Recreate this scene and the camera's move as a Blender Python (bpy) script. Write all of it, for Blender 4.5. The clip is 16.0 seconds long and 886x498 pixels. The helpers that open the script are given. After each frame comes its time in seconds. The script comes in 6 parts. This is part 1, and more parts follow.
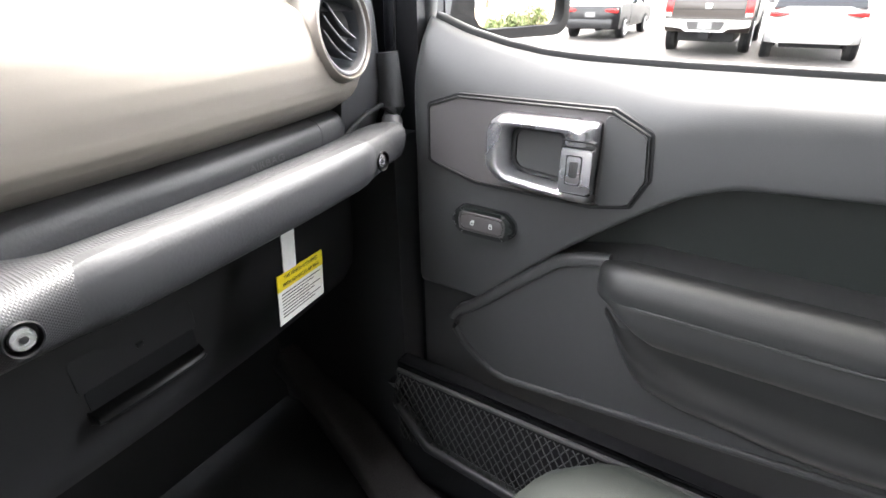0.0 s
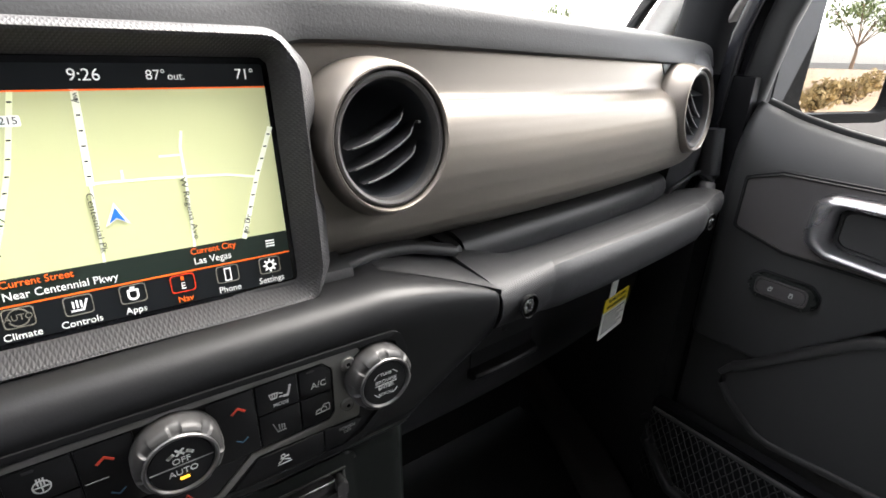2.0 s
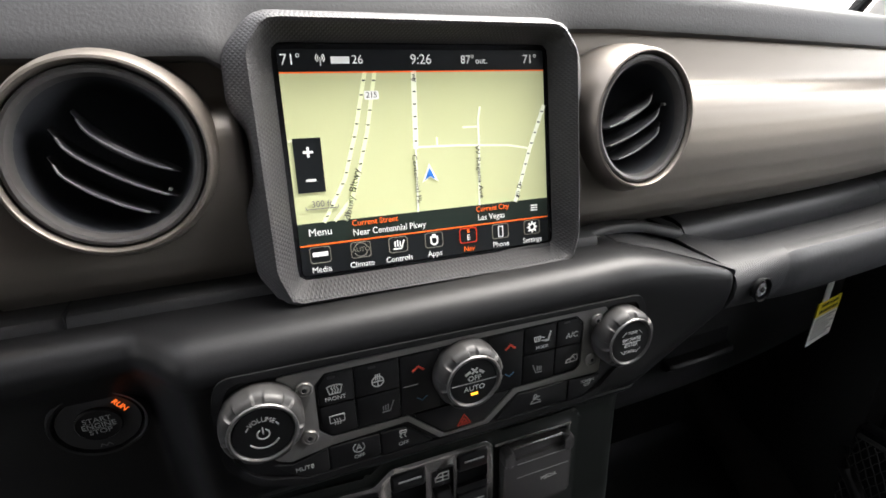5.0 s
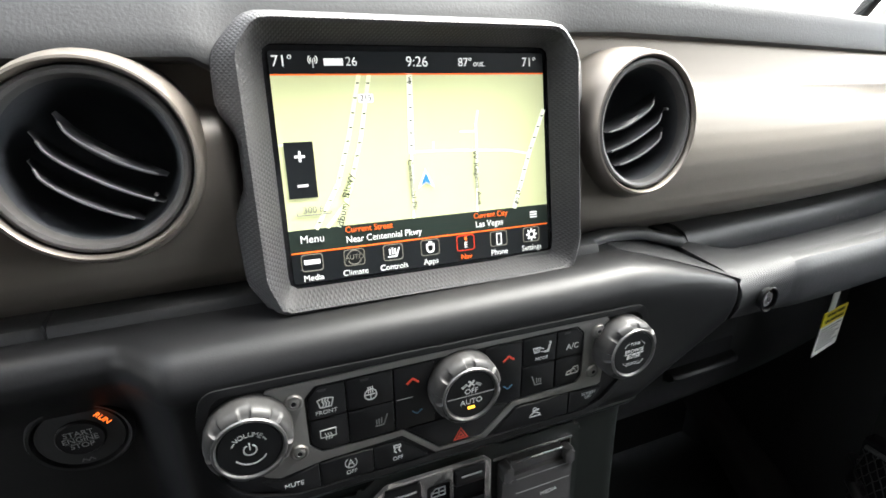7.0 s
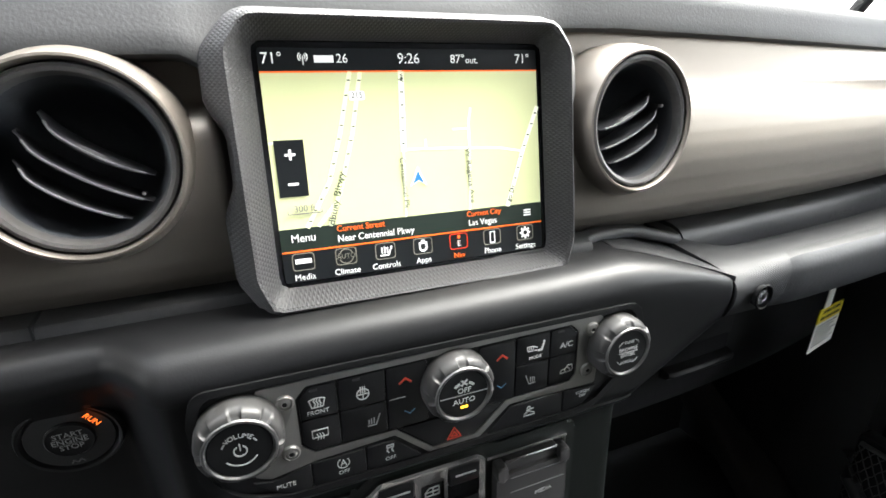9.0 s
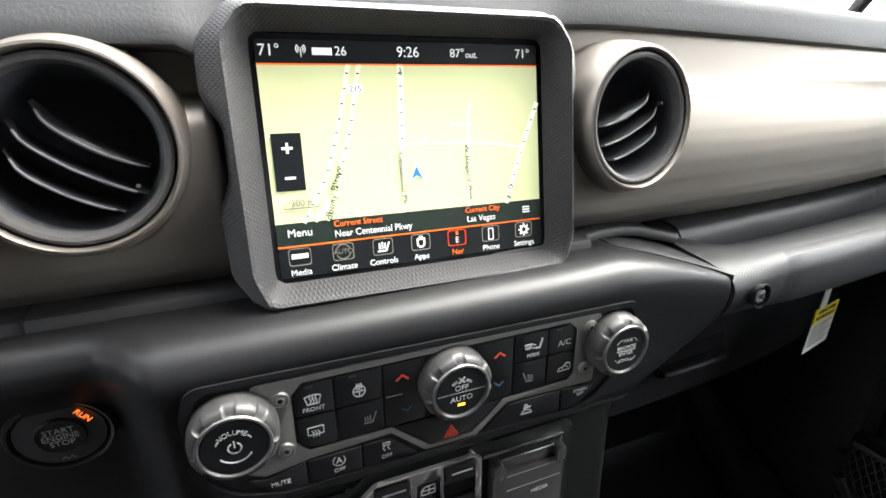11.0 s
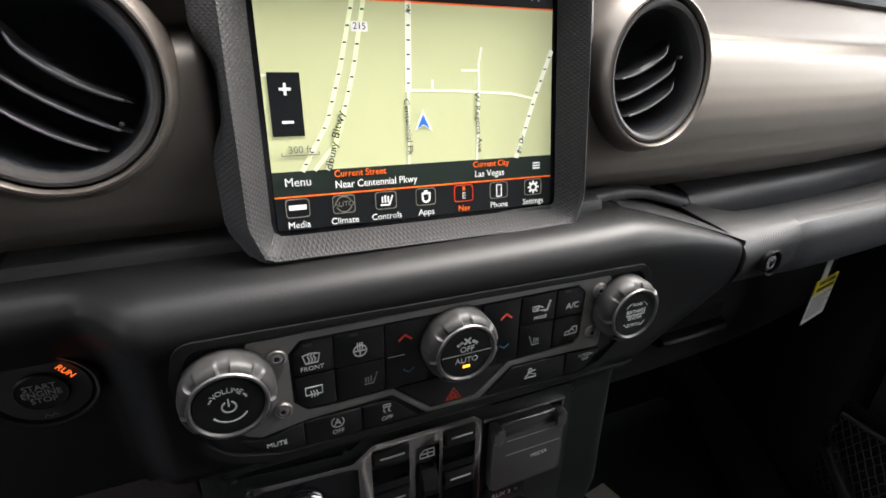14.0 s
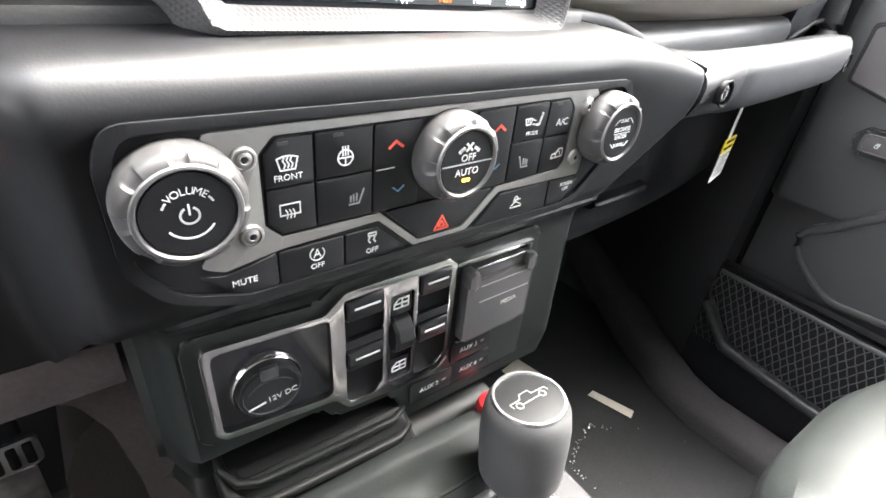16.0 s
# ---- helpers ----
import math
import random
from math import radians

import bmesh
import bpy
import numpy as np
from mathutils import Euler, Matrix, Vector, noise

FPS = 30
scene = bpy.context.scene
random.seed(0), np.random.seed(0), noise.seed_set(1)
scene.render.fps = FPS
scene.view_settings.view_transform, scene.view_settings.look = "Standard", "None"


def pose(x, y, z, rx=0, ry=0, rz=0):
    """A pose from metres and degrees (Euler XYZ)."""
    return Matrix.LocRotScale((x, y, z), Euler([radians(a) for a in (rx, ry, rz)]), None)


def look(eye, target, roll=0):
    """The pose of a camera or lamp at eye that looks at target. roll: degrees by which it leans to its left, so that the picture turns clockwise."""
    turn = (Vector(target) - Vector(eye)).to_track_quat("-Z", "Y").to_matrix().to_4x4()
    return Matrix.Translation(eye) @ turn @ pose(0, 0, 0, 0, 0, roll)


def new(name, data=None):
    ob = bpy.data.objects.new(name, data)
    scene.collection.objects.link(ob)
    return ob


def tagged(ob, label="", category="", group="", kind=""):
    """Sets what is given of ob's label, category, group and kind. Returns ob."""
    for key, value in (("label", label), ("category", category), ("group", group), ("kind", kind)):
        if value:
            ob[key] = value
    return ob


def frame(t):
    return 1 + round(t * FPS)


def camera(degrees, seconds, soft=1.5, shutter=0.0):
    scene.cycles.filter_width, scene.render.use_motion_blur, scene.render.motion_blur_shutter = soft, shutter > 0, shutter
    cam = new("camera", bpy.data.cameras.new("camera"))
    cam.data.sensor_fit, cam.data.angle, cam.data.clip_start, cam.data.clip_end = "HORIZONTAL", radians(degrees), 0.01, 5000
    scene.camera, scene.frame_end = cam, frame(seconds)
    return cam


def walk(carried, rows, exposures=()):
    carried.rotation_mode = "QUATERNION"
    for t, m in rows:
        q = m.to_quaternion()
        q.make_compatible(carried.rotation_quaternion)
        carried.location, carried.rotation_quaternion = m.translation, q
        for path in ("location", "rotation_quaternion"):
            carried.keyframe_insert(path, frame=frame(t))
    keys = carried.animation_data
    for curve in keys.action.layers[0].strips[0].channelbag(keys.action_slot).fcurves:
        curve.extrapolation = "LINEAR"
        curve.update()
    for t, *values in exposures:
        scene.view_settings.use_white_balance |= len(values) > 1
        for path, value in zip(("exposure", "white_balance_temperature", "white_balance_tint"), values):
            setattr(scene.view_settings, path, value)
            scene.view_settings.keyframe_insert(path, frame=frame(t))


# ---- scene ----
cam = camera(82.2, 16.0, soft=1.6)
EXPOSURES = [(0, 6.65, 6480, 10), (0.5, 5.85, 6480, 10), (1, 5.52, 6480, 10), (1.5, 5.38, 6480, 10), (2, 4.85, 6480, 10), (3.5, 4.6, 6480, 10), (6.5, 4.75, 6480, 10), (7, 5.3, 6350, 6), (13, 5.3, 6350, 6), (13.5, 4.4, 6480, 10), (14.5, 5.02, 6480, 10), (15.2, 6.18, 6480, 10), (16, 7.08, 6480, 10)]
PATH = [
    (0, (0.192, -0.333, 1.301), (1.69, 0.621, 0.383), -0.7),
    (0.5, (0.139, -0.321, 1.329), (1.552, 0.812, 0.479), -2.1),
    (1, (0.084, -0.311, 1.338), (1.408, 0.948, 0.525), -1.0),
    (1.5, (0.036, -0.297, 1.341), (1.239, 1.098, 0.562), -0.2),
    (2, (-0.009, -0.287, 1.34), (1.086, 1.197, 0.566), 1.4),
    (2.5, (-0.051, -0.291, 1.339), (0.9, 1.301, 0.59), 1.8),
    (3, (-0.081, -0.296, 1.338), (0.747, 1.382, 0.632), 1.0),
    (3.5, (-0.109, -0.295, 1.334), (0.63, 1.418, 0.613), 0.9),
    (4, (-0.111, -0.292, 1.328), (0.571, 1.438, 0.591), -0.8),
    (6.5, (-0.1, -0.279, 1.322), (0.593, 1.458, 0.613), -0.9),
    (7, (-0.101, -0.278, 1.321), (0.585, 1.463, 0.616), -0.7),
    (7.5, (-0.1, -0.278, 1.322), (0.584, 1.462, 0.61), -1.0),
    (8, (-0.099, -0.277, 1.322), (0.589, 1.459, 0.605), -1.1),
    (8.5, (-0.098, -0.277, 1.321), (0.59, 1.459, 0.608), -1.0),
    (9, (-0.097, -0.277, 1.321), (0.594, 1.458, 0.605), -0.8),
    (11.5, (-0.098, -0.274, 1.318), (0.611, 1.452, 0.598), -0.1),
    (12, (-0.098, -0.274, 1.319), (0.605, 1.453, 0.597), -0.2),
    (12.5, (-0.097, -0.274, 1.317), (0.601, 1.454, 0.592), -0.3),
    (13, (-0.096, -0.27, 1.316), (0.613, 1.448, 0.577), -0.5),
    (13.5, (-0.099, -0.269, 1.312), (0.609, 1.44, 0.55), 0.1),
    (14, (-0.102, -0.26, 1.304), (0.628, 1.41, 0.481), 1.5),
    (14.5, (-0.098, -0.251, 1.291), (0.646, 1.34, 0.335), 2.7),
    (15, (-0.101, -0.227, 1.264), (0.796, 1.234, 0.233), 6.1),
    (15.5, (-0.119, -0.218, 1.251), (0.875, 1.16, 0.197), 8.1),
    (16, (-0.144, -0.223, 1.23), (0.94, 1.082, 0.171), 6.3),
]
walk(cam, [(t, look(eye, target, roll)) for t, eye, target, roll in PATH], EXPOSURES)

# ---- world and sun: bright thin overcast ----
world = bpy.data.worlds.new("sky")
scene.world = world
world.use_nodes = True
wn = world.node_tree.nodes
sky = wn.new("ShaderNodeTexSky")
sky.sky_type = "NISHITA"
sky.sun_disc = False
sky.sun_elevation, sky.sun_rotation = radians(52), radians(68)
sky.dust_density, sky.air_density, sky.ozone_density = 2.0, 1.0, 1.0
wn["Background"].inputs["Strength"].default_value = 0.15
pale = wn.new("ShaderNodeHueSaturation")
pale.inputs["Saturation"].default_value = 0.2
world.node_tree.links.new(sky.outputs["Color"], pale.inputs["Color"])
world.node_tree.links.new(pale.outputs["Color"], wn["Background"].inputs["Color"])
sun_data = bpy.data.lights.new("sun", "SUN")
sun_data.energy, sun_data.angle, sun_data.color = 1.1, radians(60), (1.0, 0.96, 0.90)
sun = new("sun", sun_data)
sun.matrix_world = look((0, 0, 0), (-math.sin(radians(68)), -math.cos(radians(68)), -math.tan(radians(52))))


# ---- materials ----
def material(name, color, rough=0.5, metal=0.0, vary=0.15, grain=400.0, bump=0.15, spot=8.0, emit=0.0, coat=0.0, spec=0.5):
    """A surface with two scales of colour change and a fine relief."""
    m = bpy.data.materials.new(name)
    m.use_nodes = True
    n, l = m.node_tree.nodes, m.node_tree.links
    b = n["Principled BSDF"]
    b.inputs["Roughness"].default_value, b.inputs["Metallic"].default_value = rough, metal
    b.inputs["Coat Weight"].default_value, b.inputs["Specular IOR Level"].default_value = coat, spec
    tc = n.new("ShaderNodeTexCoord")
    big, fine = n.new("ShaderNodeTexNoise"), n.new("ShaderNodeTexNoise")
    big.inputs["Scale"].default_value, fine.inputs["Scale"].default_value = spot, grain
    big.inputs["Detail"].default_value, fine.inputs["Detail"].default_value = 4, 2
    add, ramp = n.new("ShaderNodeMath"), n.new("ShaderNodeMapRange")
    l.new(tc.outputs["Object"], big.inputs["Vector"]), l.new(tc.outputs["Object"], fine.inputs["Vector"])
    l.new(big.outputs["Fac"], add.inputs[0]), l.new(fine.outputs["Fac"], add.inputs[1])
    l.new(add.outputs[0], ramp.inputs["Value"])
    ramp.inputs["From Min"].default_value, ramp.inputs["From Max"].default_value = 0.6, 1.4
    ramp.inputs["To Min"].default_value, ramp.inputs["To Max"].default_value = 1 - vary, 1 + vary
    mul = n.new("ShaderNodeVectorMath")
    mul.operation = "SCALE"
    mul.inputs[0].default_value = color
    l.new(ramp.outputs[0], mul.inputs["Scale"]), l.new(mul.outputs[0], b.inputs["Base Color"])
    rr = n.new("ShaderNodeMapRange")
    rr.inputs["To Min"].default_value, rr.inputs["To Max"].default_value = max(0.02, rough - 0.07), min(1, rough + 0.07)
    l.new(big.outputs["Fac"], rr.inputs["Value"]), l.new(rr.outputs[0], b.inputs["Roughness"])
    if bump:
        bp = n.new("ShaderNodeBump")
        bp.inputs["Strength"].default_value, bp.inputs["Distance"].default_value = bump, 0.0006
        l.new(fine.outputs["Fac"], bp.inputs["Height"]), l.new(bp.outputs[0], b.inputs["Normal"])
    if emit:
        b.inputs["Emission Color"].default_value, b.inputs["Emission Strength"].default_value = (*color, 1), emit
    return m


def knurled(name, color, rough, pitch, plane="XZ"):
    """Plastic moulded with a fine diamond knurl of that pitch in metres."""
    m = material(name, color, rough, bump=0, spec=0.33)
    n, l = m.node_tree.nodes, m.node_tree.links
    tc, waves = n.new("ShaderNodeTexCoord"), []
    for k in (1, -1):
        mp, w = n.new("ShaderNodeMapping"), n.new("ShaderNodeTexWave")
        mp.inputs["Rotation"].default_value = (0, radians(45 * k), 0) if plane == "XZ" else (0, 0, radians(45 * k))
        w.wave_type, w.bands_direction = "BANDS", "X"
        w.inputs["Scale"].default_value = 0.314 / pitch
        l.new(tc.outputs["Object"], mp.inputs["Vector"]), l.new(mp.outputs[0], w.inputs["Vector"])
        waves.append(w)
    mul, bp = n.new("ShaderNodeMath"), n.new("ShaderNodeBump")
    mul.operation = "MINIMUM"
    l.new(waves[0].outputs["Fac"], mul.inputs[0]), l.new(waves[1].outputs["Fac"], mul.inputs[1])
    bp.inputs["Strength"].default_value, bp.inputs["Distance"].default_value = 0.28, 0.0008
    l.new(mul.outputs[0], bp.inputs["Height"]), l.new(bp.outputs[0], n["Principled BSDF"].inputs["Normal"])
    return m


def glass(name, tint=(0.97, 0.98, 0.97)):
    m = bpy.data.materials.new(name)
    m.use_nodes = True
    n, l = m.node_tree.nodes, m.node_tree.links
    tr, gl, fr, mx = n.new("ShaderNodeBsdfTransparent"), n.new("ShaderNodeBsdfGlossy"), n.new("ShaderNodeFresnel"), n.new("ShaderNodeMixShader")
    tr.inputs["Color"].default_value = (*tint, 1)
    gl.inputs["Roughness"].default_value = 0.0
    fr.inputs["IOR"].default_value = 1.35
    l.new(fr.outputs[0], mx.inputs[0]), l.new(tr.outputs[0], mx.inputs[1]), l.new(gl.outputs[0], mx.inputs[2])
    l.new(mx.outputs[0], n["Material Output"].inputs["Surface"])
    return m


SOFT = material("soft_touch_plastic", (0.0050, 0.0050, 0.0054), 0.38, vary=0.10, grain=900, bump=0.10, spec=0.28)
# darker copy of the door vinyl: puts the armrest's shade into the colour
VINYL_SHADE = material("shaded_door_vinyl", (0.013, 0.013, 0.013), 0.50, vary=0.12, grain=700, bump=0.2, spec=0.40)
VINYL = material("door_vinyl", (0.025, 0.025, 0.025), 0.50, vary=0.12, grain=900, bump=0.14, spec=0.5)
GLOVE = material("lower_dash_plastic", (0.017, 0.017, 0.018), 0.52, vary=0.15, grain=1200, bump=0.12, spec=0.28)
PAD = material("dash_pad_grain", (0.018, 0.018, 0.019), 0.55, vary=0.12, grain=600, bump=0.30)
HARD = material("hard_black_plastic", (0.020, 0.020, 0.021), 0.42, vary=0.15, grain=1200, bump=0.12)
GRAIN = material("grained_dark_plastic", (0.018, 0.018, 0.019), 0.45, vary=0.12, grain=450, bump=0.30)
DARK = material("matt_black_plastic", (0.009, 0.009, 0.010), 0.55, vary=0.15, spec=0.2)
BUTTON = material("button_black", (0.0065, 0.0065, 0.0070), 0.34, vary=0.1, bump=0.05, spec=0.32)
GLOSS = material("gloss_black", (0.006, 0.006, 0.007), 0.12, vary=0.05, bump=0)
TRIM = material("warm_grey_metallic_paint", (0.210, 0.187, 0.163), 0.37, 0.75, vary=0.06, grain=2500, bump=0.06, spot=5)
RING = material("vent_ring_metallic", (0.215, 0.190, 0.166), 0.34, 0.75, vary=0.06, grain=2500, bump=0.04)
SATIN = material("satin_silver", (0.27, 0.26, 0.25), 0.38, 0.85, vary=0.08, grain=3000, bump=0.04)
KNOB = material("dark_satin_knob", (0.034, 0.033, 0.0325), 0.42, 0.35, vary=0.1, grain=2000, bump=0.05)
RIMK = material("knob_rim", (0.13, 0.127, 0.125), 0.34, 0.8, vary=0.06, bump=0)
CHROME = material("chrome", (0.74, 0.74, 0.75), 0.24, 1.0, vary=0.04, bump=0)
BRIGHT = material("satin_chrome", (0.50, 0.49, 0.49), 0.22, 0.9, vary=0.05, bump=0)
STACK = material("dark_gloss_plastic", (0.0080, 0.0092, 0.0084), 0.33, vary=0.12, grain=1200, bump=0.05, spec=0.35)
KNURL = knurled("knurled_plastic", (0.032, 0.031, 0.032), 0.50, 0.0018)
KNURL.node_tree.nodes["Bump"].inputs["Strength"].default_value = 0.36
FINEK = knurled("fine_knurl", (0.023, 0.023, 0.024), 0.46, 0.0015)
FINEK.node_tree.nodes["Bump"].inputs["Strength"].default_value = 0.34
WHITE = material("white_print", (0.52, 0.52, 0.51), 0.5, vary=0.05, bump=0)
GREYP = material("dim_grey_print", (0.20, 0.20, 0.20), 0.5, vary=0.05, bump=0)
REDP = material("red_print", (0.55, 0.06, 0.035), 0.5, vary=0.05, bump=0)
BLUEP = material("dark_blue_print", (0.05, 0.12, 0.20), 0.5, vary=0.05, bump=0)
AMBER = material("amber_lamp", (1.0, 0.42, 0.03), 0.4, emit=0.10, vary=0.02, bump=0)
RUN = material("run_lamp", (1.0, 0.16, 0.02), 0.4, emit=0.06, vary=0.02, bump=0)
YELLOW = material("yellow_card", (0.80, 0.62, 0.02), 0.5, vary=0.06, bump=0.05)
PAPER = material("white_card", (0.75, 0.75, 0.72), 0.55, vary=0.05, bump=0.05)
LABELP = material("tan_label", (0.66, 0.60, 0.52), 0.55, vary=0.1, bump=0.05)
CARPET = material("dark_grey_carpet", (0.017, 0.017, 0.018), 0.95, vary=0.5, grain=700, bump=0.9)
# brown of the trim, raised further to carry the haze over it
FELT = material("dark_brown_trim", (0.085, 0.068, 0.068), 0.85, vary=0.2, grain=300, bump=0.3)
JAMB = material("door_jamb_black", (0.004, 0.004, 0.0045), 0.6, vary=0.2, spec=0.1)
RUBBER = material("black_rubber", (0.010, 0.010, 0.010), 0.6, vary=0.2, bump=0.2, spec=0.25)
LEATHER = material("black_seat_leather", (0.011, 0.013, 0.012), 0.62, vary=0.12, grain=500, bump=0.3, spec=0.25)
# pale so that the unseen roof reflects fill light into the cabin
HEADLINER = material("bounce_headliner", (0.34, 0.33, 0.315), 0.9, vary=0.15, grain=600, bump=0.4)
CREAM = material("pillar_trim", (0.44, 0.42, 0.39), 0.7, vary=0.1, grain=600, bump=0.2)
REDK = material("red_plastic", (0.32, 0.012, 0.015), 0.40, vary=0.06)
TINT = glass("tinted_glass", (0.36, 0.35, 0.34))
SIDE = glass("side_window_glass", (0.205, 0.20, 0.192))
PRIVACY = glass("privacy_glass", (0.13, 0.13, 0.132))
MIRROR = material("mirror_silver", (0.9, 0.9, 0.9), 0.0, 1.0, vary=0.0, bump=0)
MIRROR.node_tree.nodes["Principled BSDF"].inputs["Roughness"].default_value = 0.01
for link in list(MIRROR.node_tree.links):
    if link.to_socket.name == "Roughness":
        MIRROR.node_tree.links.remove(link)


GLOW = 0.0222  # brightness of the lit display and lamps against the daylight


def lit(name, color, strength):
    return material(name, color, 0.3, emit=strength * GLOW, vary=0.0, bump=0)


# ---- helpers ----
WORLD_OF = {}


def thing(name, at, label, category, group="", kind=""):
    ob = new(name)
    ob.location = at
    ob.empty_display_size = 0.02
    WORLD_OF[ob.name] = Matrix.Translation(at)
    return tagged(ob, label, category, group, kind)


def part(name, bm, mat, parent, label="", sharp=38, kind=""):
    """Links a bmesh, given in world metres, as one mesh object under a thing or a part."""
    bmesh.ops.recalc_face_normals(bm, faces=bm.faces)
    me = bpy.data.meshes.new(name)
    bm.to_mesh(me)
    bm.free()
    me.materials.append(mat)
    me.shade_smooth()
    me.set_sharp_from_angle(angle=radians(sharp))
    return hang(new(name, me), parent, label, kind)


def hang(ob, parent, label="", kind=""):
    WORLD_OF[ob.name] = Matrix.Identity(4)
    if parent is not None:
        ob.parent = parent
        ob.matrix_parent_inverse = WORLD_OF[parent.name].inverted()
    return tagged(ob, label, kind=kind)


def solid(name, bm, mat, label, category, group="", kind=""):
    """A top-level thing of one mesh."""
    return tagged(part(name, bm, mat, None), label, category, group, kind)


def plane(origin, u, v):
    """A frame on a surface: u to the right, v up, w out of it."""
    u, v = Vector(u).normalized(), Vector(v).normalized()
    w = u.cross(v).normalized()
    v = w.cross(u)
    m = Matrix((u, v, w)).transposed().to_4x4()
    m.translation = origin
    return m


def fillet(pts, r, n=4):
    """A closed outline with its corners rounded; r is one radius or one for each corner."""
    out, k = [], len(pts)
    for i, p in enumerate(pts):
        rad = r[i] if isinstance(r, (list, tuple)) else r
        p, a, b = Vector(p), Vector(pts[i - 1]), Vector(pts[(i + 1) % k])
        da, db = (a - p), (b - p)
        half = da.angle(db) / 2
        if rad <= 0 or half > 1.55:
            out.append(p)
            continue
        cut = min(rad / math.tan(half), da.length * 0.48, db.length * 0.48)
        s, e = p + da.normalized() * cut, p + db.normalized() * cut
        for j in range(n + 1):
            t = j / n
            out.append((1 - t) ** 2 * s + 2 * t * (1 - t) * p + t * t * e)
    return out


def rect(u0, u1, v0, v1):
    return [(u0, v0), (u1, v0), (u1, v1), (u0, v1)]


def prism(bm, outline, m, w0, w1, bev=0.0, seg=2, holes=()):
    """Extrudes an outline from w0 to w1 along the frame m; bevels the w1 rim."""
    made = []
    loops = [list(outline)] + [list(h) for h in holes]
    edges = []
    for loop in loops:
        vs = [bm.verts.new(m @ Vector((p[0], p[1], w1))) for p in loop]
        edges += [bm.edges.new((vs[i], vs[(i + 1) % len(vs)])) for i in range(len(vs))]
        made.append(vs)
    if holes:
        front = [f for f in bmesh.ops.triangle_fill(bm, use_beauty=True, use_dissolve=False, edges=edges)["geom"] if isinstance(f, bmesh.types.BMFace)]
    else:
        front = [bm.faces.new(made[0])]
    rims = []
    off = (m.to_3x3() @ Vector((0, 0, w0 - w1)))
    for vs in made:
        back = [bm.verts.new(v.co + off) for v in vs]
        for i in range(len(vs)):
            j = (i + 1) % len(vs)
            bm.faces.new((vs[i], vs[j], back[j], back[i]))
            rims.append(bm.edges.get((vs[i], vs[j])))
    if not holes:
        bm.faces.new(list(reversed(back)))
    if bev:
        bmesh.ops.bevel(bm, geom=rims, offset=bev, segments=seg, profile=0.5, affect="EDGES", clamp_overlap=True)
    return bm


def plate(outline, m, w0, w1, bev=0.0, seg=2, holes=()):
    return prism(bmesh.new(), outline, m, w0, w1, bev, seg, holes)


def box(x0, x1, y0, y1, z0, z1, bev=0.0, seg=2, bm=None):
    bm = bm or bmesh.new()
    vs = [bm.verts.new((x, y, z)) for z in (z0, z1) for y in (y0, y1) for x in (x0, x1)]
    fs = [bm.faces.new([vs[i] for i in q]) for q in ((0, 1, 3, 2), (4, 5, 7, 6), (0, 1, 5, 4), (2, 3, 7, 6), (0, 2, 6, 4), (1, 3, 7, 5))]
    if bev:
        bmesh.ops.bevel(bm, geom=list({e for f in fs for e in f.edges}), offset=bev, segments=seg, profile=0.5, affect="EDGES", clamp_overlap=True)
    return bm


def loft(sections, caps=True, closed=False, bm=None):
    """Skins a row of sections that have the same number of points."""
    bm = bm or bmesh.new()
    rows = [[bm.verts.new(p) for p in s] for s in sections]
    k = len(rows[0])
    for a, b in zip(rows, rows[1:]):
        for i in range(k if closed else k - 1):
            j = (i + 1) % k
            bm.faces.new((a[i], a[j], b[j], b[i]))
    if caps:
        bm.faces.new(rows[0]), bm.faces.new(list(reversed(rows[-1])))
    return bm


def lathe(profile, m, seg=48, bm=None, wave=None):
    """Turns (radius, height) points round the w axis of m. wave(angle, index) scales the radius."""
    bm = bm or bmesh.new()
    rows = []
    for i, (r, h) in enumerate(profile):
        row = []
        for j in range(seg):
            a = 2 * math.pi * j / seg
            q = r * (wave(a, i) if wave else 1)
            row.append(bm.verts.new(m @ Vector((q * math.cos(a), q * math.sin(a), h))))
        rows.append(row)
    for a, b in zip(rows, rows[1:]):
        for j in range(seg):
            k = (j + 1) % seg
            bm.faces.new((a[j], a[k], b[k], b[j]))
    return bm


def disc_lathe(profile, m, seg=48, wave=None):
    bm = lathe(profile, m, seg, wave=wave)
    bm.verts.ensure_lookup_table()
    n = len(bm.verts)
    bm.faces.new([bm.verts[n - seg + j] for j in range(seg)])
    bm.faces.new([bm.verts[j] for j in reversed(range(seg))])
    return bm


def ribbon(lines, m, width, w0=0.0, w1=0.0003, bm=None):
    """Flat strokes of that width along polylines on the frame m."""
    bm = bm or bmesh.new()
    for line in lines:
        pts = [Vector(p) for p in line]
        for a, b in zip(pts, pts[1:]):
            d = (b - a)
            if d.length < 1e-7:
                continue
            d.normalize()
            s, e = Vector((-d.y, d.x)) * width / 2, d * width * 0.3
            prism(bm, [a - e - s, b + e - s, b + e + s, a - e + s], m, w0, w1)
    return bm


def arc(cx, cy, r, a0, a1, n=12):
    return [(cx + r * math.cos(radians(a0 + (a1 - a0) * i / n)), cy + r * math.sin(radians(a0 + (a1 - a0) * i / n))) for i in range(n + 1)]


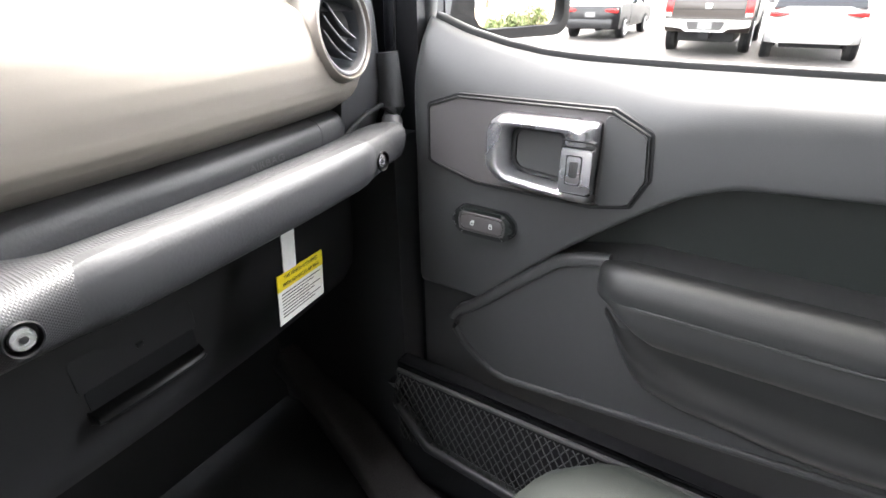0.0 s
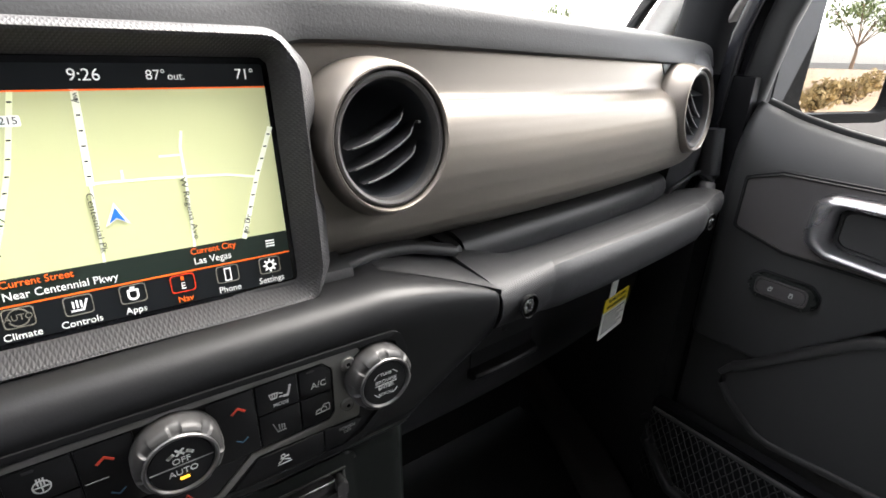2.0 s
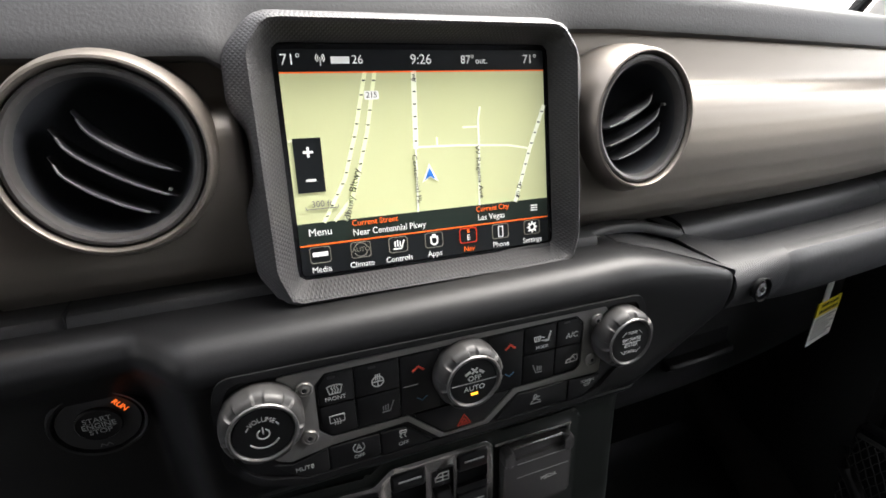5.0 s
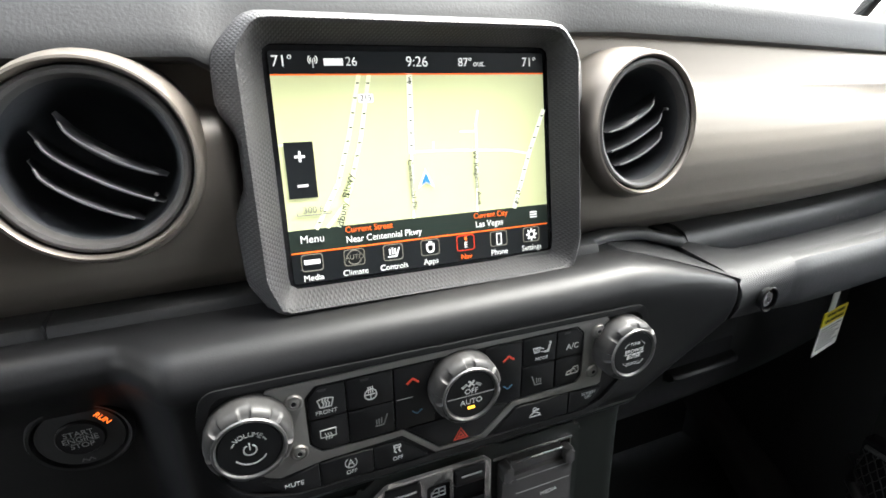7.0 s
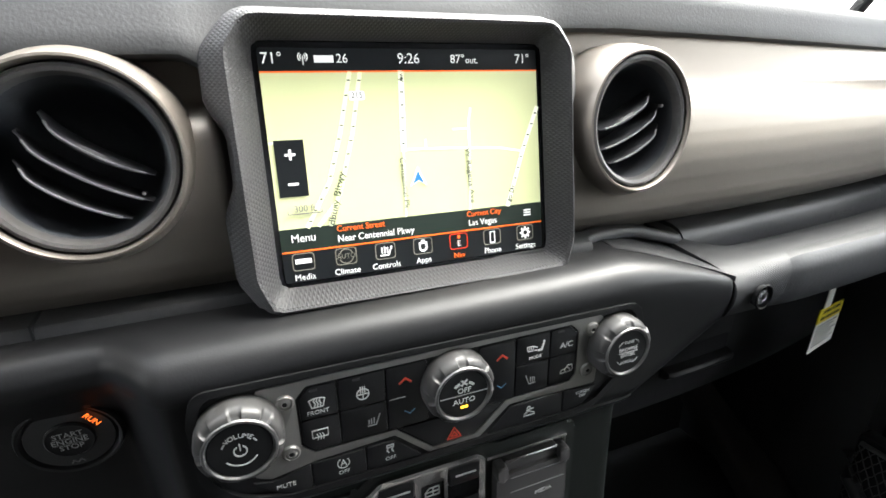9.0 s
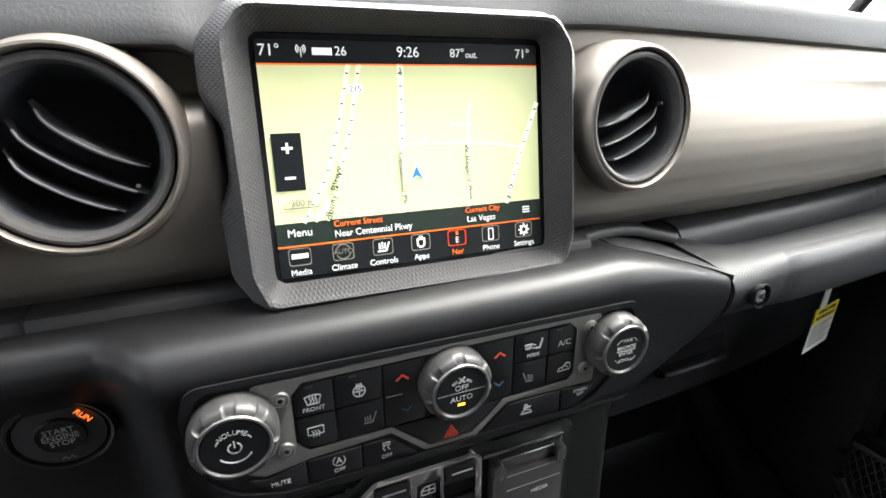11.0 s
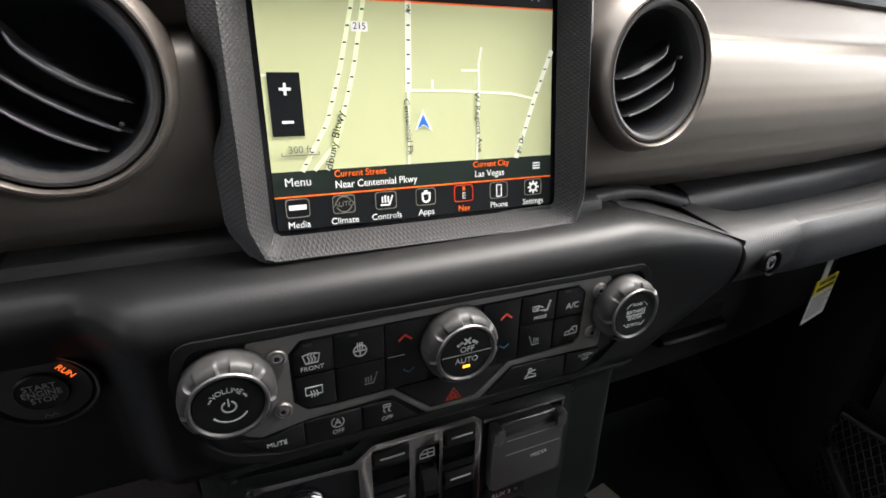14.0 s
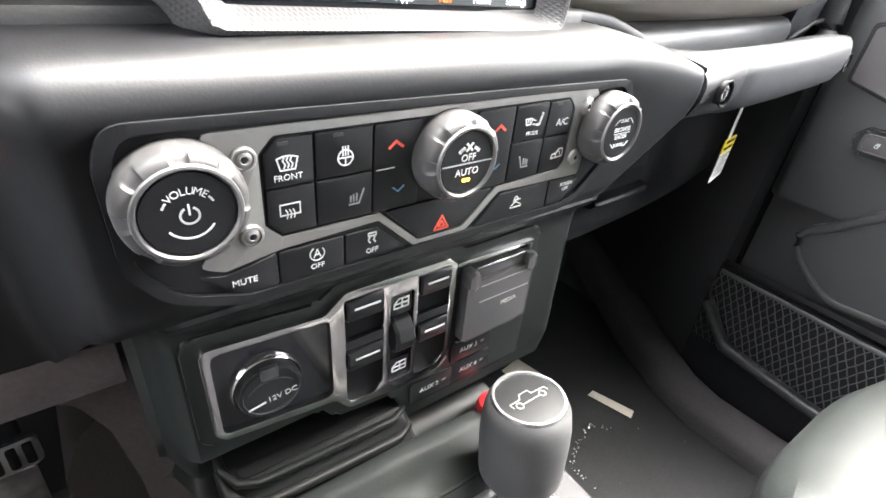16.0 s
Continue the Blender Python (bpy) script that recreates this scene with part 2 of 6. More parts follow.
def lettering(words, size, mat, parent, m, u=0.0, v=0.0, turn=0.0, w=0.0002, align="CENTER", name="lettering", stretch=1.0):
    """Printed words, centred at (u, v) on the frame m; size is the height of a capital."""
    cu = bpy.data.curves.new(name, "FONT")
    cu.body, cu.size, cu.align_x, cu.align_y = words, size / 0.69, align, "CENTER"
    cu.extrude, cu.resolution_u = 0.0001, 3
    tmp = bpy.data.objects.new(name, cu)
    me = bpy.data.meshes.new_from_object(tmp)
    bpy.data.objects.remove(tmp)
    me.transform(m @ Matrix.Translation((u, v, w)) @ Matrix.Rotation(radians(turn), 4, "Z") @ Matrix.Diagonal((stretch, 1, 1, 1)))
    me.materials.append(mat)
    return hang(new(name, me), parent)


def icon(lines, width, mat, parent, m, w=0.0001, name="icon"):
    return part(name, ribbon(lines, m, width, w, w + 0.0003), mat, parent)


def shifted(lines, u, v, s=1.0):
    return [[(u + s * p[0], v + s * p[1]) for p in line] for line in lines]


def lerp(a, b, t):
    return a + (b - a) * t


def smooth(t):
    t = max(0.0, min(1.0, t))
    return t * t * (3 - 2 * t)


# ---- ground and the closed cabin ----
GROUND = -0.28


def bend(x):
    """How far the dashboard swings forward towards the passenger's side."""
    return 0.22 * max(0.0, x - 0.25) ** 2


def bar(points, size, bm=None, roundness=8):
    """A round-edged bar along points; size is (across, deep) in metres."""
    secs = []
    for i, p in enumerate(points):
        a, b = Vector(points[max(0, i - 1)]), Vector(points[min(len(points) - 1, i + 1)])
        d = (b - a).normalized()
        side = d.cross(Vector((0, 0, 1)) if abs(d.z) < 0.9 else Vector((0, 1, 0))).normalized()
        up = side.cross(d)
        secs.append([Vector(p) + side * size[0] * 0.5 * math.copysign(abs(math.cos(t)) ** 0.6, math.cos(t)) + up * size[1] * 0.5 * math.copysign(abs(math.sin(t)) ** 0.6, math.sin(t))
                     for t in (2 * math.pi * k / (2 * roundness) for k in range(2 * roundness))])
    return loft(secs, closed=True, bm=bm)


ASPHALT = material("asphalt", (0.030, 0.026, 0.0235), 0.9, vary=0.3, grain=60, bump=0.6, spot=0.4)
solid("ground", box(-120, 120, -120, 120, GROUND - 0.2, GROUND), ASPHALT, "pale worn asphalt of the parking lot", "ground", kind="structure")

# cabin shell: floor, firewall, roof, rear wall and the two sides with their window openings
REAR = -1.95
bm = box(-0.72, 0.69, REAR, 0.34, 0.56, 0.595)
box(-0.76, 0.74, 0.33, 0.36, 0.56, 1.34, bm=bm)
solid("floor", bm, CARPET, "black carpeted cabin floor and footwell", "floor", kind="structure")
# roof out of view, serves as a reflector for the dark parts below
bm = box(-0.78, 0.74, REAR, -0.17, 1.80, 1.84)
solid("ceiling", bm, HEADLINER, "unseen hardtop roof lining, pale to bounce fill light", "ceiling", kind="structure")
bm = box(-0.78, 0.78, REAR - 0.04, REAR, 0.5, 1.30)
box(-0.78, 0.78, REAR - 0.04, REAR, 1.68, 1.80, bm=bm)
box(-0.78, -0.60, REAR - 0.04, REAR, 1.30, 1.68, bm=bm)
box(0.60, 0.78, REAR - 0.04, REAR, 1.30, 1.68, bm=bm)
solid("wall_rear", bm, HARD, "dark plain rear wall of the cabin with its window opening", "wall", kind="structure")
solid("rear_window", box(-0.61, 0.61, REAR - 0.024, REAR - 0.020, 1.29, 1.69), PRIVACY, "dark privacy glass of the rear window", "window", kind="structure")
bm = box(-0.78, -0.70, REAR, 0.34, 0.5, 1.22)
box(-0.78, -0.72, REAR, -0.17, 1.74, 1.80, bm=bm)
# added blocker over most of the window opening, keeps side light off the stack
box(-0.78, -0.72, REAR, -0.30, 1.22, 1.74, bm=bm)
solid("wall_driver_side", bm, HARD, "unseen driver's side of the cabin, filled in behind to block light", "wall", kind="structure")
bm = box(0.71, 0.77, REAR, -0.82, 0.5, 1.22)
box(0.71, 0.77, REAR, -0.82, 1.74, 1.80, bm=bm)
# the block from -0.82 to -0.64 is added to cut light from the front window
for y0, y1 in ((-0.98, -0.82), (-0.82, -0.64), (REAR, REAR + 0.2)):
    box(0.71, 0.77, y0, y1, 1.22, 1.74, bm=bm)
solid("wall_passenger_side", bm, HARD, "unseen rear door side of the cabin, pillar widened to cut window light", "wall", kind="structure")
for x, y0, y1, pane_glass, words in ((-0.745, -0.30, 0.06, TINT, "clear glass of the driver's window"), (0.74, REAR + 0.2, -0.98, PRIVACY, "dark privacy glass of a rear side window")):
    side_pane = solid("side_window", box(x - 0.002, x + 0.002, y0 - 0.01, y1 + 0.01, 1.21, 1.75), pane_glass, words, "window", kind="structure")
    side_pane.visible_shadow = pane_glass is PRIVACY
bm = box(0.713, 0.77, 0.030, 0.42, 0.5, 1.30)
solid("wall_kick_side", bm, JAMB, "dark body side ahead of the passenger door", "wall", kind="structure")
bm = box(0.664, 0.712, 0.036, 0.36, 0.56, 1.14)
solid("kick_panel", bm, GRAIN, "black kick panel beside the passenger footwell", "wall", kind="structure")

HUMP = material("worn_carpet", (0.050, 0.046, 0.046), 0.95, vary=0.4, grain=500, bump=0.8)
solid("floor_hump", bar([(0.665, 0.30, 0.71), (0.655, 0.20, 0.655), (0.625, 0.09, 0.615), (0.590, 0.0, 0.600), (0.578, -0.06, 0.598), (0.585, -0.15, 0.596), (0.60, -0.5, 0.596)], (0.075, 0.07)), HUMP, "carpeted rounded edge of the footwell by the door sill", "floor", kind="structure")

# windscreen with its frame and the passenger's front pillar
bm = loft([[Vector((-0.76, 0.255, 1.345)), Vector((0.765, 0.255, 1.345))], [Vector((-0.70, -0.175, 1.80)), Vector((0.66, -0.175, 1.80))]], caps=False)
pane = solid("windscreen", bm, TINT, "clear sloping windscreen glass", "windscreen", kind="structure")
pane.visible_shadow = False


pillar = thing("front_pillar", (0.73, 0.3, 1.3), "pale grey trimmed windscreen pillar with black seal", "pillar", kind="structure")
part("pillar_trim", bar([(0.785, 0.245, 1.30), (0.775, 0.175, 1.40), (0.745, 0.04, 1.58), (0.70, -0.20, 1.80)], (0.075, 0.05)), CREAM, pillar)
part("seal", bar([(0.742, 0.262, 1.33), (0.737, 0.225, 1.385), (0.705, 0.05, 1.60), (0.665, -0.165, 1.79)], (0.016, 0.018)), RUBBER, pillar)
part("door_frame", bar([(0.770, 0.135, 1.15), (0.768, 0.130, 1.30), (0.763, 0.115, 1.40), (0.735, 0.00, 1.60), (0.70, -0.17, 1.80)], (0.125, 0.08)), JAMB, pillar)
part("door_seal", bar([(0.716, 0.070, 1.00), (0.716, 0.070, 1.25), (0.713, 0.062, 1.35), (0.705, 0.03, 1.45)], (0.014, 0.02)), GLOSS, pillar)
part("hinge_bracket", bar([(0.735, 0.105, 1.345), (0.730, 0.085, 1.372), (0.732, 0.072, 1.40)], (0.02, 0.012)), SATIN, pillar)
left_pillar = thing("front_pillar", (-0.77, 0.2, 1.3), "pale grey trimmed windscreen pillar with black seal", "pillar", kind="structure")
part("pillar_trim", bar([(-0.77, 0.245, 1.30), (-0.71, -0.09, 1.80)], (0.075, 0.05)), CREAM, left_pillar)

# ---- the dashboard ----
dash = thing("dashboard", (0.2, 0.2, 1.1), "black dashboard with warm grey metallic trim panel", "dashboard")


def across(profile, xs, shape=lambda x, p: p):
    """Carries a (y, z) profile along x; shape moves its points."""
    out = []
    for x in xs:
        sec = []
        for y, z in profile:
            y2, z2 = shape(x, (y, z))
            sec.append(Vector((x, y2 + bend(x), z2)))
        out.append(sec)
    return out


def steps(a, b, n):
    return [lerp(a, b, i / n) for i in range(n + 1)]


# soft pad over the top, with a rounded front lip
def pad_shape(x, p):
    fall = max(0.0, x - 0.16)
    f = max(0.0, min(1.0, (p[1] - 1.300) / 0.066))
    end = max(0.0, min(1.0, (x - 0.690) / 0.034))
    round_off = 1 - math.sqrt(1 - 0.999 * end * end)
    dip = smooth((0.120 - x) / 0.07) * smooth((1.368 - p[1]) / 0.03) * (p[0] < 0.1)
    low = 1 - 0.55 * smooth((-0.09 - x) / 0.03)
    return p[0] + 0.02 * round_off - 0.014 * dip, p[1] - 0.030 * dip * low - lerp(0.030, 0.058, f) * fall - 0.024 * round_off * f


pad = [(0.27, 1.280), (0.27, 1.372), (0.22, 1.376), (0.16, 1.3765), (0.110, 1.3755), (0.085, 1.374), (0.066, 1.3725), (0.053, 1.3705), (0.0455, 1.3675), (0.0415, 1.3630), (0.0395, 1.3560), (0.0375, 1.3460), (0.0358, 1.3390), (0.0358, 1.3365), (0.039, 1.3345), (0.055, 1.333), (0.09, 1.330), (0.12, 1.300)]
part("top_pad", loft(across(pad, steps(-0.66, -0.24, 10) + steps(-0.235, 0.235, 60) + steps(0.25, 0.67, 18) + steps(0.68, 0.724, 12), pad_shape), closed=True), PAD, dash, sharp=50)

# painted trim panel
trim = [(0.046, 1.342), (0.0435, 1.330), (0.0405, 1.316), (0.0375, 1.305), (0.0350, 1.2995), (0.0315, 1.2968), (0.0265, 1.2945), (0.0220, 1.2915), (0.0178, 1.2875), (0.0145, 1.2825), (0.0115, 1.275), (0.0092, 1.266), (0.0077, 1.255), (0.0069, 1.243), (0.0073, 1.230), (0.010, 1.217), (0.015, 1.207), (0.023, 1.198), (0.034, 1.190), (0.048, 1.182), (0.06, 1.176)]
VENTS = ((-0.168, 0.008, 1.2765, -34, (1, 0, 0)), (0.162, 0.0065, 1.2755, 22, (1, 0.10, 0)), (0.594, 0.0375, 1.266, -38, (1, 0.19, 0)))
fine = []
for (y0, z0), (y1, z1) in zip(trim, trim[1:]):
    n = max(1, round(math.hypot(y1 - y0, z1 - z0) / 0.0028))
    fine += [(lerp(y0, y1, k / n), lerp(z0, z1, k / n)) for k in range(n)]
fine.append(trim[-1])


def trim_shape(x, p):
    back = 0.055 * smooth((0.108 - abs(x)) / 0.02)
    fall = 0.026 * max(0.0, x - 0.22) * smooth((p[1] - 1.25) / 0.05)
    return p[0] + back, p[1] - fall


bm = loft(across(fine, steps(-0.236, 0.618, 305), trim_shape), caps=False)
cut = [v for v in bm.verts if any(math.hypot(v.co.x - c[0], v.co.z - c[2]) < 0.0468 for c in VENTS)]
bmesh.ops.delete(bm, geom=cut, context="VERTS")
part("trim_panel", bm, TRIM, dash, "warm grey metallic painted trim panel with a crease along its top", sharp=60)


VENTR = material("vent_bezel_satin", (0.085, 0.080, 0.078), 0.36, 0.25, vary=0.08, bump=0.04)
# base raised so that the haze over the dark bowl is in its colour
BOWL = material("hazy_vent_bowl", (0.045, 0.048, 0.055), 0.5, vary=0.1)
VANE = material("vane_plastic", (0.030, 0.030, 0.033), 0.38, vary=0.1, bump=0.05)
# much paler than the vane: a painted highlight for its front edge
VANE_GLINT = material("vane_glint_plastic", (0.16, 0.16, 0.165), 0.30, vary=0.1, bump=0)


def air_vent(x, y, z, turn, face, lower):
    """Round air vent: metallic ring, black bezel, deep bowl and three curved vanes."""
    m = plane((x, y, z), face, (0, 0.10, 1))
    bowl = part("air_vent", lathe([(0.0390, -0.001), (0.0384, -0.003), (0.0376, -0.006), (0.036, -0.012), (0.033, -0.03), (0.02, -0.045), (0.0005, -0.05)], m, 56), BOWL, dash, "round black air vent in a metallic ring")
    part("ring", lathe([(0.0540, -0.052), (0.0536, -0.020), (0.0524, -0.0105), (0.0513, -0.0060), (0.0502, -0.002), (0.0488, 0.0035), (0.0475, 0.0062), (0.0462, 0.0066), (0.0450, 0.0050), (0.0446, -0.004)], m, 64), RING, bowl)
    part("bezel", lathe([(0.0444, -0.004), (0.0442, 0.0018), (0.0434, 0.0036), (0.0418, 0.0042), (0.0400, 0.0034), (0.0388, 0.0008), (0.0382, -0.005)], m, 64), VENTR, bowl)
    side = 1 if turn < 0 else -1
    for k in (-1, 0, 1):
        secs = []
        half = 0.0330 * math.sqrt(1 - (0.42 * k) ** 2) * (0.90 if k else 0.96)
        for i in range(15):
            s = -1 + 2 * i / 14
            hook = smooth((-s * side - 0.62) / 0.38)
            u, v = s * half + 0.0040 * side, k * 0.0125 - 0.0075 + 0.0040 * s * s * lower + 0.0030 * hook
            d = (0.0011 + (0.0013 if k == 1 else 0.0)) * (1 - s * s) + 0.0004
            back = -0.0065 - 0.0125 * (1 - s ** 4)
            front = -0.0022 - 0.0030 * hook
            secs.append([m @ Matrix.Rotation(radians(turn), 4, "Z") @ Vector(q) for q in ((u, v - d * 0.6, front - 0.001), (u, v - d * 0.2, front + 0.0003), (u, v + d * 0.3, front + 0.0005), (u, v + d * 0.8, front - 0.001), (u, v + d * 0.5 + 0.0016, min(back, front - 0.003)), (u, v - d * 0.5 + 0.0016, min(back, front - 0.003)))])
        part("vane", loft(secs, closed=True), VANE, bowl)
        # bead along the nose carries the painted highlight
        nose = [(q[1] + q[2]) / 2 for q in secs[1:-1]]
        part("vane_glint", bar(nose, (0.0013, 0.0013)), VANE_GLINT, bowl)
    part("tab", plate(fillet(rect(0.0295, 0.0312, -0.0030, -0.0012), 0.0004), m @ Matrix.Rotation(radians(turn), 4, "Z"), -0.008, -0.004), GREYP, bowl)
    return bowl


for x, y, z, turn, across_dir in VENTS:
    air_vent(x, y, z, turn, across_dir, 1)

# end cap of the dashboard beside the passenger vent
cap = [(0.10, 1.338), (0.050, 1.336), (0.034, 1.326), (0.025, 1.305), (0.020, 1.27), (0.018, 1.235), (0.018, 1.20), (0.022, 1.17), (0.035, 1.14), (0.08, 1.10), (0.2, 1.10), (0.26, 1.2), (0.26, 1.33)]
part("end_cap", loft(across(cap, [0.612, 0.63, 0.65, 0.662, 0.670, 0.677, 0.683, 0.688, 0.691, 0.6925], lambda x, p: (p[0] + 0.024 * (1 - math.sqrt(max(0.0, 1 - max(0.0, (x - 0.664) / 0.0288) ** 2))) * (p[0] < 0.1) + 0.016 * (1 - smooth((x - 0.610) / 0.03)) * (p[0] < 0.1), p[1] - 0.010 * smooth((x - 0.66) / 0.03) * (p[1] > 1.32))), closed=True), GRAIN, dash)
corner = [p for p in fine if p[1] > 1.288]
part("corner_cap", loft([[Vector((x - 0.35 * (z - 1.31), trim_shape(x, (y, z))[0] + bend(x) - 0.0016, trim_shape(x, (y, z))[1])) for y, z in corner] + [Vector((x, 0.12 + bend(x), corner[-1][1])), Vector((x, 0.12 + bend(x), 1.345))] for x in steps(0.556, 0.648, 12)], closed=True), SOFT, dash, sharp=60)

# airbag cover under the trim, a tray behind the grab handle
cover = [(0.064, 1.1805), (0.048, 1.1800), (0.038, 1.1770), (0.0325, 1.171), (0.0310, 1.163), (0.033, 1.154), (0.0335, 1.1485), (0.0320, 1.1465), (0.0335, 1.1440), (0.040, 1.142), (0.075, 1.142)]


def cover_shape(x, p):
    return p[0] - 0.006 * smooth((0.36 - x) / 0.12), p[1]


airbag = part("airbag_cover", loft(across(cover, steps(0.246, 0.567, 30), cover_shape), closed=True), GRAIN, dash)
M = plane((0.486, 0.0435, 1.1590), (1, 0.10, 0), (0, 0.05, 1))
# moulded letters coloured paler than the cover for the light their relief catches
lettering("AIRBAG", 0.0066, material("embossed_lettering", (0.045, 0.045, 0.045), 0.35, vary=0.1, bump=0), airbag, M, stretch=1.35)
backing = [(0.16, 1.22), (0.066, 1.20), (0.066, 1.13), (0.16, 1.10)]
part("tray_back", loft(across(backing, steps(0.09, 0.655, 12)), closed=True), HARD, dash)
# end piece where the cover meets the pod
part("cover_end", loft(across([(0.055, 1.179), (0.036, 1.1785), (0.026, 1.176), (0.022, 1.170), (0.024, 1.16), (0.06, 1.15)], [0.228, 0.234, 0.2405]), closed=True), SOFT, dash)

# block that joins the cover to the end cap, the scooped rim and the post that the handle runs into
part("end_block", loft(across(cover, steps(0.5682, 0.640, 12), lambda x, p: (p[0] + 0.0004 + 0.010 * smooth((x - 0.60) / 0.03) * (p[0] < 0.06), p[1])), closed=True), GRAIN, dash)
part("end_rim", bar([(0.606, 0.062, 1.138), (0.6105, 0.060, 1.153), (0.6227, 0.057, 1.1634), (0.6446, 0.0545, 1.1738), (0.6647, 0.0525, 1.1780), (0.684, 0.051, 1.1785)], (0.005, 0.005)), FINEK, dash)
# post in the paler knurl, which stands in for window light on it
part("end_post", bar([(0.622, 0.014, 1.144), (0.646, 0.026, 1.147), (0.664, 0.037, 1.1505), (0.675, 0.044, 1.160), (0.680, 0.047, 1.174), (0.681, 0.050, 1.20), (0.681, 0.054, 1.235)], (0.024, 0.028)), FINEK, dash)

# grab handle: knurled beam with a padded lower grip and two bolts
beam = [(0.030, 1.150), (0.022, 1.158), (0.004, 1.165), (-0.016, 1.1705), (-0.032, 1.1725), (-0.040, 1.1715), (-0.0445, 1.167), (-0.046, 1.160), (-0.0445, 1.144), (-0.039, 1.132), (-0.029, 1.1245), (0.0, 1.119), (0.03, 1.119)]


beam_left = [(0.055, 1.177), (0.026, 1.1725), (0.004, 1.1700), (-0.018, 1.1682), (-0.034, 1.1660), (-0.0400, 1.1630), (-0.0437, 1.1588), (-0.0455, 1.1535)]


def beam_shape(x, p):
    k = smooth((x - 0.545) / 0.08)
    y, z = p
    i = beam.index(p)
    if i < len(beam_left):
        a = smooth((0.300 - x) / 0.072)
        y, z = lerp(y, beam_left[i][0], a), lerp(z, beam_left[i][1], a)
    return y + 0.012 * k, z - (0.004 * k if p[1] > 1.15 else 0.0)


handle = part("grab_handle", loft(across(beam, steps(0.2274, 0.640, 44), beam_shape), closed=True), FINEK, dash, "knurled black passenger grab handle with padded grip")
grip = [(-0.022, 1.1690), (-0.0320, 1.1732), (-0.0410, 1.1727), (-0.0462, 1.1680), (-0.0480, 1.160), (-0.0464, 1.1435), (-0.041, 1.1310), (-0.030, 1.1230), (-0.01, 1.1195), (0.0, 1.121), (0.0, 1.150)]


def grip_shape(x, p):
    k = max(smooth((0.300 - x) / 0.030), smooth((x - 0.545) / 0.015))
    y, z = p[0], p[1] - 0.0085 * smooth((0.300 - x) / 0.072) * smooth((p[1] - 1.150) / 0.012)
    return lerp(y, -0.02, 0.11 * k), lerp(z, 1.147, 0.095 * k)


part("padded_grip", loft(across(grip, steps(0.270, 0.560, 40), grip_shape), closed=True), GRAIN, handle)
for x in (0.252, 0.572):
    m = plane((x, -0.0482 + bend(x) + (0.004 if x > 0.4 else 0), 1.148), (1, 0.05, 0), (0, 0, 1)) @ Matrix.Diagonal((0.82, 0.88, 0.9, 1))
    part("bolt_recess", lathe([(0.0118, 0.0005), (0.0110, 0.0016), (0.0102, 0.001), (0.0098, -0.006), (0.001, -0.0065)], m, 28), JAMB, handle)
    bolt = part("bolt", disc_lathe([(0.0078, -0.006), (0.0080, -0.0020), (0.0070, -0.0002), (0.0045, 0.0006), (0.0032, 0.0003)], m, 24), BRIGHT, handle)
    part("socket", disc_lathe([(0.0026, -0.002), (0.0026, 0.0008), (0.0013, 0.0009)], m, 6), DARK, bolt)

# lower dash on the passenger's side with its latch pocket
knee = [(0.30, 1.12), (0.075, 1.12), (0.070, 1.06), (0.071, 1.00), (0.078, 0.955), (0.10, 0.92), (0.16, 0.90), (0.30, 0.90)]
glovebox = part("glovebox", loft(across(knee, steps(0.168, 0.655, 16)), closed=True), GLOVE, dash)
LT = plane((0.346, 0.0712 + bend(0.346), 1.004), (1, 2 * 0.22 * 0.099, 0), (0, 0.01, 1))
latch = part("latch", plate(fillet(rect(-0.054, 0.052, 0.014, 0.047), 0.006, 3), LT, -0.004, 0.0012, 0.0010, 3), GLOVE, glovebox, "moulded black glovebox latch")
# no hollow here: a flat dark plate imitates the shaded recess
part("slot", plate(fillet(rect(-0.050, 0.048, -0.008, 0.016), 0.004), LT, -0.004, 0.0012), DARK, latch)
secs = [[LT @ Vector((u, v + dv, w * k)) for v, w in ((-0.004, 0.001), (-0.0050, 0.010), (-0.0065, 0.0135), (-0.0090, 0.0150), (-0.0120, 0.0140), (-0.0150, 0.0100), (-0.0175, 0.001))] for u, k, dv in ((-0.0535, 0.15, 0.001), (-0.051, 0.8, 0), (-0.046, 1, 0), (0.0, 1.04, -0.0004), (0.044, 1, 0), (0.0485, 0.8, 0), (0.050, 0.15, 0.001))]
part("lip", loft(secs, closed=True), SOFT, latch)
part("button", plate(fillet(rect(-0.003, 0.003, 0.027, 0.032), 0.001), LT, 0.0, 0.0026, 0.0005), BUTTON, latch)
M = plane((0.33, 0.0708, 1.075), (1, 0, 0), (0, 0, 1))
part("ledge", plate(fillet(rect(-0.085, 0.22, -0.004, 0.004), 0.003), M, -0.002, 0.0025, 0.0012), GLOVE, glovebox)

# centre pod: rounded brow over the control panel
pod = [(0.075, 1.186), (0.040, 1.190), (0.010, 1.1905), (-0.012, 1.1902), (-0.0265, 1.1885), (-0.0355, 1.1850), (-0.0412, 1.1800), (-0.0438, 1.1745), (-0.0440, 1.1695), (-0.0425, 1.1645), (-0.0392, 1.1600), (-0.0385, 1.120), (-0.0385, 1.098), (-0.0385, 1.090), (-0.0365, 1.083), (-0.031, 1.0785), (-0.02, 1.0755), (0.075, 1.075)]


